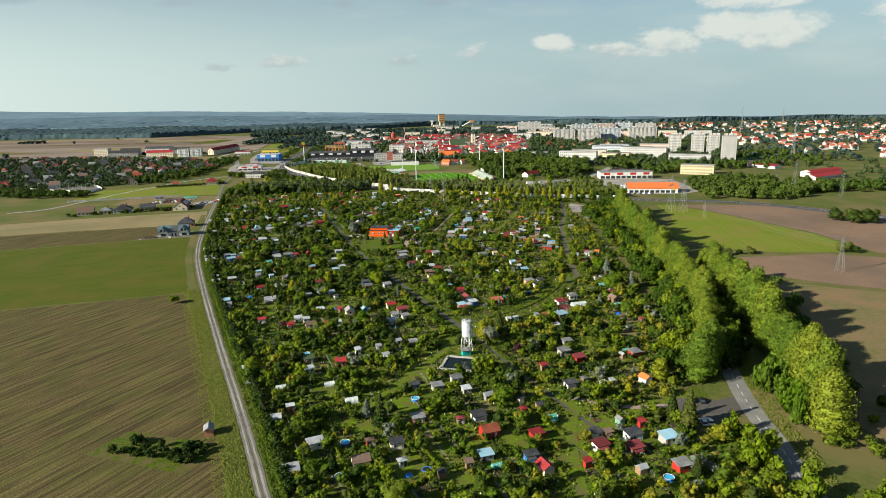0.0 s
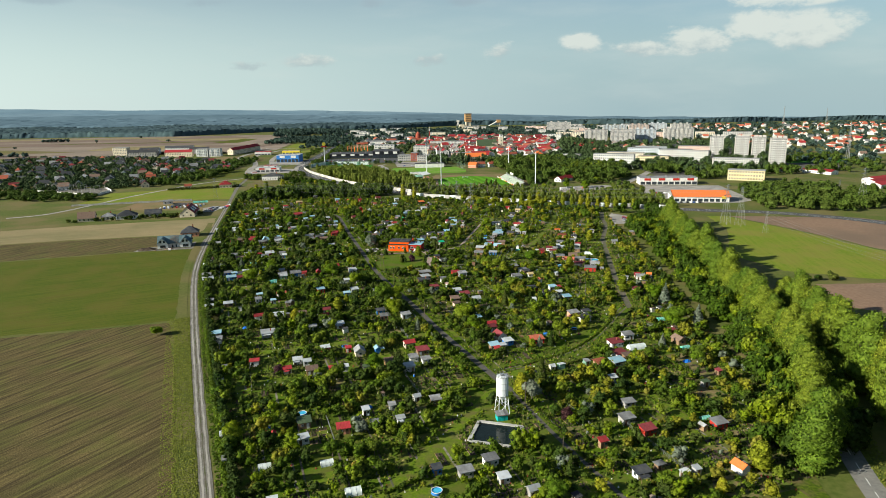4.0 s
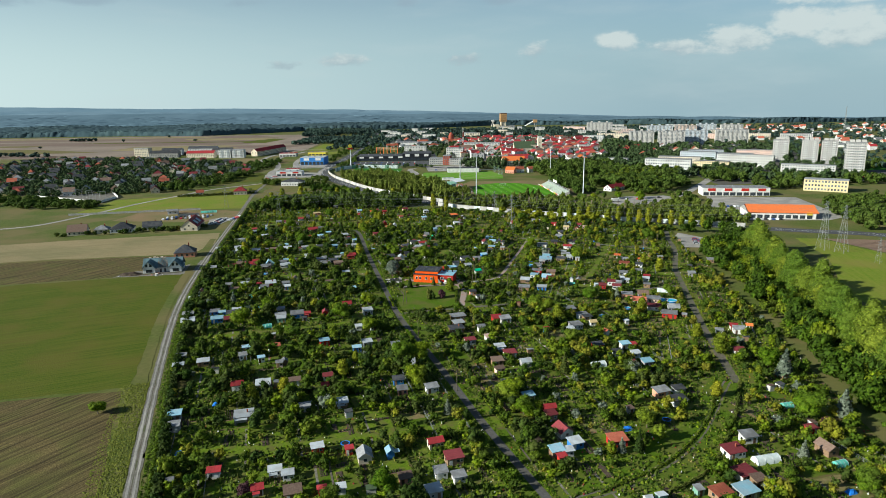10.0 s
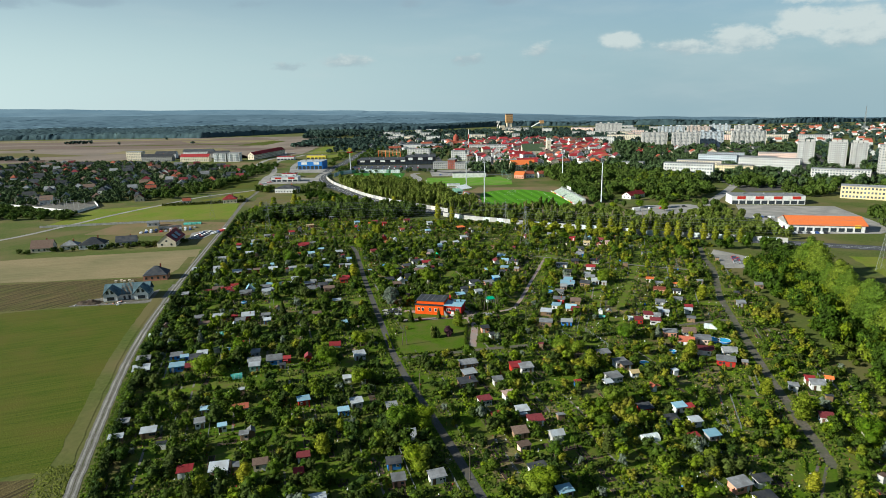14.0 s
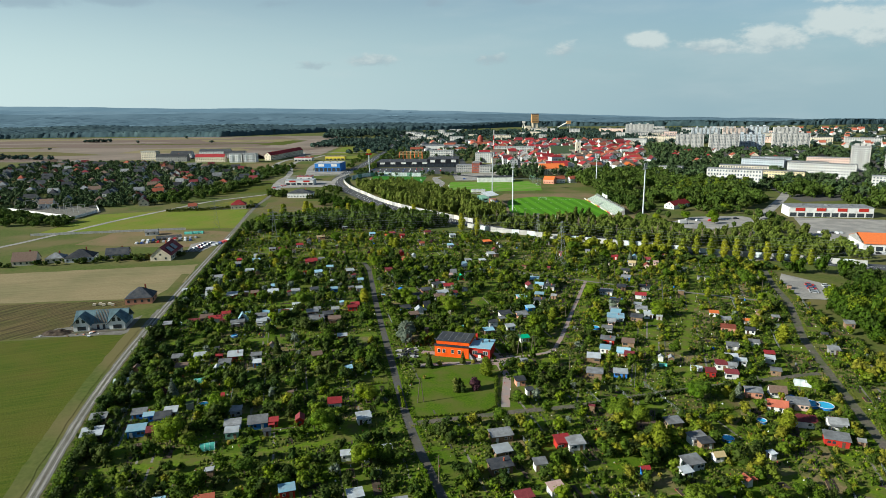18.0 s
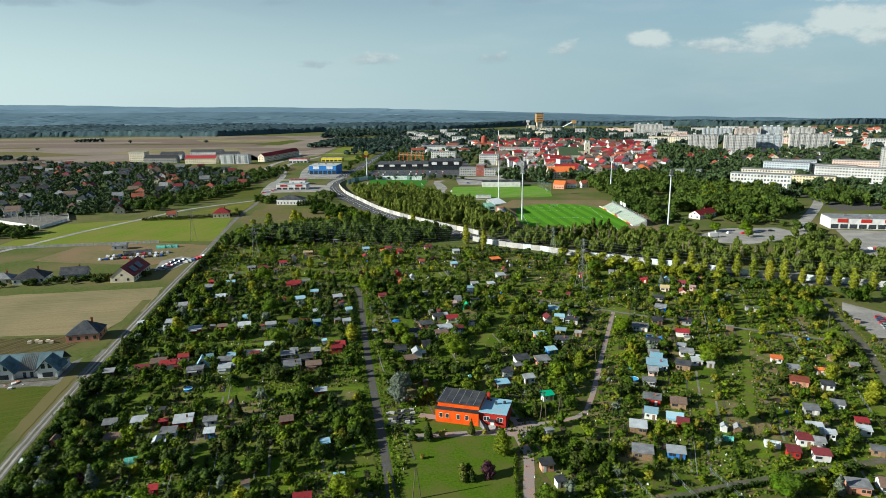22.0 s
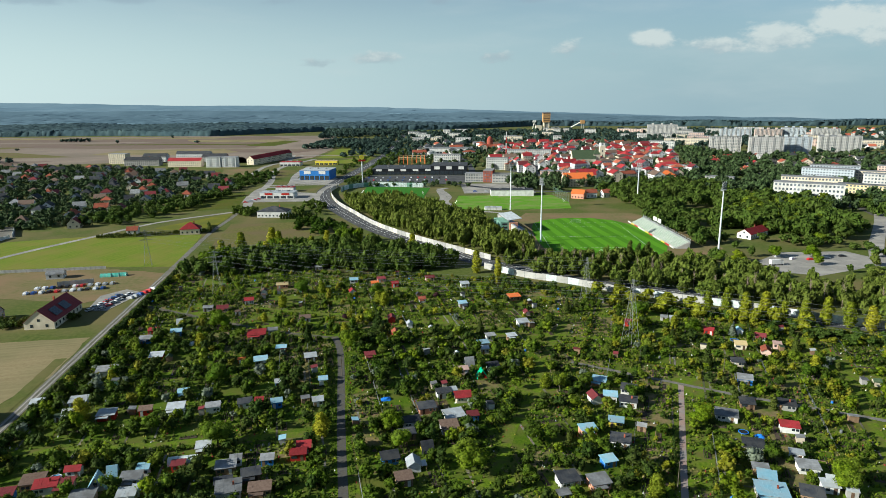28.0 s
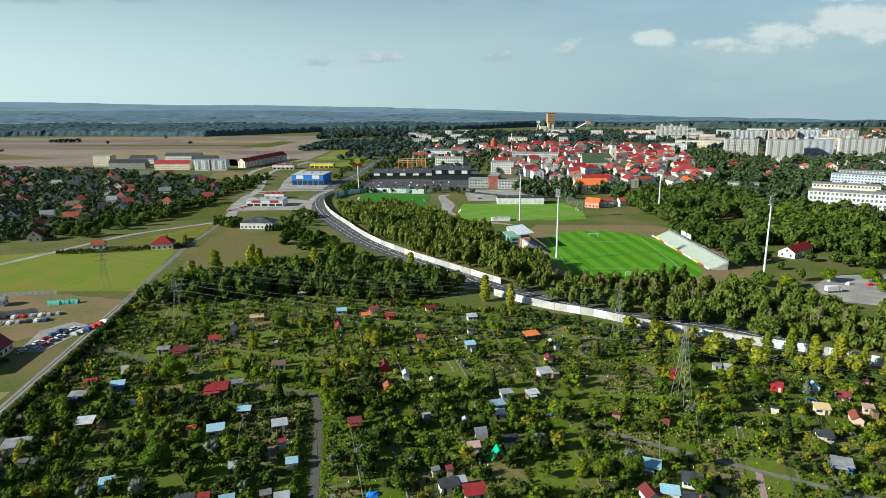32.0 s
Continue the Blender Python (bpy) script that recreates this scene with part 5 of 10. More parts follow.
hut(-96.6, 530.2, 14, 6.5, "blue", "grey", "a")
hut(-88.4, 532.0, 14, 6.5, "grey", "white", "f")
tunnel(-78.8, 542.4, 14, 8.2, False)
hut(-78.7, 538.7, 14, 4.2, "maroon", "red", "f")
hut(-65.2, 537.9, 14, 6.5, "grey", "wood", "f")
hut(-60.9, 527.5, 14, 7.8, "grey", "white", "f")
hut(-52.8, 527.5, 14, 6.9, "brown", "wood", "f")
hut(-86.1, 525.0, 14, 5.4, "pale", "white", "f")
pool(-110.0, 533.8, 3.0)
hut(-46.9, 544.5, 14, 5.4, "red", "red", "f")
hut(-58.7, 614.6, 14, 5.4, "pale", "wood", "f")
hut(-49.5, 593.0, 14, 3.6, "blue", "white", "f")
hut(-48.0, 576.8, 14, 4.2, "pale", "white", "f")
hut(-35.7, 616.1, 14, 4.8, "maroon", "wood", "f")
hut(-27.9, 640.9, 14, 4.8, "tile", "red", "g")
hut(-31.3, 659.0, 14, 5.4, "maroon", "red", "g")
hut(-22.6, 651.4, 14, 4.2, "pale", "white", "g")
hut(-71.1, 659.5, 14, 6.0, "brown", "white", "f")
tarp(-25.8, 580.9, 14, 3.6)
hut(-11.7, 572.7, 14, 6.9, "dark", "orange", "f")
hut(-6.4, 582.9, 14, 6.0, "dark", "white", "f")
hut(-3.5, 584.6, 14, 3.6, "pale", "blue", "f")
hut(0.3, 580.3, 14, 6.9, "red", "cream", "f")
hut(-2.9, 567.0, 14, 7.8, "pale", "cream", "f")
hut(3.1, 566.9, 14, 4.2, "maroon", "blue", "f")
hut(-4.3, 559.8, 14, 6.5, "brown", "white", "f")
hut(-16.1, 563.0, 14, 6.5, "dark", "white", "f")
hut(-16.9, 555.4, 14, 6.0, "dark", "wood", "f")
hut(-10.7, 549.0, 14, 4.8, "dark", "yellow", "a")
hut(-20.7, 542.4, 14, 6.0, "dark", "blue", "f")
hut(-13.9, 539.3, 14, 5.4, "pale", "white", "g")
hut(-16.0, 532.1, 14, 5.4, "brown", "wood", "f")
hut(2.9, 610.3, 14, 4.8, "grey", "white", "a")
hut(0.6, 601.5, 14, 4.2, "pink", "pink", "f")
hut(7.3, 599.0, 14, 4.8, "green", "red", "a")
hut(11.6, 605.0, 14, 5.4, "dark", "white", "f")
hut(9.0, 627.6, 14, 5.4, "blue", "grey", "f")
hut(12.4, 635.8, 14, 4.8, "grey", "white", "f")
hut(9.4, 621.6, 14, 3.6, "pale", "grey", "f")
hut(21.2, 635.7, 14, 4.8, "pale", "wood", "f")
hut(30.9, 666.1, 14, 4.2, "maroon", "pink", "g")
hut(27.7, 653.1, 14, 6.0, "pale", "white", "f")
hut(27.0, 532.1, 14, 6.9, "dark", "white", "f")
hut(37.4, 558.0, 14, 6.0, "blue", "salmon", "f")
hut(44.1, 579.4, 14, 6.0, "maroon", "white", "g")
hut(48.3, 592.5, -17, 6.0, "blue", "orange", "f")
hut(49.4, 580.2, -17, 5.4, "blue", "white", "f")
hut(56.9, 585.7, -17, 6.0, "dark", "white", "f")
hut(54.4, 576.5, -17, 6.9, "dark", "white", "f")
hut(47.1, 562.9, -17, 5.4, "blue", "yellow", "f")
hut(45.6, 551.5, -17, 6.9, "dark", "white", "f")
hut(34.9, 531.1, 14, 6.5, "grey", "orange", "f")
hut(39.7, 541.0, 14, 4.8, "blue", "blue", "f")
hut(99.7, 593.2, -17, 6.0, "grey", "blue", "f")
hut(103.6, 608.6, -17, 5.4, "dark", "cream", "f")
hut(105.5, 641.6, -17, 4.8, "red", "red", "f")
hut(118.1, 641.5, -17, 4.2, "blue", "white", "g")
hut(112.0, 625.5, -17, 5.4, "tan", "cream", "f")
hut(119.3, 619.5, -17, 6.5, "tile", "pink", "g")
hut(124.1, 634.8, -17, 4.8, "maroon", "white", "g")
hut(126.5, 625.4, -17, 3.6, "pink", "pink", "f")
hut(82.7, 567.5, -17, 8.2, "grey", "white", "f")
hut(92.5, 575.1, -17, 5.4, "dark", "wood", "f")
hut(104.5, 574.3, -17, 7.3, "dark", "grey", "f")
hut(98.4, 559.7, -17, 6.5, "red", "white", "f")
hut(82.5, 548.4, -17, 6.9, "dark", "cream", "f")
trampoline(84.0, 558.0, 3.0)
tarp(87.9, 556.0, -17, 3.0)
hut(92.6, 538.3, -17, 6.5, "grey", "white", "f")
hut(77.4, 526.8, -17, 9.2, "blue", "white", "f")
hut(79.2, 536.9, -17, 4.8, "grey", "wood", "f")
hut(93.3, 529.2, -17, 4.8, "pale", "white", "f")
hut(86.8, 525.4, -17, 6.5, "dark", "wood", "f")
trampoline(112.8, 633.0, 3.6)
hut(-95.7, 713.8, 14, 7.3, "tan", "orange", "f")
hut(-102.1, 701.9, 14, 4.8, "brown", "white", "g")
hut(-45.8, 716.0, 14, 4.8, "orange", "wood", "f")
hut(-43.3, 724.9, 14, 5.4, "maroon", "salmon", "f")
hut(-34.7, 714.4, 14, 4.2, "red", "red", "f")
hut(-16.5, 726.5, 14, 6.0, "maroon", "pink", "g")
hut(2.8, 714.3, 14, 5.4, "pale", "white", "f")
hut(27.2, 691.3, 14, 7.3, "orange", "wood", "f")
hut(-55.7, 701.1, 14, 4.8, "red", "white", "g")
hut(-58.2, 722.5, 14, 5.4, "blue", "white", "f")
hut(-18.8, 687.4, 14, 4.2, "tile", "white", "f")
hut(1.3, 679.9, 14, 4.8, "blue", "grey", "f")
hut(-76.3, 768.9, 14, 4.8, "red", "red", "g")
hut(-83.6, 751.4, 14, 5.4, "grey", "grey", "f")
hut(-114.3, 674.0, 14, 6.5, "maroon", "pink", "f")
hut(-121.6, 675.1, 14, 5.4, "grey", "grey", "f")
hut(-105.2, 686.3, 14, 5.4, "red", "white", "f")
hut(73.6, 652.6, -17, 4.8, "maroon", "red", "f")


# ---- the red hall with its lawn ----
patch("hall_lawn", [(-15, 470), (-2, 478), (16, 478), (19, 468), (17, 440), (12, 435), (-9, 433), (-12, 437)], 0.09, M["lawn"], "mown lawn with single trees before the red hall", "lawn", 0.4)
patch("hall_meadow", [(-18, 478), (-6, 484), (22, 500), (44, 520), (40, 492), (24, 484), (10, 480)], 0.08, M["lawn"], "grass round the red hall", "lawn", 0.6)
ribbon("hall_walk", [(-14, 476), (0, 477.5), (12, 478.5), (20, 477), (22, 466), (20.5, 452), (19.5, 441)], 3.0, 0.16, M["brick_paving"], "reddish block-paved walk round the lawn", "path")
patch("hall_yard", [(7, 478), (24, 476), (27, 485), (18, 489), (9, 480)], 0.20, M["brick_paving"], "reddish paved yard before the hall door", "yard")


def hall():
    t = thing("garden_hall", 3.4, 489.3, -15, "orange and red two-part hall with flat roofs", "hall")
    TAKEN.append((5, 489, 13))
    box("wall", -7.4, -5.5, -0.2, 6.6, 5.5, 4.6, M["orange"], t, "bright orange rendered walls")
    box("upper_wall", -7.0, -4.1, 4.6, 6.5, 5.4, 6.3, M["orange"], t)
    box("roof_edge", -7.7, -5.8, 4.5, 6.6, -3.9, 4.8, M["roof_dark"], t)
    box("roof", -7.3, -4.5, 6.3, 6.8, 5.8, 6.6, M["roof_dark"], t, "dark bitumen roof with sheet seams")
    for k in range(6):
        box("seam", -6.9 + k * 2.3, -4.4, 6.6, -6.75 + k * 2.3, 5.7, 6.64, M["roof_grey"], t)
    box("annex_wall", 6.6, -4.6, -0.2, 15.0, 5.2, 4.6, M["deep_red"], t, "deep red rendered annex walls")
    box("annex_roof", 6.4, -4.9, 4.6, 15.3, 5.5, 4.85, M["roof_blue"], t, "pale blue metal annex roof")
    for k, (a, b) in enumerate(((10.4, 1.0), (8.4, 3.2), (13, 2.0))):
        box("vent", a, b, 4.85, a + 0.7, b + 0.7, 5.7, M["roof_dark"], t)
    box("chimney", 7.4, 3.4, 4.85, 8.2, 4.2, 7.4, M["deep_red"], t)
    for a in (-6.2, -4.2, -0.6, 2.2):
        w = box("window", a, -5.56, 1.7, a + 1.2, -5.44, 3.3, M["cream"], t)
        box("pane", a + 0.12, -5.6, 1.82, a + 1.08, -5.5, 3.18, M["glass"], w)
    for a in (8.0, 12.2):
        w = box("window", a, -4.66, 1.9, a + 1.9, -4.54, 3.4, M["white"], t)
        for k in (0, 1):
            box("pane", a + 0.12 + 0.9 * k, -4.7, 2.0, a + 0.86 + 0.9 * k, -4.6, 3.3, M["glass"], w)
    box("door", 10.2, -4.68, 0, 11.4, -4.56, 2.2, M["white"], t, "white entrance door")
    box("canopy", 9.8, -6.4, 2.5, 11.8, -4.6, 2.65, M["roof_dark"], t)
    for k in range(4):
        box("step", 9.6, -5.2 - 0.32 * (k + 1), -0.1, 12.0, -4.6, 0.62 - 0.16 * k - 0.02 * k, M["concrete"], t)
    v = [(6.6, -5.0, 0.0), (9.4, -7.8, 0.0), (9.4, -5.0, 0.0), (6.6, -5.0, 2.6), (9.4, -5.0, 0.5), (9.4, -7.8, 0.4)]
    link_mesh("ramp", v, [(0, 1, 2), (3, 4, 5), (0, 3, 5, 1), (1, 5, 4, 2), (0, 2, 4, 3)], M["roof_grey"], t, "grey covered ramp")
    box("terrace", -13.5, -4.5, -0.1, -7.4, -2.0, 0.35, M["brick_paving"], t)


hall()


def paver_heap():
    """Stacked dark slabs beside the lane."""
    t = thing("paving_stack", -16, 488, 8, "heap of dark stacked paving slabs on pallets", "paving slabs")
    TAKEN.append((-16, 488, 6.5))
    dice = random.Random(3)
    for k in range(54):
        a, b, h = dice.uniform(-4.5, 4.5), dice.uniform(-5, 5.5), dice.uniform(0.25, 0.8)
        s = dice.uniform(0.45, 0.8)
        ob = box("slab", -s, -s * 0.55, 0, s, s * 0.55, h, M["roof_dark" if dice.random() < 0.8 else "concrete"], t)
        ob.matrix_basis = pose(a, b, 0, 0, 0, dice.uniform(-20, 20))


paver_heap()


def silo():
    t = thing("water_silo", 32.2, 246.5, 10, "tall white steel water silo on lattice legs", "silo")
    TAKEN.append((31, 244, 6))
    link_mesh("tank", *lathe_data([(0.25, 4.6), (0.3, 5.2), (2.05, 7.8), (2.05, 15.6), (1.2, 15.9), (0.1, 16.0)], 28), M["silo_paint"], t, "white weathered steel tank")
    link_mesh("outlet", *lathe_data([(0.22, 3.4), (0.22, 4.7)], 10), M["steel_dark"], t)
    for h in (7.8, 10.4, 13.0, 15.6):
        link_mesh("band", *lathe_data([(2.05, h - 0.08), (2.12, h - 0.08), (2.12, h + 0.08), (2.05, h + 0.08)], 28), M["steel"], t)
    feet = []
    for k in range(4):
        a = math.pi / 4 + k * math.pi / 2
        feet.append((2.9 * math.cos(a), 2.9 * math.sin(a)))
        link_mesh("leg", *beam_data((*feet[-1], -0.1), (2.0 * math.cos(a), 2.0 * math.sin(a), 8.6), 0.13), M["silo_paint"], t)
    for k in range(4):
        (a, b), (c, d) = feet[k], feet[(k + 1) % 4]
        link_mesh("brace", *several([beam_data((a, b, 0.6), (c * 0.82, d * 0.82, 5.2), 0.06), beam_data((a * 0.82, b * 0.82, 5.2), (c * 0.82, d * 0.82, 5.2), 0.06)]), M["silo_paint"], t)
    rail = []
    for k in range(12):
        a, b = 2 * math.pi * k / 12, 2 * math.pi * (k + 1) / 12
        rail.append(beam_data((1.95 * math.cos(a), 1.95 * math.sin(a), 15.6), (1.95 * math.cos(a), 1.95 * math.sin(a), 16.7), 0.04, sides=4))
        for h in (16.15, 16.7):
            rail.append(beam_data((1.95 * math.cos(a), 1.95 * math.sin(a), h), (1.95 * math.cos(b), 1.95 * math.sin(b), h), 0.04, sides=4))
    link_mesh("railing", *several(rail), M["steel_dark"], t)
    box("hatch", -0.6, -0.5, 15.9, 0.6, 0.5, 16.2, M["steel_dark"], t)
    ladder = [beam_data((s * 0.22 + 0.3, -2.25, 2.5), (s * 0.22 + 0.3, -2.25, 16.6), 0.04, sides=4) for s in (-1, 1)]
    ladder += [beam_data((0.08, -2.25, 2.8 + 0.45 * k), (0.52, -2.25, 2.8 + 0.45 * k), 0.03, sides=4) for k in range(30)]
    link_mesh("ladder", *several(ladder), M["silo_paint"], t)
    t.scale = (0.95, 0.95, 0.82)
    p = thing("pump_house", 31.2, 241.8, 8, "small teal pump house under a plank roof", "pump house")
    box("wall", -1.7, -1.2, -0.1, 1.7, 1.2, 2.0, M["teal"], p)
    link_mesh("roof", *roof_data("f", 3.4, 2.4, 2.0, 0.35), M["roof_brown"], p)
    box("door", -0.4, -1.26, 0, 0.45, -1.18, 1.8, M["teal"], p)
    for k in range(6):
        v = [(-1.95 + 0.68 * k, -1.5, 2.16), (-1.35 + 0.68 * k, -1.5, 2.16), (-1.35 + 0.68 * k, 1.5, 2.5), (-1.95 + 0.68 * k, 1.5, 2.5)]
        v += [(a, b, c + 0.05) for a, b, c in v]
        link_mesh("plank", v, [(4, 5, 6, 7), (0, 1, 5, 4), (1, 2, 6, 5), (2, 3, 7, 6), (3, 0, 4, 7)], M["roof_grey"], p)


silo()


def pond():
    edge = [(24, 240.5), (36.4, 235.8), (32.6, 224.5), (19.5, 229.5)]
    patch("pond_water", edge, 0.12, M["pond_water"], "dark still water of a square basin", "water")
    for k in range(4):
        a, b = Vector(edge[k]), Vector(edge[(k + 1) % 4])
        d = (b - a).normalized()
        n = Vector((d.y, -d.x))
        q = [a - d * 0.3 - n * 0.9, b + d * 0.3 - n * 0.9, b + d * 0.3 + n * 0.2, a - d * 0.3 + n * 0.2]
        v = [(p.x, p.y, 0.02) for p in q] + [(p.x, p.y, 0.42) for p in q]
        f = [(4, 5, 6, 7), (0, 1, 5, 4), (1, 2, 6, 5), (2, 3, 7, 6), (3, 0, 4, 7)]
        tagged(link_mesh("basin_kerb", v, f, M["concrete"]), "pale concrete kerb of the water basin", "kerb", "basin kerbs", "structure")


pond()
TAKEN.append((28, 233, 9))
# open mown lawns near the basin
for x, y, r in ((1, 201, 6.0), (-9, 188, 5.5), (1, 163, 5.0), (14, 228, 4.0), (47, 160, 3.0), (78, 186, 4.0)):
    patch("open_lawn", [(x + r * math.cos(k * 0.785 + 0.3), y + r * 0.9 * math.sin(k * 0.785 + 0.3)) for k in range(8)], 0.10, M["lawn_bright"], "sunny open mown lawn in a garden plot", "lawn", 0.5)
    TAKEN.append((x, y, r * 0.9))

# ---- houses ----


def house(x, y, turn, w, d, h, roof, wall, label, group="", rise=None, hip=False, name="house", chimney=True, rows=1, far=False):
    t = thing(name, x, y, turn, label, "house", group)
    rise = d * 0.42 if rise is None else rise
    style = "h" if hip else "g"
    link_mesh("wall", *body_data(style, w, d, h, rise), M[wall], t)
    v, f = roof_data(style, w, d, h, rise)
    link_mesh("roof", v, f, M[roof], t)
    panes = []
    n = max(2, int(w / 3.2))
    for k in range(rows):
        z = 1.0 + 2.8 * k
        for i in range(n):
            c = -w / 2 + w * (i + 0.5) / n
            panes.append(box_data(c - 0.6, -d / 2 - 0.06, z, c + 0.6, -d / 2 + 0.05, z + 1.4))
            panes.append(box_data(c - 0.6, d / 2 - 0.05, z, c + 0.6, d / 2 + 0.06, z + 1.4))
        for e in (-0.25, 0.25):
            panes.append(box_data(-w / 2 - 0.06, e * d - 0.6, z, -w / 2 + 0.05, e * d + 0.6, z + 1.4))
            panes.append(box_data(w / 2 - 0.05, e * d - 0.6, z, w / 2 + 0.06, e * d + 0.6, z + 1.4))
    if not hip and rise > 2.5:
        panes.append(box_data(-w / 2 - 0.06, -0.6, h + 0.3, -w / 2 + 0.05, 0.6, h + 1.5))
    if far:
        tagged(link_mesh("glazing", *several(panes), M["glass"], t), kind="stuff")
    else:
        for pane in panes:
            link_mesh("window", *pane, M["glass"], t)
    if chimney:
        box("chimney", w * 0.18 - 0.35, d * 0.12 - 0.35, h, w * 0.18 + 0.35, d * 0.12 + 0.35, h + rise + 0.9, M["roof_tile"], t)
    return t


def unfinished_house():
    """Pair house under construction: white walls, two gables to the front, grey-green membrane roofs."""
    t = thing("house_under_construction", -159.5, 525, 10, "white pair house under construction with two front gables", "house")
    TAKEN.append((-158, 526, 15))
    box("wall", -11, -4, -0.2, 11, 6, 3.2, M["white"], t)
    link_mesh("main_roof", *[([(x, y + 1, z) for x, y, z in roof_data("g", 22.4, 11, 3.2, 4.6)[0]], roof_data("g", 22.4, 11, 3.2, 4.6)[1])][0], M["roof_blue_slate"], t, "blue-grey roof membrane with battens")
    for s in (-1, 1):
        c = s * 7.6
        v = [(c - 3.4, -6.2, -0.2), (c + 3.4, -6.2, -0.2), (c + 3.4, -6.2, 3.4), (c, -6.2, 7.2), (c - 3.4, -6.2, 3.4), (c - 3.4, 1, -0.2), (c + 3.4, 1, -0.2), (c + 3.4, 1, 3.4), (c, 1, 7.2), (c - 3.4, 1, 3.4)]
        link_mesh("gable_wall", v, [(0, 1, 2, 3, 4), (1, 6, 7, 2), (5, 0, 4, 9)], M["white"], t)
        for k in (-1, 1):
            a = [(c, -7.0, 7.4), (c + k * 4.3, -7.0, 2.7), (c + k * 4.3, 2.0, 2.7), (c, 2.0, 7.4)]
            a += [(p, q, r + 0.22) for p, q, r in a]
            link_mesh("gable_roof", a, [(0, 1, 2, 3), (4, 7, 6, 5), (0, 4, 5, 1), (2, 6, 7, 3), (1, 5, 6, 2), (0, 3, 7, 4)], M["roof_dark" if s > 0 and k < 0 else "roof_blue_slate"], t)
        for a in (-1.9, 0.5):
            box("window", c + a, -6.28, 4.0, c + a + 1.4, -6.15, 5.8, M["glass"], t)
        box("window", c - 1.7, -6.28, 0.6, c + 1.9, -6.15, 2.4, M["glass"], t)
    for a in (-1.8, 0.7):
        box("door", a, -4.08, 0, a + 1.1, -3.95, 2.2, M["glass"], t)
    for k in range(9):  # battens on the roof
        v = [(-2.6 + k * 0.65, -4.9, 3.15), (-2.5 + k * 0.65, -4.9, 3.15), (-2.5 + k * 0.65, 0.9, 7.75), (-2.6 + k * 0.65, 0.9, 7.75)]
        v += [(p, q, r + 0.16) for p, q, r in v]
        link_mesh("batten", v, [(4, 5, 6, 7), (0, 1, 5, 4), (1, 2, 6, 5), (3, 0, 4, 7)], M["wood"], t)
    box("terrace", -11.5, -8.5, -0.1, 11.5, -6.2, 0.25, M["dirt"], t)
    dice = random.Random(8)
    heap = thing("rubble_heap", -176, 516, 0, "dark heap of dug earth and building rubble", "earth heap")
    v, f = [], []
    n = 9
    for j in range(n + 1):
        for i in range(n + 1):
            a, b = i / n * 2 - 1, j / n * 2 - 1
            v.append((a * 7, b * 4, max(0.0, 1 - a * a - b * b) * 1.8 * dice.uniform(0.5, 1.2)))
    f = [(j * (n + 1) + i, j * (n + 1) + i + 1, (j + 1) * (n + 1) + i + 1, (j + 1) * (n + 1) + i) for j in range(n) for i in range(n)]
    link_mesh("soil", v, f, M["garden_earth"], heap)
    for k in range(22):
        a, b = dice.uniform(-6, 20), dice.uniform(-5, 3)
        s = dice.uniform(0.25, 0.7)
        ob = box("rubble", -s, -s, -0.05, s, s, s * 0.8, M[dice.choice(("concrete", "white", "salmon", "wood"))], heap)
        ob.matrix_basis = pose(a, b, 0, 0, 0, dice.uniform(0, 90))


M["roof_blue_slate"] = shade("roof_blue_slate", (0.10, 0.16, 0.18), (0.14, 0.21, 0.23), 0.6, 0.7, 0.01, c=(0.08, 0.12, 0.13), patch=3)
M["garden_earth"] = shade("garden_earth", (0.045, 0.032, 0.024), (0.075, 0.055, 0.04), 0.6, 0.95, 0.05, c=(0.09, 0.07, 0.05), patch=2)
unfinished_house()
house(-160, 563, 12, 13, 11, 3.2, "roof_dark", "salmon", "brick bungalow shell under a dark hipped roof", rise=4.6, hip=True)
box_pile = random.Random(9)
for k in range(5):
    ob = box("pallet", -0.7, -0.6, 0, 0.7, 0.6, 1.1, M["cream"], thing("brick_pallet", -181 + 2.4 * k, 556 + 1.3 * (k % 2), 12, "pallet of pale wrapped building blocks", "pallet", "brick pallets"))
patch("building_site", [(-184, 510), (-146, 513), (-136, 528), (-139, 552), (-146, 548), (-152, 532), (-180, 522)], 0.12, M["gravel"], "bare sandy ground of the building site", "ground", 1.2)
house(-274, 646, 14, 14, 10, 3.0, "roof_brown", "cream", "cream house with a brown roof and front gable", rise=5)
house(-258, 652, 14, 11, 9, 3.0, "roof_grey", "cream", "low house with a grey roof", hip=True, rise=3)
house(-243, 655, 14, 17, 13, 3.0, "roof_dark", "white", "wide house under a dark hipped roof", hip=True, rise=4.6)
house(-222, 662, 14, 14, 9, 3.2, "roof_dark", "grey_wall", "house with dark solar panels on its roof", rise=3.4)
barn = house(-190, 664, 97, 28, 13, 3.4, "roof_maroon", "cream", "long house under a maroon roof with solar panels", rise=5.5)
for k in range(2):
    v = [(-9 + 9 * k, -5.6, 4.65), (-3 + 9 * k, -5.6, 4.65), (-3 + 9 * k, -2.2, 7.55), (-9 + 9 * k, -2.2, 7.55)]
    v += [(a, b - 0.1, c + 0.15) for a, b, c in v]
    link_mesh("solar_panel", v, [(4, 5, 6, 7), (0, 1, 5, 4), (1, 2, 6, 5), (2, 3, 7, 6), (3, 0, 4, 7)], M["glass"], barn)


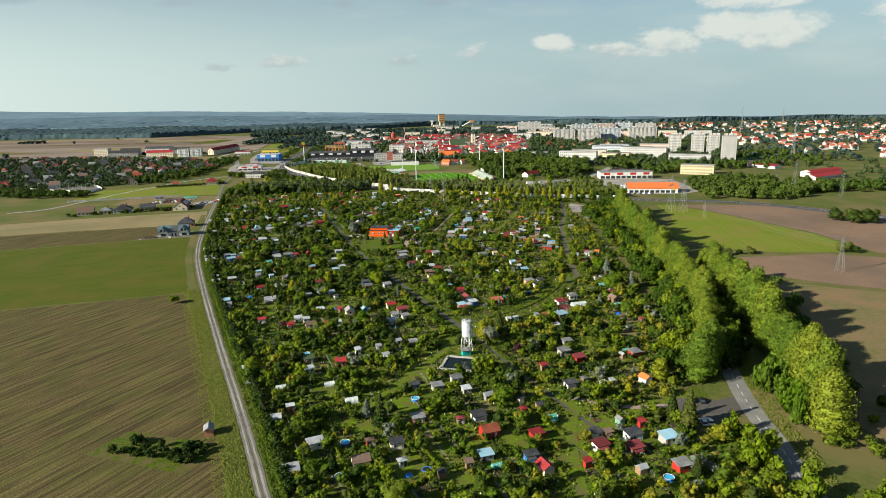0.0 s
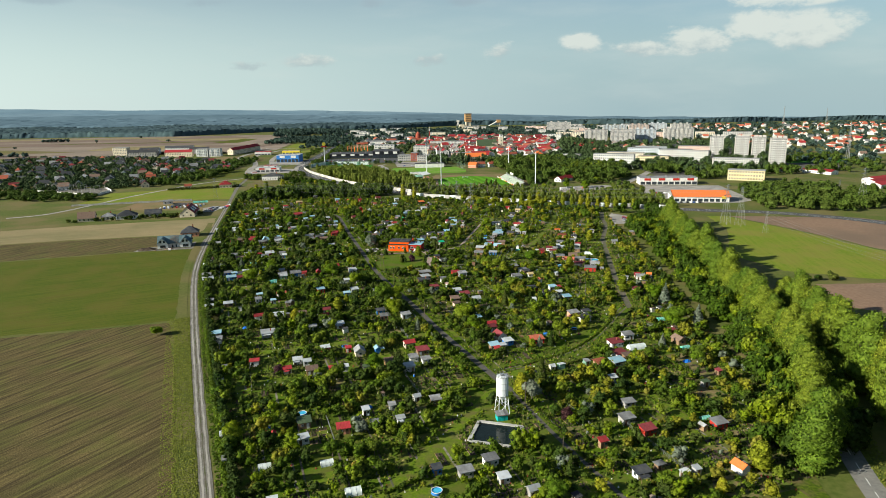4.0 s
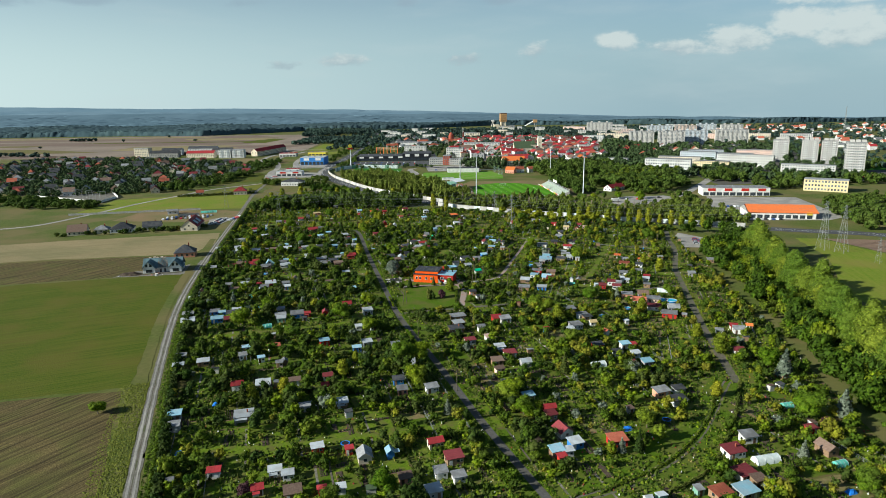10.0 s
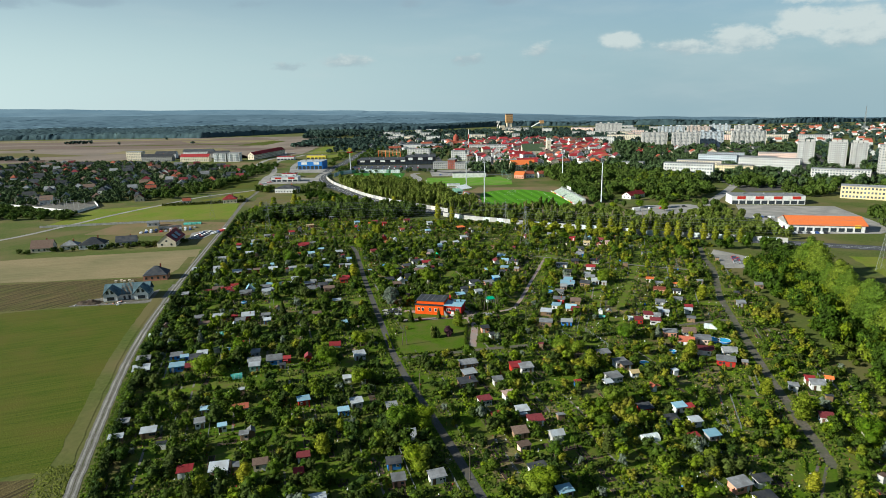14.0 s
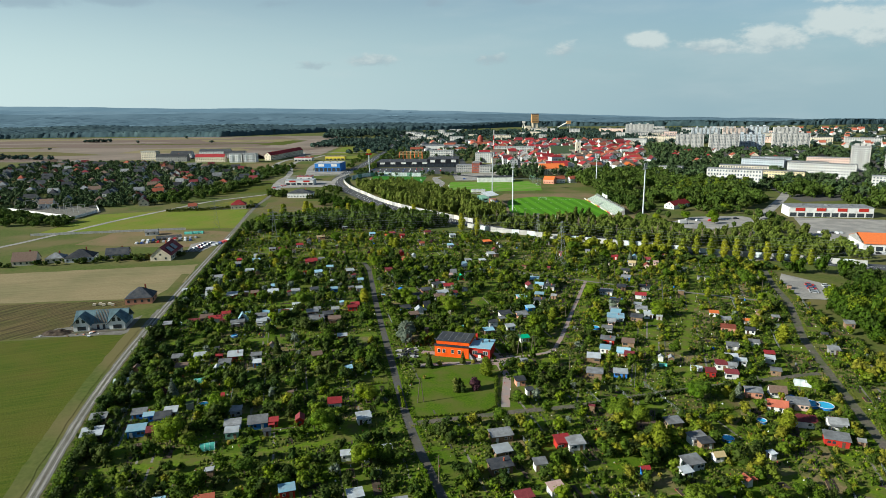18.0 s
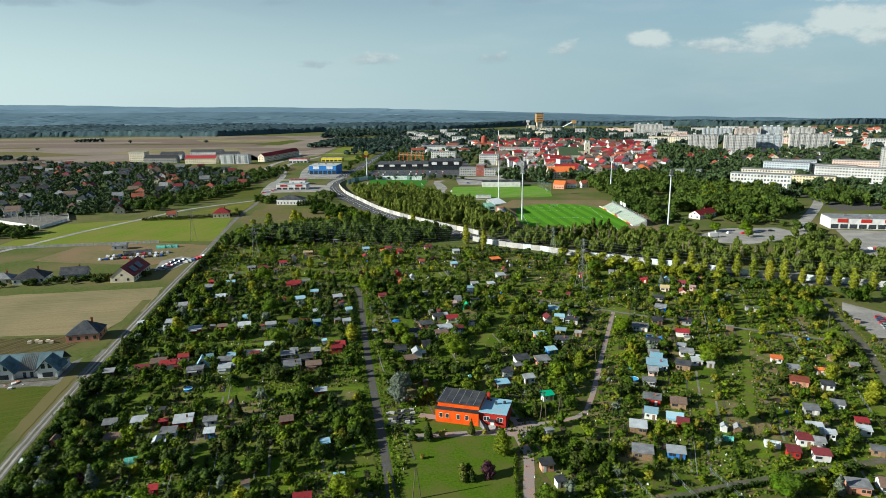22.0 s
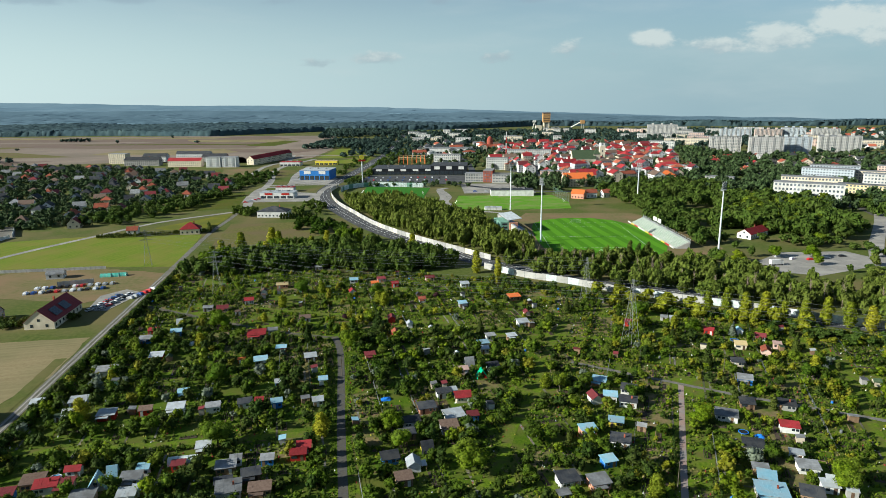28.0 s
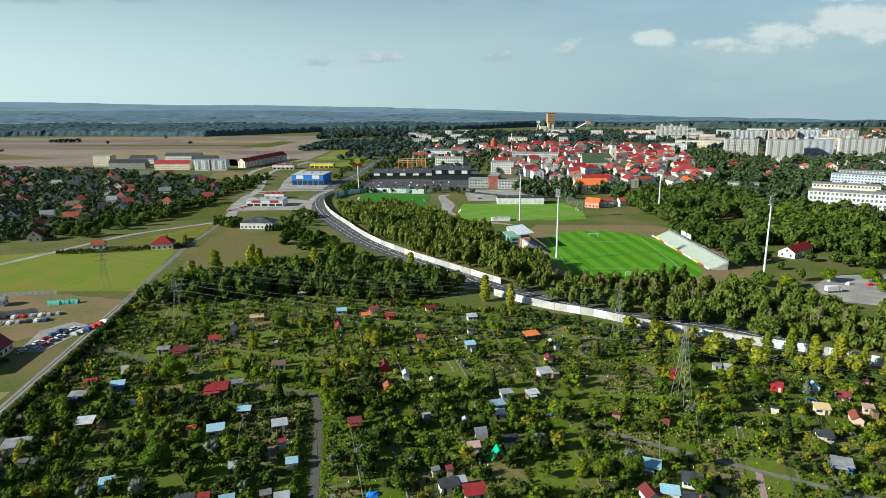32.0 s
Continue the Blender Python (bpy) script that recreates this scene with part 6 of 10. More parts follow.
def car(x, y, turn, paint, van=False, far=False):
    t = thing("car", x, y, turn, f"{paint.replace('_', ' ')} parked {'delivery van' if van else 'passenger car'} on a paved lot", "van" if van else "car", "parked cars")
    L, Wd, top = (5.4, 2.0, 2.3) if van else (4.3, 1.75, 1.45)
    g = 0.02 if far else 0.3
    v = [(-L / 2, -Wd / 2, g), (L / 2, -Wd / 2, g), (L / 2, Wd / 2, g), (-L / 2, Wd / 2, g), (-L / 2, -Wd / 2, 0.85), (L / 2, -Wd / 2, 0.75), (L / 2, Wd / 2, 0.75), (-L / 2, Wd / 2, 0.85)]
    f = [(3, 2, 1, 0), (4, 5, 6, 7), (0, 1, 5, 4), (1, 2, 6, 5), (2, 3, 7, 6), (3, 0, 4, 7)]
    link_mesh("body", v, f, PAINT[paint], t)
    a, b = (-L * 0.48, L * 0.3) if van else (-L * 0.44, L * 0.22)
    k = Wd / 2 - 0.04
    v = [(a, -k, 0.8), (b, -k, 0.8), (b, k, 0.8), (a, k, 0.8), (a + 0.3, -k + 0.15, top - 0.06), (b - 0.7, -k + 0.15, top - 0.06), (b - 0.7, k - 0.15, top - 0.06), (a + 0.3, k - 0.15, top - 0.06)]
    link_mesh("cabin", v, f[1:], PAINT[paint] if van or far else M["glass"], t)
    if not far:
        box("roof", a + 0.3, -k + 0.15, top - 0.06, b - 0.7, k - 0.15, top, PAINT[paint], t)
    for p in () if far else (-L * 0.3, L * 0.3):
        for s in (-1, 1):
            link_mesh("wheel", *beam_data((p, s * (Wd / 2 - 0.2), 0.32), (p, s * (Wd / 2 + 0.02), 0.32), 0.32, sides=12), M["tyre"], t)
    return t


PAINT = {n: shade("paint_" + n, c, tuple(min(1, v * 1.1) for v in c), 1.0, 0.3, gloss=0.6) for n, c in (("white", (0.75, 0.75, 0.75)), ("black", (0.015, 0.015, 0.018)), ("silver_grey", (0.35, 0.36, 0.37)), ("dark_blue", (0.02, 0.06, 0.22)), ("red", (0.45, 0.02, 0.02)))}
cars = random.Random(12)
COLOURS = ["white", "black", "silver_grey", "silver_grey", "dark_blue", "red", "white"]
patch("garden_car_park", [(90, 180), (96, 192), (108, 188), (117, 190), (116, 181), (108, 176), (98, 172), (90, 171)], 0.2, M["asphalt_worn"], "small gravel car park beside the road", "car park")
TAKEN += [(100, 182, 12), (112, 190, 13), (118, 200, 9)]
for x, y, turn, c in ((100, 189, 70, "dark_blue"), (103, 188, 70, "black"), (96, 174, 80, "white"), (98, 174, 80, "white"), (92, 176, 60, "dark_blue")):
    car(x, y, turn, c)
patch("dry_verge", [(117, 196), (122, 197), (133, 186), (127, 168), (121, 164), (119, 176), (118, 186)], 0.15, M["dry_grass"], "trampled dry grass at the road junction", "ground", 1.0)
patch("lane_car_park", [(192, 604), (207, 578), (201, 552), (178, 556), (184, 590)], 0.2, M["asphalt_pale"], "paved car park at the end of the lane", "car park")
for k in range(9):
    car(190 + 1.2 * k + (3 if k > 4 else 0), 566 + 3.4 * k - (16 if k > 4 else 0), -20, cars.choice(COLOURS))
patch("maroon_yard", [(-182, 676), (-172, 676), (-168, 706), (-180, 712), (-188, 700)], 0.2, M["asphalt_pale"], "paved yard full of parked cars", "car park")
for k in range(12):
    car(-180 + 4.6 * (k % 2) + 0.4 * (k // 2), 676 + 3.3 * k / 1.4, 65, cars.choice(COLOURS))

# ---- the stadium ----
patch("stadium_ground", [(48, 770), (140, 764), (176, 800), (178, 900), (150, 935), (60, 940), (36, 880)], 0.12, M["dry_grass"], "dry grassy banks round the stadium", "ground", 1.5)
patch("football_pitch", [(58, 800), (66, 786), (84, 777), (104, 775), (122, 779), (135, 789), (141, 806), (143, 830), (142, 862), (137, 884), (127, 902), (110, 914), (90, 915), (72, 906), (61, 892), (57, 870), (56, 830)], 0.30, M["pitch"], "striped mown football pitch", "pitch")
patch("training_pitch", [(-8, 950), (104, 962), (108, 1000), (98, 1046), (2, 1044)], 0.28, M["pitch_worn"], "training pitch of worn grass", "pitch")
patch("turf_pitch", [(-100, 1022), (-36, 1004), (-30, 1106), (-104, 1124)], 0.28, M["turf"], "green artificial turf pitch", "pitch")
for name, pts in (("touch_line", [(62, 788), (62, 892)]), ("touch_line", [(128, 788), (128, 892)]), ("goal_line", [(62, 788), (128, 788)]), ("goal_line", [(62, 892), (128, 892)]), ("halfway_line", [(62, 840), (128, 840)])):
    ribbon(name, pts, 0.14, 0.34, M["line_paint"], "white line marking on the grass pitch", "line")
for x0, y0, x1, y1, s in ((75, 788, 115, 804, 1), (75, 876, 115, 892, -1)):
    y = y1 if s > 0 else y0
    ribbon("penalty_line", [(x0, y0 if s > 0 else y1), (x0, y), (x1, y), (x1, y0 if s > 0 else y1)][1:3], 0.14, 0.34, M["line_paint"], "white line marking on the grass pitch", "line")


def goal(x, y, turn, big=True):
    t = thing("football_goal", x, y, turn, "white football goal with a net on grass", "goal", "football goals", 0.14)
    w, h, d = 7.32, 2.44, 2.0
    for s in (-1, 1):
        link_mesh("post", *beam_data((s * w / 2, 0, 0), (s * w / 2, 0, h), 0.09), M["white"], t)
        link_mesh("stay", *beam_data((s * w / 2, 0, h), (s * w / 2, d, 0), 0.05), M["white"], t)
    link_mesh("crossbar", *beam_data((-w / 2, 0, h), (w / 2, 0, h), 0.09), M["white"], t)
    cords = [beam_data((-w / 2 + w * k / 16, 0, h), (-w / 2 + w * k / 16, d, 0), 0.025, sides=3, caps=False) for k in range(17)]
    cords += [beam_data((-w / 2, d * k / 6, h * (1 - k / 6)), (w / 2, d * k / 6, h * (1 - k / 6)), 0.025, sides=3, caps=False) for k in range(1, 7)]
    link_mesh("net", *several(cords), M["white"], t)


goal(95, 787.5, 180)
goal(95, 892.5, 0)
goal(0, 998, 90)
goal(103, 1003, -90)
goal(-36, 1058, -80)
goal(-101, 1072, 100)


def floodlight(x, y, h, turn):
    t = thing("floodlight_mast", x, y, turn, "tall pale steel floodlight mast with lamp platform", "floodlight", "floodlights")
    link_mesh("pole", *beam_data((0, 0, -0.2), (0, 0, h - 4), 0.62, 0.36, 12), M["silo_paint"], t)
    box("platform", -2.2, -0.9, h - 4, 2.2, 0.9, h - 3.7, M["steel"], t)
    link_mesh("frame", *several([beam_data((s * 2, 0.4, h - 3.7), (s * 2, -0.2, h + 1.2), 0.1) for s in (-1, 0, 1)]), M["steel"], t)
    for j in range(3):
        for i in range(3):
            box("lamp", -2.1 + 1.5 * i, -0.55 - 0.02 * j, h - 3.2 + 1.4 * j, -0.9 + 1.5 * i, -0.15, h - 2.2 + 1.4 * j, M["steel_dark"], t)


floodlight(58, 824, 44, -60)
floodlight(161, 772, 47, 40)
floodlight(48, 956, 42, -120)
floodlight(168, 979, 38, 140)


def main_stand():
    t = thing("main_stand", 43, 863, 10, "covered main stand with a green and orange clubhouse", "grandstand")
    box("clubhouse_wall", -13, -8, -0.2, -6, 12, 8.5, M["moss"], t, "green rendered clubhouse wall")
    box("front_wall", -6.2, -9, -0.2, 0.5, -7.8, 8.0, M["salmon"], t, "orange front wall")
    for k in range(9):
        box("tier", -5 + 1.5 * k, -22, -0.1, -3.5 + 1.5 * k, 34, 7.2 - 0.78 * k, M["concrete"], t)
        if k:
            box("bench", -4.6 + 1.5 * k, -21, 7.2 - 0.78 * k, -4.0 + 1.5 * k, 33, 7.6 - 0.78 * k, M["blue" if k % 2 else "roof_grey"], t)
    v = [(-7, -8, 9.6), (3.5, -8, 10.8), (3.5, 22, 10.8), (-7, 22, 9.6)]
    v += [(a, b, c + 0.3) for a, b, c in v]
    link_mesh("roof", v, [(3, 2, 1, 0), (4, 5, 6, 7), (0, 1, 5, 4), (1, 2, 6, 5), (2, 3, 7, 6), (3, 0, 4, 7)], M["roof_pale"], t, "pale sloping metal canopy")
    for b in (-7.5, 0, 7, 14.5, 21.5):
        link_mesh("strut", *beam_data((-6, b, 6), (-6, b, 9.7), 0.15), M["steel"], t)
        link_mesh("rafter", *beam_data((-7, b, 9.55), (3.5, b, 10.75), 0.14, sides=4), M["steel"], t)
    for k in range(3):
        box("window", -11.5, -8.06, 1.2 + 2.5 * k, -7.5, -7.95, 2.6 + 2.5 * k, M["glass"], t)
    box("low_building", -34, -12, -0.1, -13, 4, 3.6, M["moss"], t)
    box("low_roof", -34.5, -12.5, 3.6, -12.8, 4.5, 3.9, M["roof_pale"], t)


main_stand()


M["seat_green"] = shade("seat_green", (0.20, 0.31, 0.22), (0.27, 0.38, 0.28), 0.6, 0.7, c=(0.36, 0.42, 0.36), patch=3)


def side_stand():
    t = thing("side_stand", 148.5, 846, 3, "long open stand with pale green seat rows", "grandstand")
    for k in range(8):
        box("tier", -6.4 + 1.1 * k, -46, -0.1, -5.3 + 1.1 * k, 46, 0.7 + 0.5 * k, M["concrete"], t)
        box("bench", -6.1 + 1.1 * k, -45, 0.7 + 0.5 * k, -5.6 + 1.1 * k, 45, 1.05 + 0.5 * k, M["seat_green"], t)
    box("back_wall", 2.4, -46, -0.1, 2.7, 46, 5.4, M["roof_grey"], t)
    for b in range(-46, 47, 4):
        link_mesh("post", *beam_data((2.9, b, -0.1), (2.9, b, 6.6), 0.08, sides=4), M["steel"], t)
    for z in (5.8, 6.5):
        link_mesh("rail", *beam_data((2.9, -46, z), (2.9, 46, z), 0.06, sides=4), M["steel"], t)
    for b in (8, 17):
        box("board", 2.9, b, 6.4, 3.1, b + 7, 9.4, M["white"], t)
    for k in range(12):
        box("advert_board", -8.2, -46 + 8 * k, 0.2, -8.0, -39 + 8 * k, 1.1, M[("white", "deep_red", "yellow", "white")[k % 4]], t)


side_stand()
for k in range(6):
    t = thing("changing_container", 26 + 2.6 * k, 958, 0, "small white cabin beside the training pitch", "cabin", "white cabins")
    box("body", -1.2, -3, 0, 1.2, 3, 2.6, M["white"], t)
    box("roof", -1.25, -3.05, 2.6, 1.25, 3.05, 2.75, M["roof_pale"], t)


def ball_net(x0, y0, x1, y1, h):
    """High ball-catching fence of steel posts and coarse netting."""
    t = thing("ball_fence", 0, 0, 0, "high green ball-catching fence on steel posts", "fence", "ball fences")
    n = int(math.hypot(x1 - x0, y1 - y0) / 6)
    for k in range(n + 1):
        x, y = x0 + (x1 - x0) * k / n, y0 + (y1 - y0) * k / n
        link_mesh("post", *beam_data((x, y, -0.1), (x, y, h), 0.09, sides=5), M["steel_dark"], t)
    for k in range(int(h / 0.8) + 1):
        link_mesh("wire", *beam_data((x0, y0, 0.3 + 0.8 * k), (x1, y1, 0.3 + 0.8 * k), 0.04, sides=3), M["moss"], t)


ball_net(108, 1000, 100, 1046, 8)
ball_net(-104, 1126, -30, 1108, 6)

# ---- noise walls along the bypass ----


def noise_wall(points, h, tints, name, label):
    line = smooth_line(points, 6.0)
    t = thing(name, 0, 0, 0, label, "noise barrier", "noise barriers")
    for i in range(len(line) - 1):
        a, b = line[i], line[i + 1]
        d = (b - a).normalized() * 0.08
        n = Vector((-d.y, d.x))
        q = [a + d - n, b - d - n, b - d + n, a + d + n]
        v = [(p.x, p.y, -0.1) for p in q] + [(p.x, p.y, h) for p in q]
        link_mesh("panel", v, [(4, 5, 6, 7), (0, 1, 5, 4), (1, 2, 6, 5), (2, 3, 7, 6), (3, 0, 4, 7)], M[tints[(i * 7 // 5) % len(tints)]], t)
        link_mesh("post", *beam_data((a.x, a.y, -0.1), (a.x, a.y, h + 0.2), 0.14, sides=4), M["steel_dark"], t)


noise_wall(BYPASS_WALL, 3.6, ("concrete", "film", "concrete", "film", "concrete"), "noise_wall", "pale blue-green noise barrier of wide panels beside the bypass")
noise_wall(BYPASS_WALL_FAR, 3.6, ("concrete", "grey_wall", "concrete", "grey_wall", "cream", "grey_wall"), "noise_wall", "cream concrete noise barrier with dark posts along the bypass")
for side in (-3.6, 0.0, 3.6):
    line = smooth_line(BYPASS, 9.0)
    dashes = []
    for i in range(0, len(line) - 1):
        a, b = line[i], line[i + 1]
        n = Vector((-(b - a).y, (b - a).x)).normalized() * side
        c = a + (b - a) * (0.5 if side else 1.0)
        dashes.append(ribbon_data([(a + n).to_tuple(), (c + n).to_tuple()], 0.25, 0.136))
    tagged(link_mesh("lane_marking", *several(dashes), M["line_paint"]), "white lane markings on the bypass", "markings", "", "structure")
line = smooth_line(SIDE_ROAD, 6.0)
tagged(link_mesh("lane_marking", *several([ribbon_data([line[i].to_tuple(), (line[i] + (line[i + 1] - line[i]) * 0.5).to_tuple()], 0.18, 0.124) for i in range(len(line) - 1)]), M["line_paint"]), "broken white centre line of the road", "markings", "", "structure")

# ---- pylons and poles ----


def pylon_template(h):
    t = thing("power_pylon", 0, 0, 0, "grey lattice steel power pylon with cross-arms", "pylon", "power pylons")
    levels = [0, 0.22, 0.42, 0.58, 0.7, 0.8, 0.9, 1.0]
    half = lambda z: h * (0.085 * (1 - z) ** 1.2 + 0.012)
    for sx in (-1, 1):
        for sy in (-1, 1):
            link_mesh("leg", *several([beam_data((sx * half(a), sy * half(a), a * h), (sx * half(b), sy * half(b), b * h), 0.065, sides=4) for a, b in zip(levels[:-1], levels[1:])]), M["pylon"], t)
    for a, b in zip(levels[:-1], levels[1:]):
        bars = []
        for (p, q), (r, s) in (((-1, -1), (1, -1)), ((1, -1), (1, 1)), ((1, 1), (-1, 1)), ((-1, 1), (-1, -1))):
            bars.append(beam_data((p * half(a), q * half(a), a * h), (r * half(b), s * half(b), b * h), 0.032, sides=3))
            bars.append(beam_data((r * half(a), s * half(a), a * h), (p * half(b), q * half(b), b * h), 0.032, sides=3))
        link_mesh("brace", *several(bars), M["pylon"], t)
    for z, w in ((0.72, 0.16), (0.84, 0.20), (0.95, 0.13)):
        link_mesh("crossarm", *several([beam_data((s * h * w, 0, z * h), (0, e * half(z), z * h + (0.9 if e else 0)), 0.08, sides=3) for s in (-1, 1) for e in (-1, 0, 1)]), M["pylon"], t)
    return t


M["pylon"] = shade("pylon", (0.22, 0.23, 0.22), (0.30, 0.31, 0.30), 0.8, 0.6, metal=0.3)
first = pylon_template(27)
first.matrix_basis = pose(70, 633, 0, 0, 0, 40)
PYLONS = [(63, 690, 22, 40), (-128, 705, 23, 10), (-191, 761, 23, 20), (264, 542, 32, 30), (271, 533, 31, 30), (275, 504, 16, 30), (262, 328, 21, 30), (431, 611, 34, 20), (458, 577, 24, 20), (444, 660, 17, 20)]
for x, y, h, a in PYLONS:
    ob = copy_thing(first, pose(x, y, 0, 0, 0, a))
    ob.scale = (h / 27, h / 27, h / 27)


def cables(a, b, h0, h1, spread, name="power_line"):
    """Sagging wires between two pylons."""
    t = thing(name, 0, 0, 0, "thin sagging dark overhead power cables", "cables", "power lines")
    a, b = Vector(a), Vector(b)
    side = Vector((-(b - a).y, (b - a).x)).normalized()
    for s, k in ((-spread, 0.84), (spread, 0.84), (-spread * 0.7, 0.95), (spread * 0.7, 0.95), (-spread * 0.8, 0.72), (spread * 0.8, 0.72)):
        pts = []
        for i in range(9):
            q = a + (b - a) * i / 8 + side * s
            pts.append((q.x, q.y, (h0 + (h1 - h0) * i / 8) * k - 4 * 3.5 * (i / 8) * (1 - i / 8)))
        link_mesh("cable", *tube_data(pts, 0.03, 3), M["steel_dark"], t)


cables((70, 633), (-128, 705), 27, 23, 4)
cables((63, 690), (-191, 761), 22, 23, 3.6)
cables((70, 633), (264, 542), 27, 32, 4)
cables((264, 542), (431, 611), 32, 34, 4)
cables((275, 504), (262, 328), 16, 21, 3)


def pole(x, y, h, twin=False):
    t = thing("utility_pole", x, y, 14, "weathered wooden utility pole with insulators", "utility pole", "utility poles")
    if twin:
        for s in (-1, 1):
            link_mesh("post", *beam_data((s * 1.1, 0, -0.2), (s * 0.12, 0, h), 0.16, 0.1), M["bark"], t)
    else:
        link_mesh("post", *beam_data((0, 0, -0.2), (0, 0, h), 0.15, 0.1), M["bark"], t)
    link_mesh("crossbar", *beam_data((-0.8, 0, h - 0.4), (0.8, 0, h - 0.4), 0.06, sides=4), M["bark"], t)


for x, y, h, twin in ((-9, 445, 9, True), (29, 486, 10, True), (34, 484, 9, True), (46, 470, 8, False), (44, 215, 8, False), (41, 252, 8, False), (12, 345, 8, False), (-2, 398, 8, False), (-44, 600, 8, False), (98, 128, 9, False), (120, 208, 9, True), (160, 560, 9, False), (55, 530, 8, False), (95, 600, 8, False), (143, 168, 10, True), (-133, 700, 9, False), (-60, 660, 8, False)):
    pole(x, y, h, twin)

# ---- the town ----


def rows_of_panes(t, x0, x1, y, floors, h, step, side="front", d=0.0):
    """The small far window panes of one side, a little proud of the wall."""
    pieces = []
    n = max(1, int((x1 - x0) / step))
    gap = (x1 - x0) / n
    for k in range(floors):
        z = (k + 0.32) * h / floors
        top = z + h / floors * 0.48
        for i in range(n):
            a = x0 + gap * (i + 0.22)
            b = x0 + gap * (i + 0.78)
            pieces.append(box_data(a, y - 0.08, z, b, y + 0.05, top) if side == "front" else box_data(y - 0.08, a, z, y + 0.05, b, top))
    tagged(link_mesh("glazing", *several(pieces), M["glass_town"], t), kind="stuff")


def block(a, b, d, h, floors, wall, label, category="building", name="apartment_block", roof="roof_grey", step=3.2, group="", balconies=False, stripe=None, plain_side=True, face=0.0):
    """A flat-roofed building whose front runs from a to b."""
    a, b = Vector(a), Vector(b)
    w = (b - a).length
    m = (a + b) / 2
    t = thing(name, m.x, m.y, math.degrees(math.atan2(b.y - a.y, b.x - a.x)) - face, label, category, group)
    box("wall", -w / 2, 0, -0.5, w / 2, d, h, M[wall], t)
    box("roof", -w / 2 - 0.3, -0.3, h, w / 2 + 0.3, d + 0.3, h + 0.5, M[roof], t)
    rows_of_panes(t, -w / 2 + 0.8, w / 2 - 0.8, 0.0, floors, h, step)
    if not plain_side:
        rows_of_panes(t, 1.0, d - 1.0, -w / 2, floors, h, step, "side")
    if balconies:
        n = max(2, int(w / 9))
        for i in range(n):
            c = -w / 2 + w * (i + 0.5) / n
            stack = several([box_data(c - 1.6, -1.1, h / floors * k + 0.1, c + 1.6, 0.0, h / floors * k + 1.1) for k in range(1, floors)])
            tagged(link_mesh("balcony_stack", *stack, M[stripe or wall], t), kind="stuff")
    if h > 20:
        for i in range(3):
            box("lift_house", -w * 0.35 + w * 0.3 * i, d * 0.3, h + 0.5, -w * 0.35 + w * 0.3 * i + 5, d * 0.75, h + 3.2, M[wall], t)
    return t


M["glass_town"] = shade("glass_town", (0.07, 0.085, 0.10), (0.16, 0.18, 0.20), 6.0, 0.2, island=0.5, gloss=0.6)
M["plaster_white"] = shade("plaster_white", (0.50, 0.49, 0.46), (0.60, 0.59, 0.56), 4.0, 0.85, vary=0.1, c=(0.46, 0.44, 0.40), patch=9)
M["slab_wall"] = shade("slab_wall", (0.42, 0.40, 0.37), (0.52, 0.50, 0.46), 5.0, 0.85, vary=0.08, c=(0.44, 0.42, 0.39), patch=12)
M["slab_blue"] = shade("slab_blue", (0.40, 0.44, 0.47), (0.48, 0.52, 0.55), 5.0, 0.85, vary=0.06)
M["black_clad"] = shade("black_clad", (0.012, 0.014, 0.018), (0.02, 0.022, 0.026), 3.0, 0.5)
M["brick_red"] = shade("brick_red", (0.30, 0.075, 0.045), (0.38, 0.105, 0.065), 0.8, 0.85, c=(0.26, 0.07, 0.05), patch=6)
M["tower_orange"] = shade("tower_orange", (0.44, 0.25, 0.10), (0.52, 0.31, 0.14), 4.0, 0.85, c=(0.38, 0.22, 0.10), patch=15)

for a, b, h, wall in (((449, 1539), (501, 1533), 28, "slab_wall"), ((486, 1465), (538, 1459), 31, "slab_wall"), ((543, 1480), (592, 1474), 30, "slab_blue"), ((634, 1525), (700, 1518), 28, "slab_wall"), ((613, 1902), (680, 1894), 23, "slab_blue"), ((673, 1858), (728, 1851), 24, "salmon_pale"), ((729, 1853), (778, 1846), 27, "slab_blue"), ((776, 1813), (830, 1806), 26, "slab_wall"), ((466, 1978), (536, 1970), 31, "slab_wall")):
    if wall == "salmon_pale":
        M.setdefault("salmon_pale", shade("salmon_pale", (0.52, 0.40, 0.33), (0.60, 0.47, 0.40), 5.0, 0.85))
    block(a, b, 12, h, 11, wall, "eleven-storey concrete slab block of flats", "apartment block", group="tall slab blocks", step=2.6, balconies=True, stripe="grey_wall", face=12)
for a, b, h in (((535, 1110), (556, 1105), 33), ((562, 1079), (583, 1074), 34), ((586, 1070), (606, 1065), 33), ((544, 949), (565, 944), 39)):
    block(a, b, 20, h, 12, "slab_wall", "twelve-storey point block with stacked balconies", "tower block", group="point blocks", step=2.4, balconies=True, stripe="white", plain_side=False, face=15)
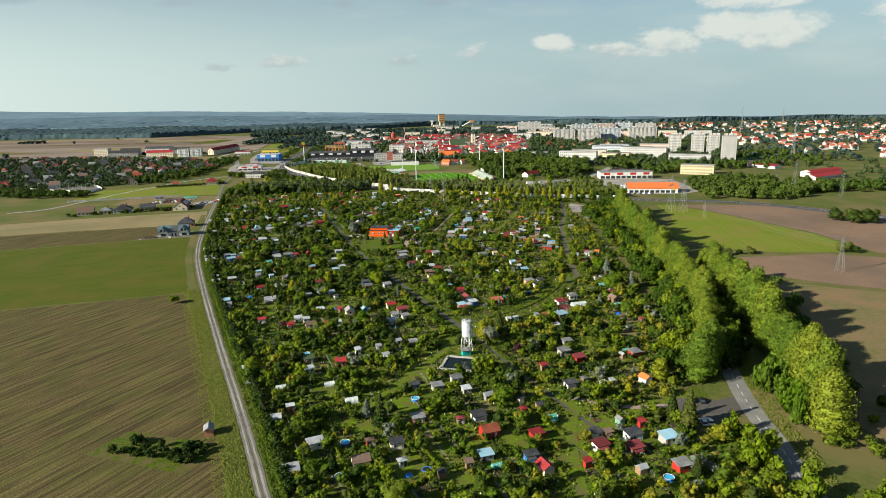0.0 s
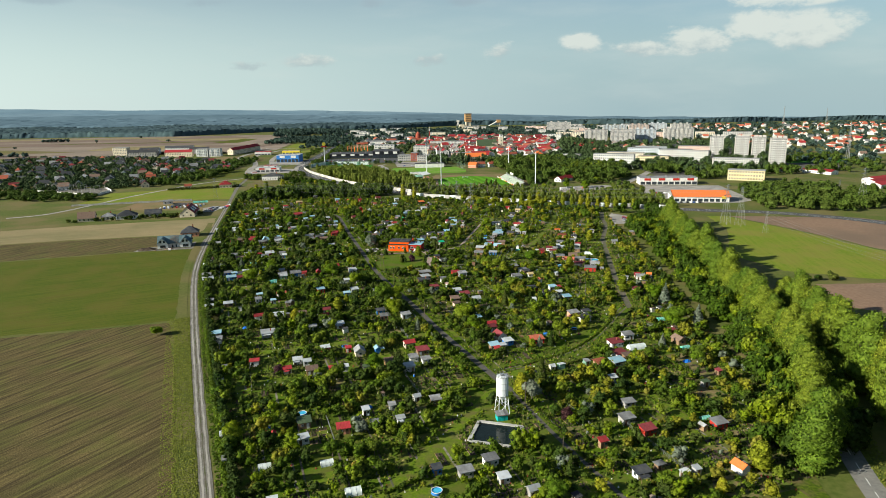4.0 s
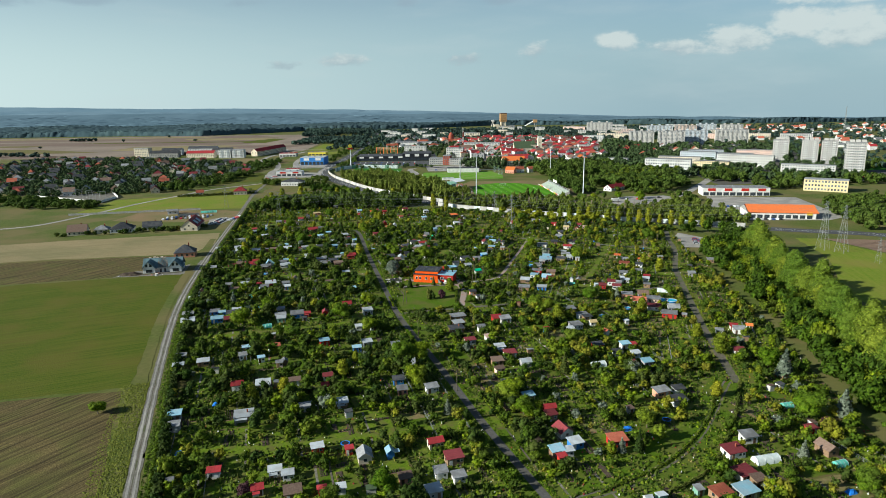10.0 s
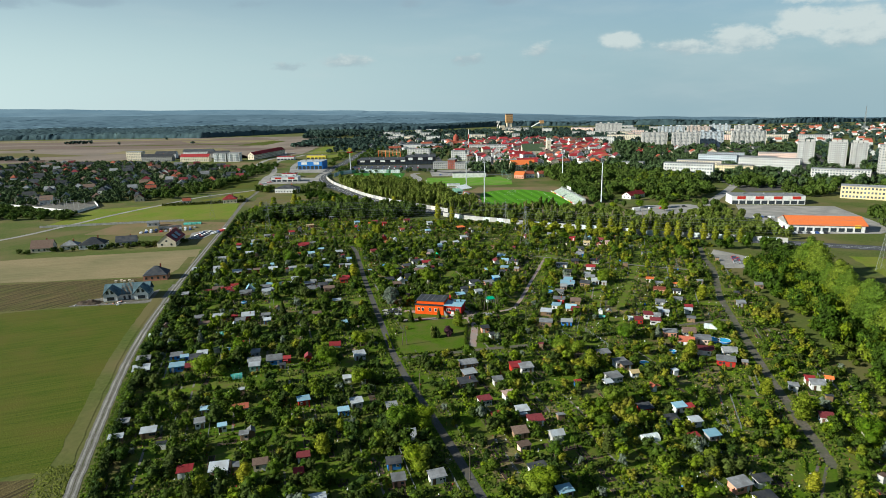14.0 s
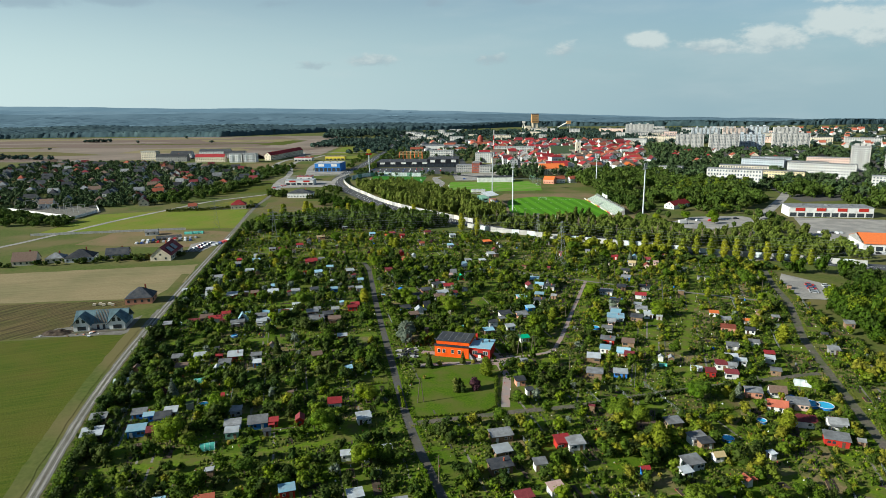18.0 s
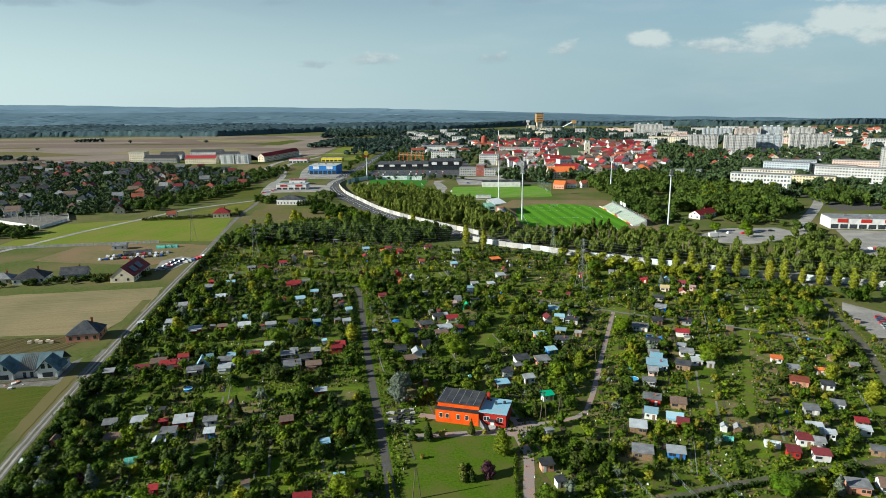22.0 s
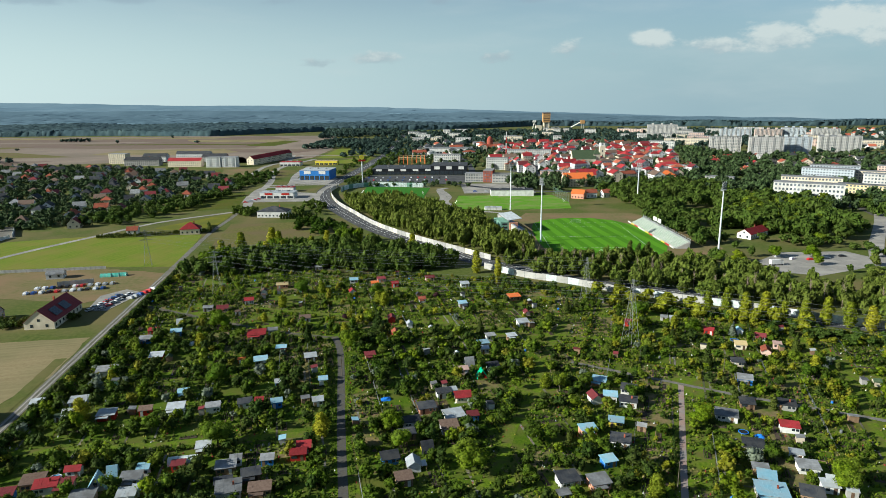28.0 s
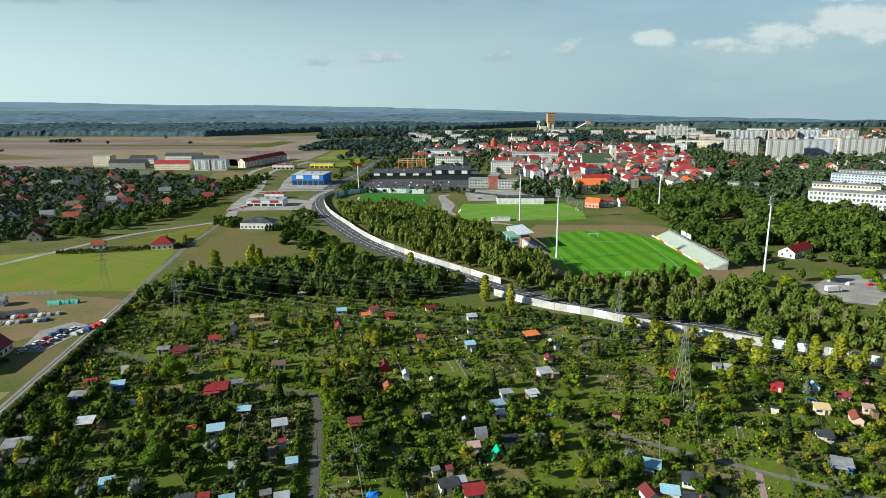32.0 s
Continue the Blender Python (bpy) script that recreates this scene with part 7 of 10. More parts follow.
for a, b, d, h, floors, wall, label in (
    ((291, 972), (348, 966), 14, 20, 5, "white", "long white office building with even window rows"),
    ((340, 1056), (396, 1052), 14, 15, 4, "cream", "cream school building with a flat roof"),
    ((430, 1168), (482, 1164), 12, 15, 5, "slab_blue", "blue-white five-storey block of flats"),
    ((500, 1150), (560, 1142), 12, 15, 5, "pale_pink", "pink five-storey block of flats"),
    ((376, 1019), (420, 1010), 12, 12, 4, "yellow_pale", "pale yellow four-storey block of flats"),
    ((423, 1053), (496, 1038), 12, 17, 5, "white", "long white five-storey block of flats"),
    ((418, 1135), (506, 1116), 12, 13, 4, "cream", "cream four-storey block of flats"),
    ((445, 921), (503, 909), 12, 15, 5, "white", "white block of flats with red and blue ends"),
    ((403, 799), (443, 792), 16, 12, 3, "yellow_pale", "pale yellow office building"),
    ((403, 1139), (455, 1128), 12, 15, 5, "slab_blue", "pale blue five-storey block of flats"),
    ((265, 1239), (303, 1236), 12, 10, 3, "white", "white three-storey block beside the old town"),
    ((282, 1115), (312, 1112), 12, 9, 3, "white", "white angular office building"),
    ((85, 1472), (158, 1466), 12, 13, 4, "white", "long white four-storey block"),
    ((-35, 1383), (6, 1380), 14, 14, 4, "white", "white office building with blue window bands"),
    ((42, 1293), (72, 1290), 14, 16, 5, "white", "white hotel with arched windows"),
    ((102, 1167), (136, 1164), 12, 11, 4, "pale_pink", "white and orange striped apartment house"),
    ((10, 1156), (33, 1155), 16, 10, 3, "grey_wall", "modern grey office wing with window bands"),
    ((42, 1147), (67, 1145), 16, 10, 3, "grey_wall", "modern grey office wing with window bands"),
    ((32, 1152), (43, 1151), 20, 14, 4, "brick_red", "dark red office cube"),
):
    if wall == "yellow_pale":
        M.setdefault("yellow_pale", shade("yellow_pale", (0.62, 0.50, 0.28), (0.68, 0.56, 0.33), 4.0, 0.85))
    block(a, b, d, h, floors, "plaster_white" if wall == "white" else wall, label, group="town buildings", step=3.0, plain_side=h < 12, face=24 if a[0] > 250 else 6)


def hall_building(a, b, d, h, wall, roof, label, name="shop_hall", sign=None, glazed=True):
    a, b = Vector(a), Vector(b)
    w = (b - a).length
    m = (a + b) / 2
    t = thing(name, m.x, m.y, math.degrees(math.atan2(b.y - a.y, b.x - a.x)), label, "shop")
    box("wall", -w / 2, 0, -0.3, w / 2, d, h, M[wall], t)
    box("roof", -w / 2 - 0.2, -0.2, h, w / 2 + 0.2, d + 0.2, h + 0.35, M[roof], t)
    if glazed:
        n = max(3, int(w / 6))
        for i in range(n):
            box("shop_window", -w / 2 + w * (i + 0.1) / n, -0.08, 0.3, -w / 2 + w * (i + 0.9) / n, 0.05, h * 0.45, M["glass"], t)
    if sign:
        n = max(2, int(w / 14))
        for i in range(n):
            box("sign_board", -w / 2 + w * (i + 0.3) / n, -0.25, h * 0.62, -w / 2 + w * (i + 0.75) / n, 0.0, h * 0.95, M[sign], t)
    for i in range(3):
        box("vent", -w * 0.3 + w * 0.28 * i, d * 0.5, h + 0.35, -w * 0.3 + w * 0.28 * i + 2, d * 0.5 + 2, h + 1.6, M["roof_grey"], t)
    return t


hall_building((-112, 1239), (-30, 1236), 50, 8, "black_clad", "roof_dark", "long black-clad shopping hall", sign="white")
hall_building((-34, 1233), (14, 1231), 50, 12, "black_clad", "roof_dark", "tall black shopping hall with a pale sign", sign="white")
hall_building((35, 1041), (79, 1040), 16, 6, "white", "roof_dark", "long low white sports building with a dark roof", glazed=False)
hall_building((-198, 1190), (-160, 1187), 34, 12, "blue", "roof_pale", "blue and white shop hall", sign="white")
hall_building((-203, 1035), (-168, 1034), 16, 6, "white", "roof_pale", "white petrol station shop", sign="deep_red")
hall_building((-200, 1084), (-180, 1083), 10, 5, "white", "roof_red", "petrol station canopy with a red edge")
hall_building((-270, 1365), (-239, 1364), 18, 6, "white", "roof_red", "low white hall with a red front")
hall_building((-219, 1380), (-184, 1378), 14, 6, "yellow", "roof_tan", "low yellow market hall")
hall_building((288, 784), (352, 773), 20, 8, "white", "roof_grey", "shopping strip with red sign boards", sign="deep_red")
hall_building((-60, 1560), (30, 1555), 40, 10, "white", "roof_grey", "large white workshop hall")


def market():
    t = thing("supermarket", 301, 664, -14, "supermarket under a bright orange gabled roof", "supermarket")
    box("wall", -27, -14, -0.3, 25, 14, 5.0, M["white"], t)
    v, f = roof_data("g", 53, 29, 5.2, 4.6)
    link_mesh("roof", v, f, M["roof_orange"], t, "bright orange roof")
    v = [(-27.4, -14.2, 5), (-27.4, 14.2, 5), (-27.4, 0, 9.4)]
    link_mesh("gable", v + [(25.4, b, c) for _, b, c in v], [(0, 2, 1), (3, 4, 5)], M["grey_wall"], t)
    for i in range(9):
        box("shop_window", -25 + 5.4 * i, -14.1, 0.4, -21 + 5.4 * i, -13.95, 3.2, M["glass"], t)
    box("sign_board", 18, -14.4, 3.4, 22, -14.05, 5.6, M["yellow"], t)


market()
patch("market_car_park", [(255, 648), (330, 640), (352, 652), (372, 760), (290, 780), (268, 720)], 0.14, M["asphalt_pale"], "pale asphalt car park of the supermarket", "car park")
for k in range(30):
    row, i = divmod(k, 12)
    car(262 + 2.9 * i + 7 * row, 652 - 0.5 * i + 17 * row + (30 if row == 2 else 0), -14 + 90, cars.choice(COLOURS), far=True)
patch("stadium_car_park", [(181, 764), (208, 788), (250, 790), (262, 760), (203, 732), (184, 740)], 0.14, M["asphalt_pale"], "pale worn car park beside the stadium", "car park")
truck = thing("delivery_truck", 189, 756, 8, "white box truck parked on a pale lot", "truck")
box("cargo_box", -3.6, -1.25, 0.9, 2.6, 1.25, 3.5, M["white"], truck)
box("cab", 2.7, -1.15, 0.5, 4.4, 1.15, 2.6, M["white"], truck)
for p in (-2.4, 3.4):
    for s in (-1, 1):
        link_mesh("wheel", *beam_data((p, s * 0.9, 0.5), (p, s * 1.2, 0.5), 0.5, sides=12), M["tyre"], truck)
for x, y, a in ((200, 776, 20), (206, 770, 30), (216, 768, 10), (228, 772, 0), (240, 776, 5), (20, 1075, 0), (32, 1074, 0), (44, 1075, 0), (56, 1074, 0)):
    car(x, y, a, cars.choice(COLOURS), far=True)
patch("office_car_park", [(8, 1062), (84, 1060), (84, 1140), (4, 1142)], 0.14, M["asphalt_pale"], "grey car park before the offices", "car park")
patch("shop_car_park", [(-122, 1160), (12, 1150), (14, 1228), (-116, 1234)], 0.14, M["asphalt"], "dark asphalt car park of the shopping hall", "car park")
for k in range(24):
    car(-112 + 9 * (k % 12), 1178 + 26 * (k // 12), 90, cars.choice(COLOURS), far=True)
patch("petrol_yard", [(-214, 1010), (-150, 1015), (-146, 1070), (-206, 1092), (-222, 1050)], 0.14, M["asphalt_pale"], "concrete yard of the petrol station", "yard")
ribbon("town_road", [(-146, 1120), (-100, 1150), (-20, 1148), (40, 1100), (100, 1070), (180, 1080)], 9, 0.2, M["asphalt"], "asphalt street at the edge of the town")
ribbon("town_road", [(14, 1150), (22, 1300), (10, 1500), (-20, 1800)], 9, 0.2, M["asphalt"], "straight asphalt street into the town")
ribbon("shop_street", [(-216, 1050), (-228, 1160), (-262, 1330), (-240, 1480)], 8, 0.2, M["asphalt_pale"], "pale street past the petrol station")
ribbon("stadium_road", [(-20, 1100), (-8, 1040), (-10, 1000), (10, 960), (40, 940)], 5, 0.2, M["asphalt_pale"], "pale drive to the stadium")
ribbon("east_road", [(183, 620), (215, 690), (270, 790), (330, 880), (380, 960)], 9, 0.2, M["asphalt_pale"], "pale street past the supermarket")

patch("old_town_ground", [(60, 1300), (100, 1215), (160, 1150), (240, 1140), (310, 1200), (330, 1320), (380, 1620), (300, 1760), (150, 1760), (60, 1640)], 0.13, M["asphalt"], "grey streets and yards of the old town", "ground")
patch("block_ground", [(340, 860), (640, 900), (760, 1450), (460, 1500), (380, 1180)], 0.11, M["asphalt_worn"], "worn paved yards between the blocks", "ground", 3)

# small houses: one loop for each quarter
homes = random.Random(31)


def quarter(poly, count, roofs, walls, label, group, size=(9, 13), height=(4, 6), gap=15, name="house", turn0=0, rows=1, keep=()):
    spots, tries = [], 0
    xs, ys = [p[0] for p in poly], [p[1] for p in poly]
    while len(spots) < count and tries < count * 60:
        tries += 1
        x, y = homes.uniform(min(xs), max(xs)), homes.uniform(min(ys), max(ys))
        if not inside(x, y, poly) or any(math.hypot(x - a, y - b) < gap for a, b in spots) or any(math.hypot(x - a, y - b) < r for a, b, r in keep):
            continue
        spots.append((x, y))
        w = homes.uniform(*size)
        roof = homes.choice(roofs)
        colour = {"roof_tile": "brick-red", "roof_red": "bright red", "roof_dark": "dark", "roof_brown": "brown", "roof_maroon": "maroon", "roof_orange": "orange", "roof_grey": "grey"}[roof]
        wall = homes.choice(walls)
        house(x, y, turn0 + homes.choice((0, 90)) + homes.uniform(-8, 8), w, min(13, w * homes.uniform(0.68, 0.9)), homes.uniform(*height), roof, wall, f"{wall.replace('_', ' ')} {label} with a {colour} roof", group, hip=homes.random() < 0.3, name=name, rows=rows, far=True, chimney=homes.random() < 0.12, rise=homes.uniform(3.2, 4.6))
    return spots


SUBURB = [(-700, 1380), (-537, 1355), (-393, 1295), (-290, 1200), (-246, 1100), (-255, 1065), (-285, 1024), (-300, 960), (-290, 895), (-320, 880), (-431, 862), (-520, 900), (-600, 1000), (-720, 1240)]
SUBURB_SPOTS = quarter(SUBURB, 155, ["roof_tile", "roof_maroon", "roof_dark", "roof_brown", "roof_grey", "roof_dark", "roof_dark"], ["white", "cream", "white", "cream"], "suburban house", "suburban houses", gap=18, turn0=14, height=(3.2, 5))
OLD_TOWN = [(60, 1300), (100, 1215), (160, 1150), (240, 1140), (310, 1200), (330, 1320), (380, 1620), (300, 1760), (150, 1760), (60, 1640)]
OLD_SPOTS = quarter(OLD_TOWN, 175, ["roof_red", "roof_red", "roof_tile", "roof_red", "roof_brown", "roof_maroon"], ["white", "white", "cream", "white"], "town house", "old town houses", size=(11, 20), height=(7, 11), gap=18, name="town_house", turn0=8, rows=3, keep=[(120, 1467, 40), (182, 1320, 24), (229, 1400, 16), (199, 1355, 14)])
EAST = [(700, 1000), (1100, 760), (1500, 900), (1500, 1250), (1000, 1500), (720, 1300)]
EAST_SPOTS = quarter(EAST, 78, ["roof_tile", "roof_red", "roof_tile", "roof_brown"], ["white", "white", "cream"], "terraced house", "eastern houses", size=(10, 20), height=(5, 7), gap=24, turn0=-12, rows=1)
house(122, 1023, -30, 13, 9, 5, "roof_orange", "salmon", "house under a steep orange roof by the pitch", far=True)
house(135, 1029, 10, 11, 8, 5, "roof_tile", "white", "white house under a brick-red roof", far=True)
house(150, 1029, 20, 9, 7, 5, "roof_tile", "white", "small white house under a brick-red roof", far=True)
house(138, 1116, 5, 34, 14, 9, "roof_orange", "cream", "cream apartment house under a steep orange roof", rise=6, rows=3, far=True)
house(150, 1150, 0, 30, 14, 9, "roof_red", "cream", "apartment house under a red roof", rise=6, rows=3, far=True)
house(249, 1150, 0, 18, 16, 8, "roof_orange", "salmon", "orange-rendered house under an orange hipped roof", hip=True, rise=5, rows=2, far=True)
house(284, 1246, 0, 40, 14, 9, "roof_red", "white", "white apartment house under a red mansard roof", hip=True, rise=5, rows=3, far=True)
house(-160, 933, -4, 26, 14, 5, "roof_dark", "white", "white hotel with a dark hipped roof and red turrets", hip=True, rise=4, rows=1, far=True)
house(-205, 862, 12, 14, 11, 4, "roof_red", "cream", "cream country house under a red hipped roof", hip=True, rise=4.5, far=True)
house(-250, 862, 12, 8, 6, 3, "roof_tile", "white", "small white outbuilding with a brick-red roof", far=True)
block((-565, 1424), (-536, 1420), 14, 16, 5, "cream", "five-storey apartment house shell in scaffolding", group="new apartments")
for x, y, w, roof, wall in ((-494, 1394, 56, "roof_dark", "grey_wall"), (-418, 1374, 52, "roof_red", "cream"), (-505, 1463, 40, "roof_dark", "white"), (-458, 1508, 60, "roof_dark", "white"), (-400, 1450, 40, "roof_dark", "grey_wall")):
    house(x, y, -2, w, 13, 9, roof, wall, "long three-storey apartment row with dormers", "new apartments", rise=4.5, name="apartment_row", rows=3, far=True)
for k in range(2):
    block((-380 + 24 * k, 1356), (-358 + 24 * k, 1355), 14, 15, 5, "white", "white modern block of flats with balconies", group="new apartments", balconies=True, stripe="slab_blue")
for k in range(5):
    house(-318 + 5 * k, 1400 + 26 * k, 70, 26, 13, 9, "roof_red", "cream", "apartment row under a bright red roof", "red-roofed rows", rise=5, name="apartment_row", rows=3, far=True)
MIXED = [(-60, 1400), (30, 1420), (60, 1640), (70, 1760), (-40, 1800), (-70, 1600)]
quarter(MIXED, 16, ["roof_grey", "roof_tile", "roof_dark"], ["white", "cream", "grey_wall"], "town building", "western town houses", size=(16, 26), height=(7, 11), gap=32, name="town_house", turn0=10, rows=3)
HILLSIDE = [(340, 1180), (430, 1200), (560, 1260), (640, 1420), (470, 1450), (390, 1420)]
quarter(HILLSIDE, 22, ["roof_red", "roof_tile", "roof_dark"], ["white", "cream"], "villa", "villas among trees", size=(10, 16), height=(4, 7), gap=30, turn0=-10, rows=2)
north = random.Random(17)
for k in range(30):
    x, y = north.uniform(-140, 620), north.uniform(1830, 2280)
    w = north.uniform(14, 36)
    block((x, y), (x + w, y - w * north.uniform(-0.05, 0.1)), 11, north.choice((11, 13, 14)), 4, north.choice(("plaster_white", "plaster_white", "cream", "slab_wall")), "pale four-storey block of flats", "apartment block", group="northern blocks", step=4, face=14)
for k in range(30):
    x, y = north.uniform(370, 860), north.uniform(1560, 2250)
    w = north.uniform(25, 70)
    block((x, y), (x + w, y - w * 0.1), 11, north.choice((12, 14, 15)), 5, north.choice(("plaster_white", "cream", "slab_wall", "pale_pink")), "long pale five-storey block of flats", "apartment block", group="eastern blocks", step=4, face=20)


def church():
    t = thing("parish_church", 184, 1322, 5, "old church with a steep dark roof and white gable", "church")
    link_mesh("wall", *body_data("g", 34, 14, 12, 12), M["cream"], t)
    link_mesh("roof", *roof_data("g", 34, 14, 12, 12), M["roof_moss"], t)
    box("tower", 14, -5, -0.3, 24, 5, 18, M["cream"], t)
    v = [(13.6, -5.4, 18), (24.4, -5.4, 18), (24.4, 5.4, 18), (13.6, 5.4, 18), (19, 0, 27)]
    link_mesh("tower_roof", v, [(3, 2, 1, 0), (0, 1, 4), (1, 2, 4), (2, 3, 4), (3, 0, 4)], M["roof_moss"], t)
    t = thing("bell_tower", 229, 1402, 0, "slender pale bell tower with a pointed cap", "tower")
    box("shaft", -4.2, -4.2, -0.3, 4.2, 4.2, 24, M["cream"], t)
    box("belfry", -3.4, -3.4, 24, 3.4, 3.4, 29, M["white"], t)
    v = [(-3.7, -3.7, 29), (3.7, -3.7, 29), (3.7, 3.7, 29), (-3.7, 3.7, 29), (0, 0, 38)]
    link_mesh("cap", v, [(3, 2, 1, 0), (0, 1, 4), (1, 2, 4), (2, 3, 4), (3, 0, 4)], M["roof_moss"], t)
    for z in (8, 15, 25.5):
        box("window", -0.8, -4.26 if z < 24 else -3.46, z, 0.8, -4.1 if z < 24 else -3.3, z + 2.5, M["glass"], t)
    t = thing("brick_church", 66, 1638, 0, "red brick church with a round dome", "church")
    box("nave", -18, -6, -0.3, 18, 8, 12, M["brick_red"], t)
    link_mesh("drum", *lathe_data([(6, 10), (6, 18), (5.6, 21), (4.2, 24), (2, 26), (0.2, 27)], 16), M["brick_red"], t)
    t = thing("chimney_mast", 81, 1428, 0, "slim red and white banded steel mast", "mast")
    for k in range(5):
        link_mesh("section", *beam_data((0, 0, 9.2 * k), (0, 0, 9.2 * (k + 1)), 1.1 - 0.12 * k, sides=8), M["deep_red" if k % 2 else "white"], t)


church()


def winding_tower():
    """Headframe of a mine: a broad concrete head on legs."""
    t = thing("winding_tower", 279, 2395, 4, "brown concrete winding tower of a mine", "winding tower")
    for a in (-12.5, 6.5):
        box("leg", a * 0.7, -7, -0.3, a * 0.7 + 4.2, 7, 24, M["cream"], t)
    box("core", -5, -6, -0.3, 5, 8, 24, M["grey_wall"], t)
    box("head", -11, -9, 24, 11, 9, 50, M["tower_orange"], t, "orange-brown winding head")
    box("crown", -11.5, -9.5, 50, 11.5, 9.5, 53, M["roof_brown"], t)
    for k in range(3):
        box("window_band", -9.5, -9.2, 28 + 7 * k, 9.5, -8.9, 30 + 7 * k, M["roof_brown"], t)
    box("winding_house", -32, -8, -0.3, -14, 10, 14, M["cream"], t)
    box("winding_house", 16, -8, -0.3, 40, 10, 10, M["grey_wall"], t)
    s = thing("second_headframe", 243, 2395, 0, "pale inclined conveyor frame of the mine", "headframe")
    link_mesh("frame", *several([beam_data((-6, 0, 0), (0, 0, 26), 1.0, sides=4), beam_data((7, 0, 0), (0, 0, 26), 1.0, sides=4)]), M["white"], s)
    box("sheave_box", -5, -3, 24, 5, 3, 30, M["white"], s)
    s = thing("conveyor_bridge", 370, 2395, 0, "sloping yellow conveyor bridge on a frame", "conveyor")
    link_mesh("gallery", *beam_data((-26, 0, 2), (16, 0, 24), 2.0, sides=4), M["white"], s)
    box("head_house", 13, -4, 19, 27, 4, 29, M["tower_orange"], s)
    link_mesh("support", *several([beam_data((18, 0, 0), (18, 0, 20), 0.8, sides=4), beam_data((24, 0, 0), (24, 0, 20), 0.8, sides=4)]), M["grey_wall"], s)


winding_tower()
for x, y, h in ((1065, 1754, 70), (1290, 1900, 60), (676, 966, 60)):
    t = thing("radio_mast", x, y, 0, "tall lattice radio mast behind the houses", "mast", "radio masts")
    for k in range(3):
        a = 2.1 * k
        link_mesh("leg", *beam_data((3 * math.cos(a), 3 * math.sin(a), 0), (0.5 * math.cos(a), 0.5 * math.sin(a), h), 0.4, 0.25, 4), M["pylon"], t)
    link_mesh("brace", *several([beam_data((3 * (1 - k / 9), 0, h * k / 9), (-3 * (1 - k / 9), 0.5, h * (k + 1) / 9), 0.2, sides=3) for k in range(9)]), M["pylon"], t)

# ---- plants ----
dice = random.Random(77)
LANES = [(MAIN_PATH[2:], 3.0), (MAIN_PATH[:3], 1.0), (CROSS_PATH, 2.2), (RIGHT_PATH, 2.6), (HALL_PATH, 1.8), (TOP_PATH, 2.0), (TOP_PATH_EAST, 1.8), (SIDE_ROAD, 6.0)] + [(line, 1.9) for line in ALLEYS]
LAWN = [(-15, 470), (-2, 479), (20, 479), (20, 440), (12, 435), (-9, 432)]


def free(x, y, r):
    if any((x - a) ** 2 + (y - b) ** 2 < (c + r * 0.36) ** 2 for a, b, c in TAKEN):
        return False
    return all(away(x, y, line) > gap + r * 0.35 for line, gap in LANES) and away(x, y, GREENWAY) > 6.5 and not inside(x, y, LAWN)


def grid_turn(x, y):
    return -17 if (x > 45 and y > 440) or (x > 95 and y > 360) else 14


GRIDS = {14: (-22.0, 100.0), -17: (100.0, 340.0)}  # a corner of each grid of plots
DEEP, WIDE = 25.0, 11.0


def plot_axes(turn):
    a = radians(turn)
    return Vector((math.cos(a), math.sin(a))), Vector((-math.sin(a), math.cos(a)))


def plot_kind(turn, i, j, c):
    """How a plot is kept: lawn, beds, orchard or wild."""
    r = random.Random(i * 7919 + j * 104729 + turn)
    if c.y > 650:
        shares = (0.58, 0.34, 0.06, 0.02)
    elif c.x < 8 and c.y > 330:
        shares = (0.12, 0.18, 0.42, 0.28)
    elif turn == -17:
        shares = (0.28, 0.44, 0.20, 0.08)
    else:
        shares = (0.27, 0.22, 0.33, 0.18)
    return r.choices(("lawn", "beds", "orchard", "wild"), shares)[0], r


PLOTS = []  # grid turn, centre, kind, dice of its own
for turn, origin in GRIDS.items():
    u, v = plot_axes(turn)
    for i in range(-24, 24):
        for j in range(28):
            c = Vector(origin) + u * (i + 0.5) * WIDE + v * (j + 0.5) * DEEP
            if inside(c.x, c.y, GARDENS) and grid_turn(c.x, c.y) == turn and not inside(c.x, c.y, LAWN):
                PLOTS.append((turn, c, *plot_kind(turn, i, j, c)))


def lined_box(c, u, v, w, d, h):
    q = [c - u * w / 2 - v * d / 2, c + u * w / 2 - v * d / 2, c + u * w / 2 + v * d / 2, c - u * w / 2 + v * d / 2]
    return [(p.x, p.y, 0.0) for p in q] + [(p.x, p.y, h) for p in q], [(4, 5, 6, 7), (0, 1, 5, 4), (1, 2, 6, 5), (2, 3, 7, 6), (3, 0, 4, 7)]


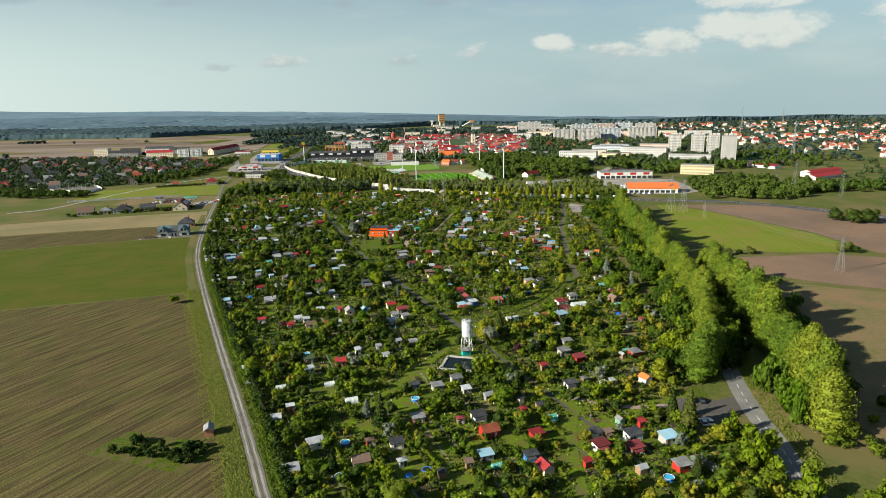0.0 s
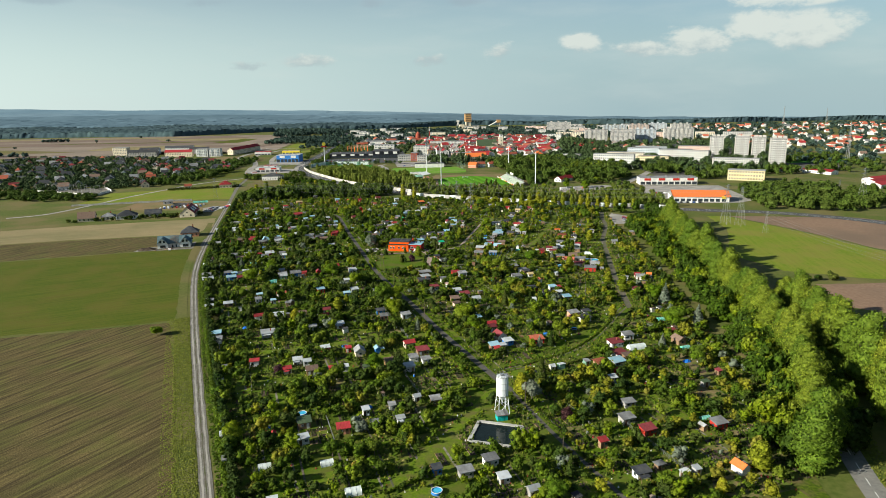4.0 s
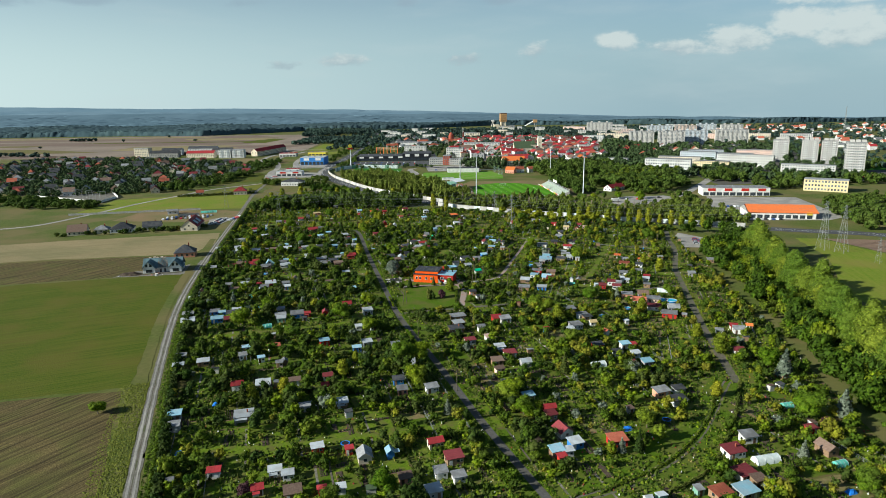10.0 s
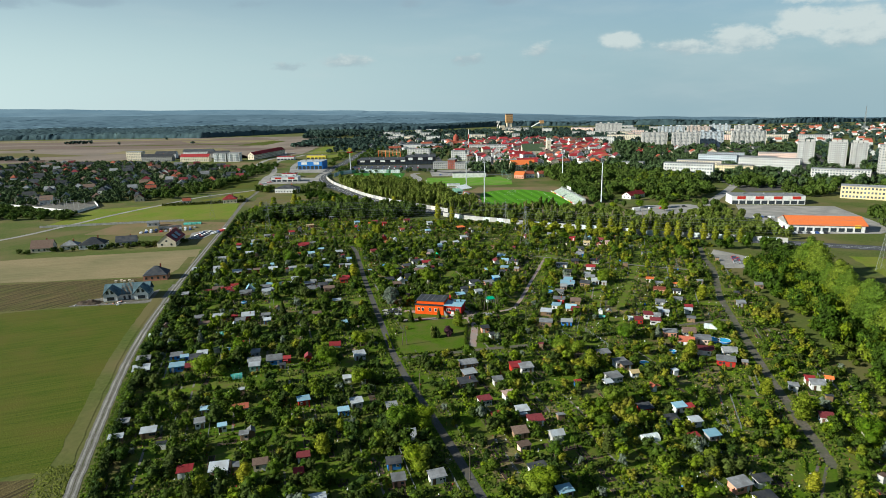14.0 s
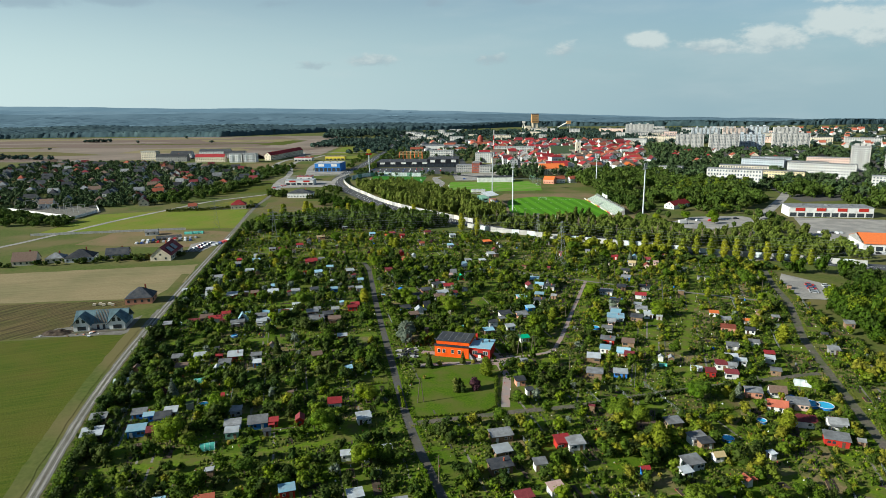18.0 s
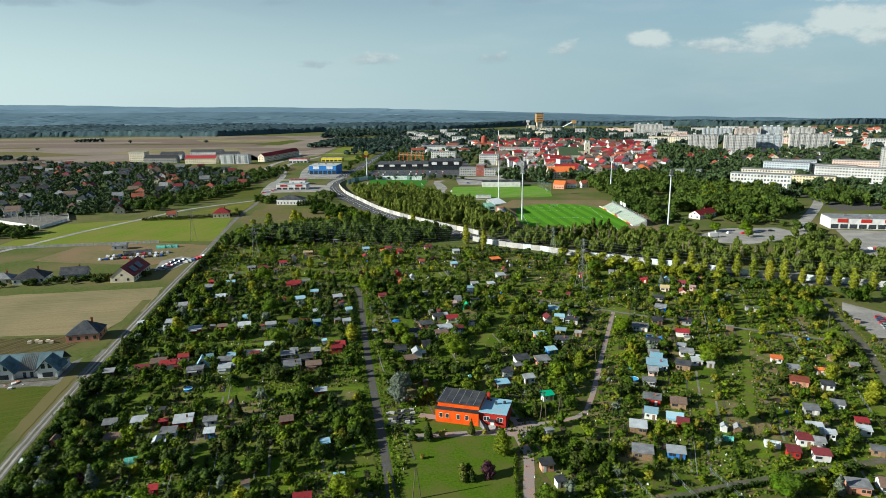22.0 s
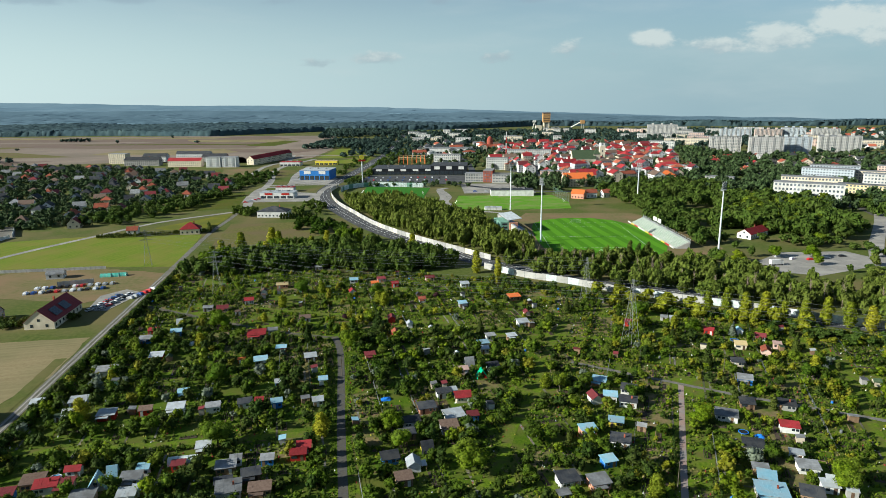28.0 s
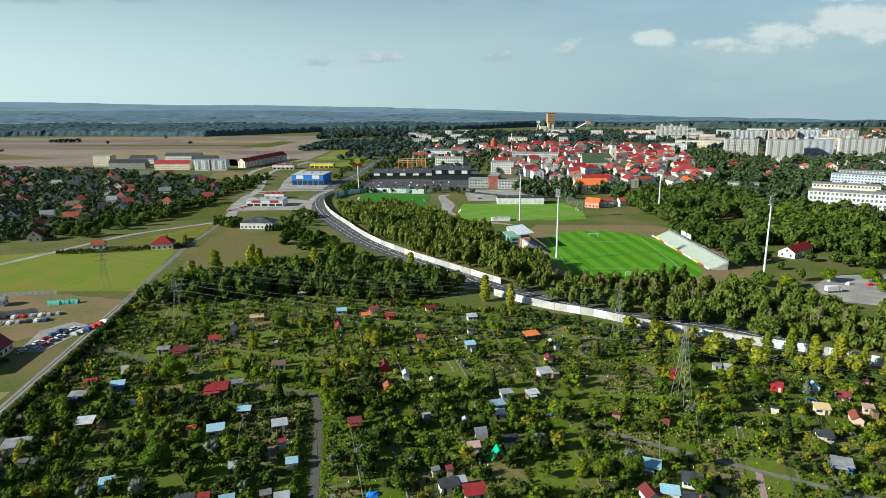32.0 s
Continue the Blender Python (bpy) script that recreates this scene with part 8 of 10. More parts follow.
def plot_pieces():
    """Lawns, beds, walks and frames of the plots."""
    grounds = {"lawn": [], "lawn_bright": [], "dry_plot": []}
    beds, crops, walks, kerbs = [], [], [], []
    for n, (turn, c, kind, r) in enumerate(PLOTS):
        u, v = plot_axes(turn)
        z = 0.044 + 0.004 * (turn > 0) + 0.00001 * n
        tone = {"lawn": "lawn_bright", "beds": r.choice(("dry_plot", "dry_plot", "lawn_bright") if turn == -17 else ("dry_plot", "lawn", "lawn_bright")), "orchard": r.choice(("lawn", "lawn_bright")), "wild": "lawn"}[kind]
        if c.x < 8 and 330 < c.y < 650:
            tone = "lawn" if kind != "beds" else tone
        half = (WIDE / 2 - 0.35, DEEP / 2 - 0.5)
        cells = [(-1, 0.1, tone), (0.1, 1, tone if r.random() < 0.5 else r.choice(("lawn_bright", "dry_plot", "lawn", "lawn")))]
        for lo, hi, material in cells:
            q = [c + u * half[0] * a + v * half[1] * b for a, b in ((-1, lo), (1, lo), (1, hi), (-1, hi))]
            if all(inside(p.x, p.y, GARDENS) for p in q):
                grounds[material].append(([(p.x, p.y, z) for p in q], [(0, 1, 2, 3)]))
        # a walk down one side of the plot
        s = r.choice((-1, 1)) * r.uniform(1.2, 4.6)
        if r.random() < 0.6:
            q = [c + u * (s - 0.35) - v * 11, c + u * (s + 0.35) - v * 11, c + u * (s + 0.35) + v * 11, c + u * (s - 0.35) + v * 11]
            if all(inside(p.x, p.y, GARDENS) and free(p.x, p.y, 0.5) for p in q):
                walks.append(([(p.x, p.y, z + 0.012) for p in q], [(0, 1, 2, 3)]))
        for k in range({"lawn": 1, "beds": 6, "orchard": 2, "wild": 0}[kind]):
            w, d = (r.uniform(1.2, 2.4), r.uniform(3.0, 7.5))
            if r.random() < 0.35:
                w, d = d * 0.8, w
            p = c + u * r.uniform(-3.6, 3.6) + v * r.uniform(-9, 9)
            if not free(p.x, p.y, 2.0) or not inside(p.x, p.y, GARDENS):
                continue
            beds.append(lined_box(p, u, v, w, d, r.uniform(0.14, 0.24)))
            if r.random() < 0.4:
                kerbs.append(lined_box(p, u, v, w + 0.24, d + 0.24, 0.12))
            a, b, along = (u, v, d) if d > w else (v, u, w)
            across = min(w, d)
            for m in range(int(across / 0.6)):
                if r.random() < 0.7:
                    e = p + a * (-across / 2 + 0.35 + 0.6 * m)
                    tuft = r.uniform(0.3, 0.85)
                    for x in range(int(along / 0.7)):
                        if r.random() < 0.8:
                            f = e + b * (-along / 2 + 0.4 + 0.7 * x)
                            crops.append(beam_data((f.x, f.y, 0.1), (f.x + r.uniform(-0.1, 0.1), f.y + r.uniform(-0.1, 0.1), tuft * r.uniform(0.7, 1.2) + 0.15), r.uniform(0.22, 0.34), 0.08, 4, False))
    for material, pieces in grounds.items():
        if pieces:
            tagged(link_mesh("plot_ground", *several(pieces), M[material]), {"lawn": "dark green grass of the garden plots", "lawn_bright": "sunny mown lawns of the garden plots", "dry_plot": "dry worn grass and earth of the plots"}[material], "lawn", "", "stuff")
    for name, pieces, material, label, category in (("vegetable_beds", beds, "garden_earth", "dark dug vegetable beds", "beds"), ("vegetable_rows", crops, "leaf", "rows of green vegetables on the beds", "vegetables"), ("plot_walks", walks, "concrete_walk", "narrow pale slab walks through the plots", "paths"), ("bed_frames", kerbs, "wood", "low board frames round the beds", "bed frames")):
        tagged(link_mesh(name, *several(pieces), M[material]), label, category, "", "stuff")


M["concrete_walk"] = shade("concrete_walk", (0.17, 0.155, 0.125), (0.27, 0.25, 0.21), 0.6, 0.95, 0.01, c=(0.13, 0.125, 0.075), patch=3)


def tool_shed(x, y, turn, r):
    """A small shed in the corner of a plot."""
    w, d, h = r.uniform(1.7, 2.8), r.uniform(1.5, 2.2), r.uniform(1.8, 2.1)
    roof, wall = r.choices(("grey", "dark", "pale", "brown", "maroon", "moss", "blue"), (5, 5, 4, 4, 2, 2, 1))[0], r.choices(("wood", "grey", "white", "moss", "cream"), (5, 3, 2, 1, 1))[0]
    t = thing("tool_shed", x, y, turn + r.choice((0, 90, 180, 270)) + r.uniform(-5, 5), f"small {WALL_WORDS[wall]} tool shed with a {ROOFS[roof][1]} roof", "shed", "tool sheds")
    TAKEN.append((x, y, w * 0.6))
    style = r.choice("ffg")
    rise = 0.3 if style == "f" else d * 0.34
    link_mesh("wall", *body_data(style, w, d, h, rise), M[WALLS[wall]], t)
    link_mesh("roof", *roof_data(style, w - 0.3, d - 0.3, h, rise), M[ROOFS[roof][0]], t)
    box("door", -0.38, -d / 2 - 0.04, 0, 0.38, -d / 2 + 0.02, 1.7, M["wood_dark"], t)


def rain_barrel(x, y, r):
    colour = r.choice(("tarp_blue", "roof_moss", "steel_dark", "tarp_blue"))
    t = thing("rain_barrel", x, y, 0, {"tarp_blue": "bright blue plastic rain barrel beside a bed", "roof_moss": "dark green plastic rain barrel beside a bed", "steel_dark": "grey steel rain barrel beside a bed"}[colour], "barrel", "rain barrels")
    link_mesh("drum", *lathe_data([(0.36, 0), (0.42, 0.3), (0.42, 0.7), (0.36, 1.0)], 12), M[colour], t)
    link_mesh("rim", *lathe_data([(0.34, 0.97), (0.40, 0.97), (0.40, 1.04), (0.34, 1.04)], 12), M["steel_dark"], t)


shed_dice = random.Random(64)
for turn, c, kind, r in PLOTS:
    u, v = plot_axes(turn)
    if shed_dice.random() < 0.30 and kind != "wild":
        p = c + u * shed_dice.choice((-3.6, 3.6)) + v * shed_dice.choice((-9.5, 9.5))
        if inside(p.x, p.y, GARDENS) and free(p.x, p.y, 3.4):
            tool_shed(p.x, p.y, turn, shed_dice)
    if shed_dice.random() < 0.14:
        p = c + u * shed_dice.uniform(-4, 4) + v * shed_dice.uniform(-9, 9)
        if inside(p.x, p.y, GARDENS) and free(p.x, p.y, 2):
            rain_barrel(p.x, p.y, shed_dice)
plot_pieces()

# single trees that can be told apart, nearest the flight line
M["grass_olive"] = shade("grass_olive", (0.085, 0.105, 0.012), (0.150, 0.160, 0.028), 2.0, 0.9, island=0.25)
M["straw"] = shade("straw", (0.16, 0.14, 0.045), (0.25, 0.21, 0.08), 1.0, 0.9, island=0.4)
M["leaf_light"] = shade("leaf_light", (0.055, 0.125, 0.004), (0.185, 0.265, 0.011), 0.75, 0.75, 0.3, c=(0.13, 0.19, 0.02), patch=8, vary=0.25, island=0.35, through_light=0.36, gloss=0.1)
fruit = [make_tree("fruit_tree", lambda r: round_lobes(r, 5.0, 4.6, 7, 0.22), 520, 0.19, M["leaf"], 4.2, 0.16, "round green fruit tree in a garden plot", "tree", "fruit trees", seed=s) for s in (1, 2, 3, 4)]
walnut = [make_tree("walnut_tree", lambda r: round_lobes(r, 9.0, 8.5, 10, 0.18), 1200, 0.25, M["leaf_light"], 7.5, 0.3, "broad light green walnut tree above the huts", "tree", "walnut trees", seed=s) for s in (5, 6)]
spruce = make_tree("spruce", lambda r: cone_lobes(r, 5.5, 12, 9), 700, 0.42, M["leaf_dark"], 12, 0.25, "dark green pointed spruce among the plots", "tree", "spruces", seed=7)
blue_spruce = make_tree("blue_spruce", lambda r: cone_lobes(r, 5.0, 8.5, 8), 600, 0.38, M["leaf_silver"], 8, 0.22, "silvery blue spruce beside a hut", "tree", "blue spruces", seed=8)
willow = make_tree("silver_willow", lambda r: round_lobes(r, 7.0, 7.5, 8, 0.15), 700, 0.38, M["leaf_silver"], 6.5, 0.3, "broad silver-grey leaved tree beside the lane", "tree", "silver trees", seed=9)
lime_tree = make_tree("lime_tree", lambda r: tall_lobes(r, 4.6, 8.0, 6, 0.1), 520, 0.34, M["leaf_yellow_green"], 7, 0.16, "slender bright yellow-green tree", "tree", "lime-green trees", seed=10)
yellow_bush = make_tree("golden_shrub", lambda r: round_lobes(r, 2.6, 2.6, 5, 0.02), 260, 0.22, M["leaf_yellow"], 2, 0, "golden yellow flowering shrub in a plot", "shrub", "golden shrubs", seed=11)
purple = make_tree("purple_tree", lambda r: round_lobes(r, 5.2, 4.4, 7, 0.05), 420, 0.32, M["leaf_purple"], 4, 0.14, "dark purple-leaved round tree on grass", "tree", "purple trees", seed=12)
thuja = make_tree("thuja", lambda r: tall_lobes(r, 1.8, 4.2, 5, 0.03), 260, 0.2, M["leaf_dark"], 4, 0, "slim dark green columnar thuja", "shrub", "thujas", seed=13)
used = set()


def put(template, x, y, scale=1.0, tall=1.0):
    if template.name in used:
        set_tree(template, x, y, dice.uniform(0, 360), scale, tall)
    else:
        used.add(template.name)
        template.matrix_basis = pose(x, y, 0, 0, 0, 0)
        template.scale = (scale, scale, scale * tall)
    TAKEN.append((x, y, 1.2 * scale))


for x, y, kind, s in (
    (-17.5, 497, willow, 1.0), (-18, 505, willow, 1.1), (-7, 474, spruce, 0.55), (6, 477.5, spruce, 0.45), (-3, 476, yellow_bush, 0.8), (-8.5, 464, yellow_bush, 0.6), (14.5, 466, lime_tree, 0.9), (10, 455, purple, 0.9), (3, 453, thuja, 1.3), (4.4, 454, thuja, 1.1), (5.4, 452.5, thuja, 0.9), (10, 477.5, yellow_bush, 0.7),
    (-4.6, 187, spruce, 1.0), (-9, 195, blue_spruce, 0.8), (90, 172, spruce, 1.15), (87, 177, spruce, 0.9), (133, 318, blue_spruce, 1.2), (131, 349, blue_spruce, 1.3), (52, 240, purple, 0.8), (44, 255, willow, 0.9), (41, 258, lime_tree, 1.0), (96, 205, lime_tree, 1.1), (101, 214, yellow_bush, 2.0),
    (60, 268, yellow_bush, 0.9), (62.5, 268.5, yellow_bush, 0.9), (65, 269, yellow_bush, 0.8), (-8, 372, walnut[0], 1.1), (-2, 350, walnut[1], 1.0), (-84, 420, walnut[0], 1.0), (-38, 425, walnut[1], 1.0), (-75, 437, walnut[1], 0.9), (55, 432, walnut[0], 0.9), (60, 428, walnut[1], 0.8), (118, 372, lime_tree, 1.1), (-114, 480, yellow_bush, 1.6), (85, 445, walnut[0], 0.9), (104, 424, lime_tree, 0.9), (100, 335, lime_tree, 0.7), (-22, 560, walnut[0], 0.8),
):
    put(kind, x, y, s)
n = 0
while n < 150:
    x, y = dice.uniform(-115, 140), dice.uniform(135, 640)
    s = dice.uniform(0.6, 1.2)
    if inside(x, y, GARDENS) and free(x, y, 5 * s) and abs(x) < 50 + 0.18 * (y - 100):
        put(dice.choice(fruit), x, y, s, dice.uniform(0.85, 1.2))
        n += 1
for template, count, lo, hi in ((walnut[0], 14, 0.7, 1.1), (walnut[1], 14, 0.7, 1.0), (spruce, 22, 0.4, 0.9), (lime_tree, 26, 0.5, 1.0), (yellow_bush, 34, 0.5, 1.0), (thuja, 40, 0.7, 1.2), (purple, 8, 0.5, 0.8), (blue_spruce, 6, 0.5, 0.9)):
    n = 0
    while n < count:
        x, y = dice.uniform(-150, 180), dice.uniform(120, 720)
        s = dice.uniform(lo, hi)
        if inside(x, y, GARDENS) and free(x, y, 3 * s):
            put(template, x, y, s)
            n += 1

# the mass of garden shrubs and small trees
groups = {"leaf": [], "leaf_dark": [], "leaf_light": [], "leaf_silver": [], "leaf_warm": []}
edge_walks, edge_fences = [], []


def plot_grid(turn, x0, y0, rows, columns, deep=25.0, wide=11.0):
    """Hedges, fences and walks on the borders of the plots."""
    a = radians(turn)
    u, v = Vector((math.cos(a), math.sin(a))), Vector((-math.sin(a), math.cos(a)))
    for i in range(-columns, columns + 1):
        for j in range(rows):
            c = Vector((x0, y0)) + u * i * wide + v * j * deep
            for d, length in ((v, deep), (u, wide)):
                if grid_turn(c.x, c.y) != turn:
                    continue
                pick = dice.random()
                if d is u and pick > 0.55:
                    continue
                colour = dice.choices(("leaf", "leaf_dark", "leaf_light"), (0.5, 0.35, 0.15))[0]
                high = dice.uniform(0.8, 1.9)
                if pick < 0.5:
                    for k in range(int(length / 1.2)):
                        q = c + d * (k * 1.2)
                        if inside(q.x, q.y, GARDENS) and free(q.x, q.y, 0.8) and dice.random() < 0.9:
                            groups[colour].append((q.x, q.y, dice.uniform(1.1, 1.6), high * dice.uniform(0.85, 1.15)))
                elif pick < 0.72:
                    e = c + d * length
                    if inside(c.x, c.y, GARDENS) and inside(e.x, e.y, GARDENS) and free((c.x + e.x) / 2, (c.y + e.y) / 2, 1):
                        n = Vector((-d.y, d.x)) * 0.28
                        p = [c - n, e - n, e + n, c + n]
                        if d is u:
                            p = p[::-1]
                        z = 0.115 + 0.0002 * (i % 20)
                        edge_walks.append(([(t.x, t.y, z) for t in p], [(0, 1, 2, 3) if d is v else (3, 2, 1, 0)]))
                else:
                    e = c + d * length
                    if inside(c.x, c.y, GARDENS) and inside(e.x, e.y, GARDENS) and free(c.x, c.y, 0) and free(e.x, e.y, 0) and free((c.x + e.x) / 2, (c.y + e.y) / 2, 1):
                        for k in range(int(length / 2.4) + 1):
                            q = c + d * (2.4 * k)
                            edge_fences.append(beam_data((q.x, q.y, 0), (q.x, q.y, 1.3), 0.06, sides=4))
                        for h in (0.3, 0.75, 1.2):
                            edge_fences.append(beam_data((c.x, c.y, h), (e.x, e.y, h), 0.04, sides=3))


plot_grid(14, *GRIDS[14], 28, 24)
plot_grid(-17, *GRIDS[-17], 16, 16)
tagged(link_mesh("border_walks", *several(edge_walks), M["dirt"]), "narrow earth walks along the plot borders", "paths", "", "stuff")
tagged(link_mesh("border_fences", *several(edge_fences), M["steel_dark"]), "wire fences on posts along the plot borders", "fences", "", "stuff")
BUSH = {  # count, widths, share at the borders
    "lawn": ((13, 18), (1.2, 1.7, 2.3, 3.0, 3.8, 4.6), 0.75),
    "beds": ((14, 20), (1.0, 1.4, 1.8, 2.3, 2.9, 3.6), 0.6),
    "orchard": ((17, 23), (1.5, 2.4, 3.1, 3.8, 4.4, 5.2), 0.4),
    "wild": ((19, 25), (1.8, 2.6, 3.4, 4.2, 5.2, 6.2), 0.3),
}


def grow(x, y, w, tint=None):
    if not inside(x, y, GARDENS) or not free(x, y, w):
        return
    colour = tint or dice.choices(("leaf", "leaf_dark", "leaf_light", "leaf_warm", "leaf_silver"), (0.40, 0.44, 0.09, 0.04, 0.03) if x < 8 and 330 < y < 650 else (0.32, 0.12, 0.25, 0.28, 0.03) if x > 45 or y > 650 else (0.42, 0.25, 0.24, 0.06, 0.03))[0]
    groups[colour].append((x, y, w, w * dice.uniform(0.8, 1.25)))


for turn, c, kind, r in PLOTS:
    u, v = plot_axes(turn)
    count, widths, border = BUSH[kind]
    tint = dice.choice((None, None, None, None, "leaf", "leaf_dark"))
    for k in range(int(dice.randint(*count) * (0.62 if c.y > 650 else 1.0))):
        w = dice.choice(widths) * (0.85 if turn == -17 or c.y > 650 else 1.0)
        if dice.random() < border:
            a, b = (dice.choice((-1, 1)) * (WIDE / 2 - 0.4 - w * 0.3), dice.uniform(-12, 12)) if dice.random() < 0.75 else (dice.uniform(-5, 5), dice.choice((-1, 1)) * (DEEP / 2 - 0.6 - w * 0.3))
        else:
            a, b = dice.uniform(-5, 5), dice.uniform(-11, 11)
        p = c + u * a + v * b
        grow(p.x, p.y, w, tint if dice.random() < 0.5 else None)
# the uneven rims that no plot covers
made = 0
while made < 500:
    x, y = dice.uniform(-165, 192), dice.uniform(60, 752)
    if inside(x, y, GARDENS) and not all(inside(x + a, y + b, GARDENS) for a, b in ((9, 0), (-9, 0), (0, 9), (0, -9))):
        made += 1
        grow(x, y, dice.choice((1.4, 2.2, 3.0, 4.0)))
for k, (mat_name, places) in enumerate(groups.items()):
    thicket("garden_shrubs", places, lambda r: round_lobes(r, 1.0, 1.0, 4, 0.02), 60, 0.085, M[mat_name], {"leaf": "green fruit trees and shrubs filling the plots", "leaf_dark": "dark green shrubs filling the plots", "leaf_light": "light green shrubs filling the plots", "leaf_silver": "grey-green shrubs in the plots", "leaf_warm": "yellowish green shrubs filling the plots"}[mat_name], "shrubs", seed=40 + k, fine=True)


def hedge(points, w, h, material, label, step=0.9):
    places = [(q.x + dice.uniform(-0.15, 0.15), q.y + dice.uniform(-0.15, 0.15), w * dice.uniform(0.85, 1.15), h * dice.uniform(0.85, 1.15)) for q in smooth_line(points, step)]
    return thicket("hedge", places, lambda r: round_lobes(r, 1.15, 1.0, 3, 0.0), 60, 0.12, M[material], label, "hedge", seed=len(places))


def beside(line, gap):
    out = []
    for i, q in enumerate(line):
        a, b = Vector(line[max(i - 1, 0)]), Vector(line[min(i + 1, len(line) - 1)])
        d = (b - a).normalized()
        out.append((q[0] + d.y * gap, q[1] - d.x * gap))
    return out


hedge(beside(DIRT_ROAD[1:10], 5.0), 2.2, 2.0, "leaf", "overgrown green hedge along the gravel road", 1.3)
hedge(beside(DIRT_ROAD[2:10], 7.0), 3.4, 3.6, "leaf_dark", "tall shrubs behind the roadside hedge", 2.6)
hedge([(-17, 455), (-14.5, 441), (-13, 436)][:2], 1.3, 1.6, "leaf_light", "clipped hedge beside the lane")
hedge([(-10.5, 434), (2, 435.5), (12, 437.5), (16, 441)], 1.1, 1.0, "leaf", "low clipped hedge round the lawn")
hedge([(16.5, 442), (17.2, 455), (18, 466)], 1.0, 1.1, "leaf", "low clipped hedge beside the paved walk")
hedge([(-7, 405), (-3, 391), (1, 377)], 1.2, 1.7, "leaf_light", "clipped hedge beside the lane")
hedge([(22, 436), (45, 440), (80, 450), (112, 458)][1:], 1.4, 1.5, "leaf_dark", "dark hedge along the dirt lane")
hedge([(47, 283), (70, 297), (92, 322), (106, 350)], 1.0, 0.8, "leaf", "hedge along the grassy ditch")
hedge([(55, 277), (78, 291), (98, 318), (113, 345)], 1.2, 1.2, "leaf_dark", "hedge along the grassy ditch")
hedge([(64, 199), (74, 195), (88, 192)], 1.4, 1.4, "leaf", "clipped hedge along the curved lane")
hedge([(-45, 575), (-50, 600), (-55, 625)], 1.3, 2.0, "leaf", "clipped hedge beside the lane")
patch("greenway", [(34, 276), (58, 283), (84, 302), (112, 338), (116, 352), (104, 350), (78, 313), (54, 294), (33, 284)], 0.10, M["lawn"], "grassy ditch strip with wheel tracks", "grass", 0.8)
for gap in (-1.0, 1.0):
    ribbon("wheel_track", beside(GREENWAY, gap), 0.7, 0.15, M["dirt"], "worn dirt wheel track in the grass", "track", 0.2)
ribbon("curved_lane", [(60, 198), (70, 192), (78, 188), (90, 187), (100, 188)], 2.6, 0.17, M["brick_paving"], "curved pale gravel lane", "path", 0.3)


hedge([(6, 174), (9, 167), (11, 160), (6.5, 156), (2, 153), (-4, 157)], 1.5, 1.6, "leaf_light", "thick clipped hedge round a small lawn", 0.8)
hedge([(-6, 205), (2, 210), (8, 214)], 1.2, 1.2, "leaf", "low clipped hedge along an open lawn", 0.8)
# herbs, tall grass, vegetables and flowers that fill the plots
def tufts(count, seed, specs):
    r = np.random.default_rng(seed)
    x, y = r.uniform(-165, 192, count), r.uniform(75, 750, count)
    keep = np.zeros(count, bool)
    for (ax, ay), (bx, by) in zip(GARDENS, GARDENS[1:] + GARDENS[:1]):
        if ay != by:
            keep ^= ((ay > y) != (by > y)) & (x < (bx - ax) * (y - ay) / (by - ay) + ax)
    x, y = x[keep], y[keep]
    ok = np.ones(len(x), bool)
    for line, gap in LANES + [(DIRT_ROAD, 4.0)]:
        for (ax, ay), (bx, by) in zip(line, line[1:]):
            t = np.clip(((x - ax) * (bx - ax) + (y - ay) * (by - ay)) / ((bx - ax) ** 2 + (by - ay) ** 2), 0, 1)
            ok &= np.hypot(x - ax - t * (bx - ax), y - ay - t * (by - ay)) > gap * 0.62
    x, y = x[ok], y[ok]
    ok = np.ones(len(x), bool)
    for a, b, c in TAKEN:
        near = np.abs(x - a) < c
        ok[near] &= np.hypot(x[near] - a, y[near] - b) > c * 0.8
    ok &= ~((x > -12) & (x < 20) & (y > 434) & (y < 479))
    x, y = x[ok], y[ok]
    wild = np.array([noise.noise((a * 0.06, b * 0.06, 5.0)) for a, b in zip(x, y)])
    start = 0
    for share, material, label, w0, w1, h0, h1, bias in specs:
        n = int(len(x) * share)
        px, py, k = x[start:start + n], y[start:start + n], wild[start:start + n]
        start += n
        good = k > bias
        px, py = px[good], py[good]
        n = len(px)
        a, w, h = r.uniform(0, 6.28, n), r.uniform(w0, w1, n), r.uniform(h0, h1, n)
        corners = [np.stack([px + np.cos(a + t) * w * r.uniform(0.6, 1.3, n), py + np.sin(a + t) * w * r.uniform(0.6, 1.3, n), np.full(n, 0.0)], 1) for t in (0, 1.57, 3.14, 4.71)]
        tip = np.stack([px + r.uniform(-0.4, 0.4, n) * w, py + r.uniform(-0.4, 0.4, n) * w, h], 1)
        v = np.stack(corners + [tip], 1).reshape(-1, 3)
        i = 5 * np.arange(n)
        f = np.concatenate([np.stack([i + p, i + q, i + 4], 1) for p, q in ((0, 1), (1, 2), (2, 3), (3, 0))])
        tagged(new("garden_herbs", mesh_np("garden_herbs", v, f, M[material])), label, "herbs", "", "stuff")


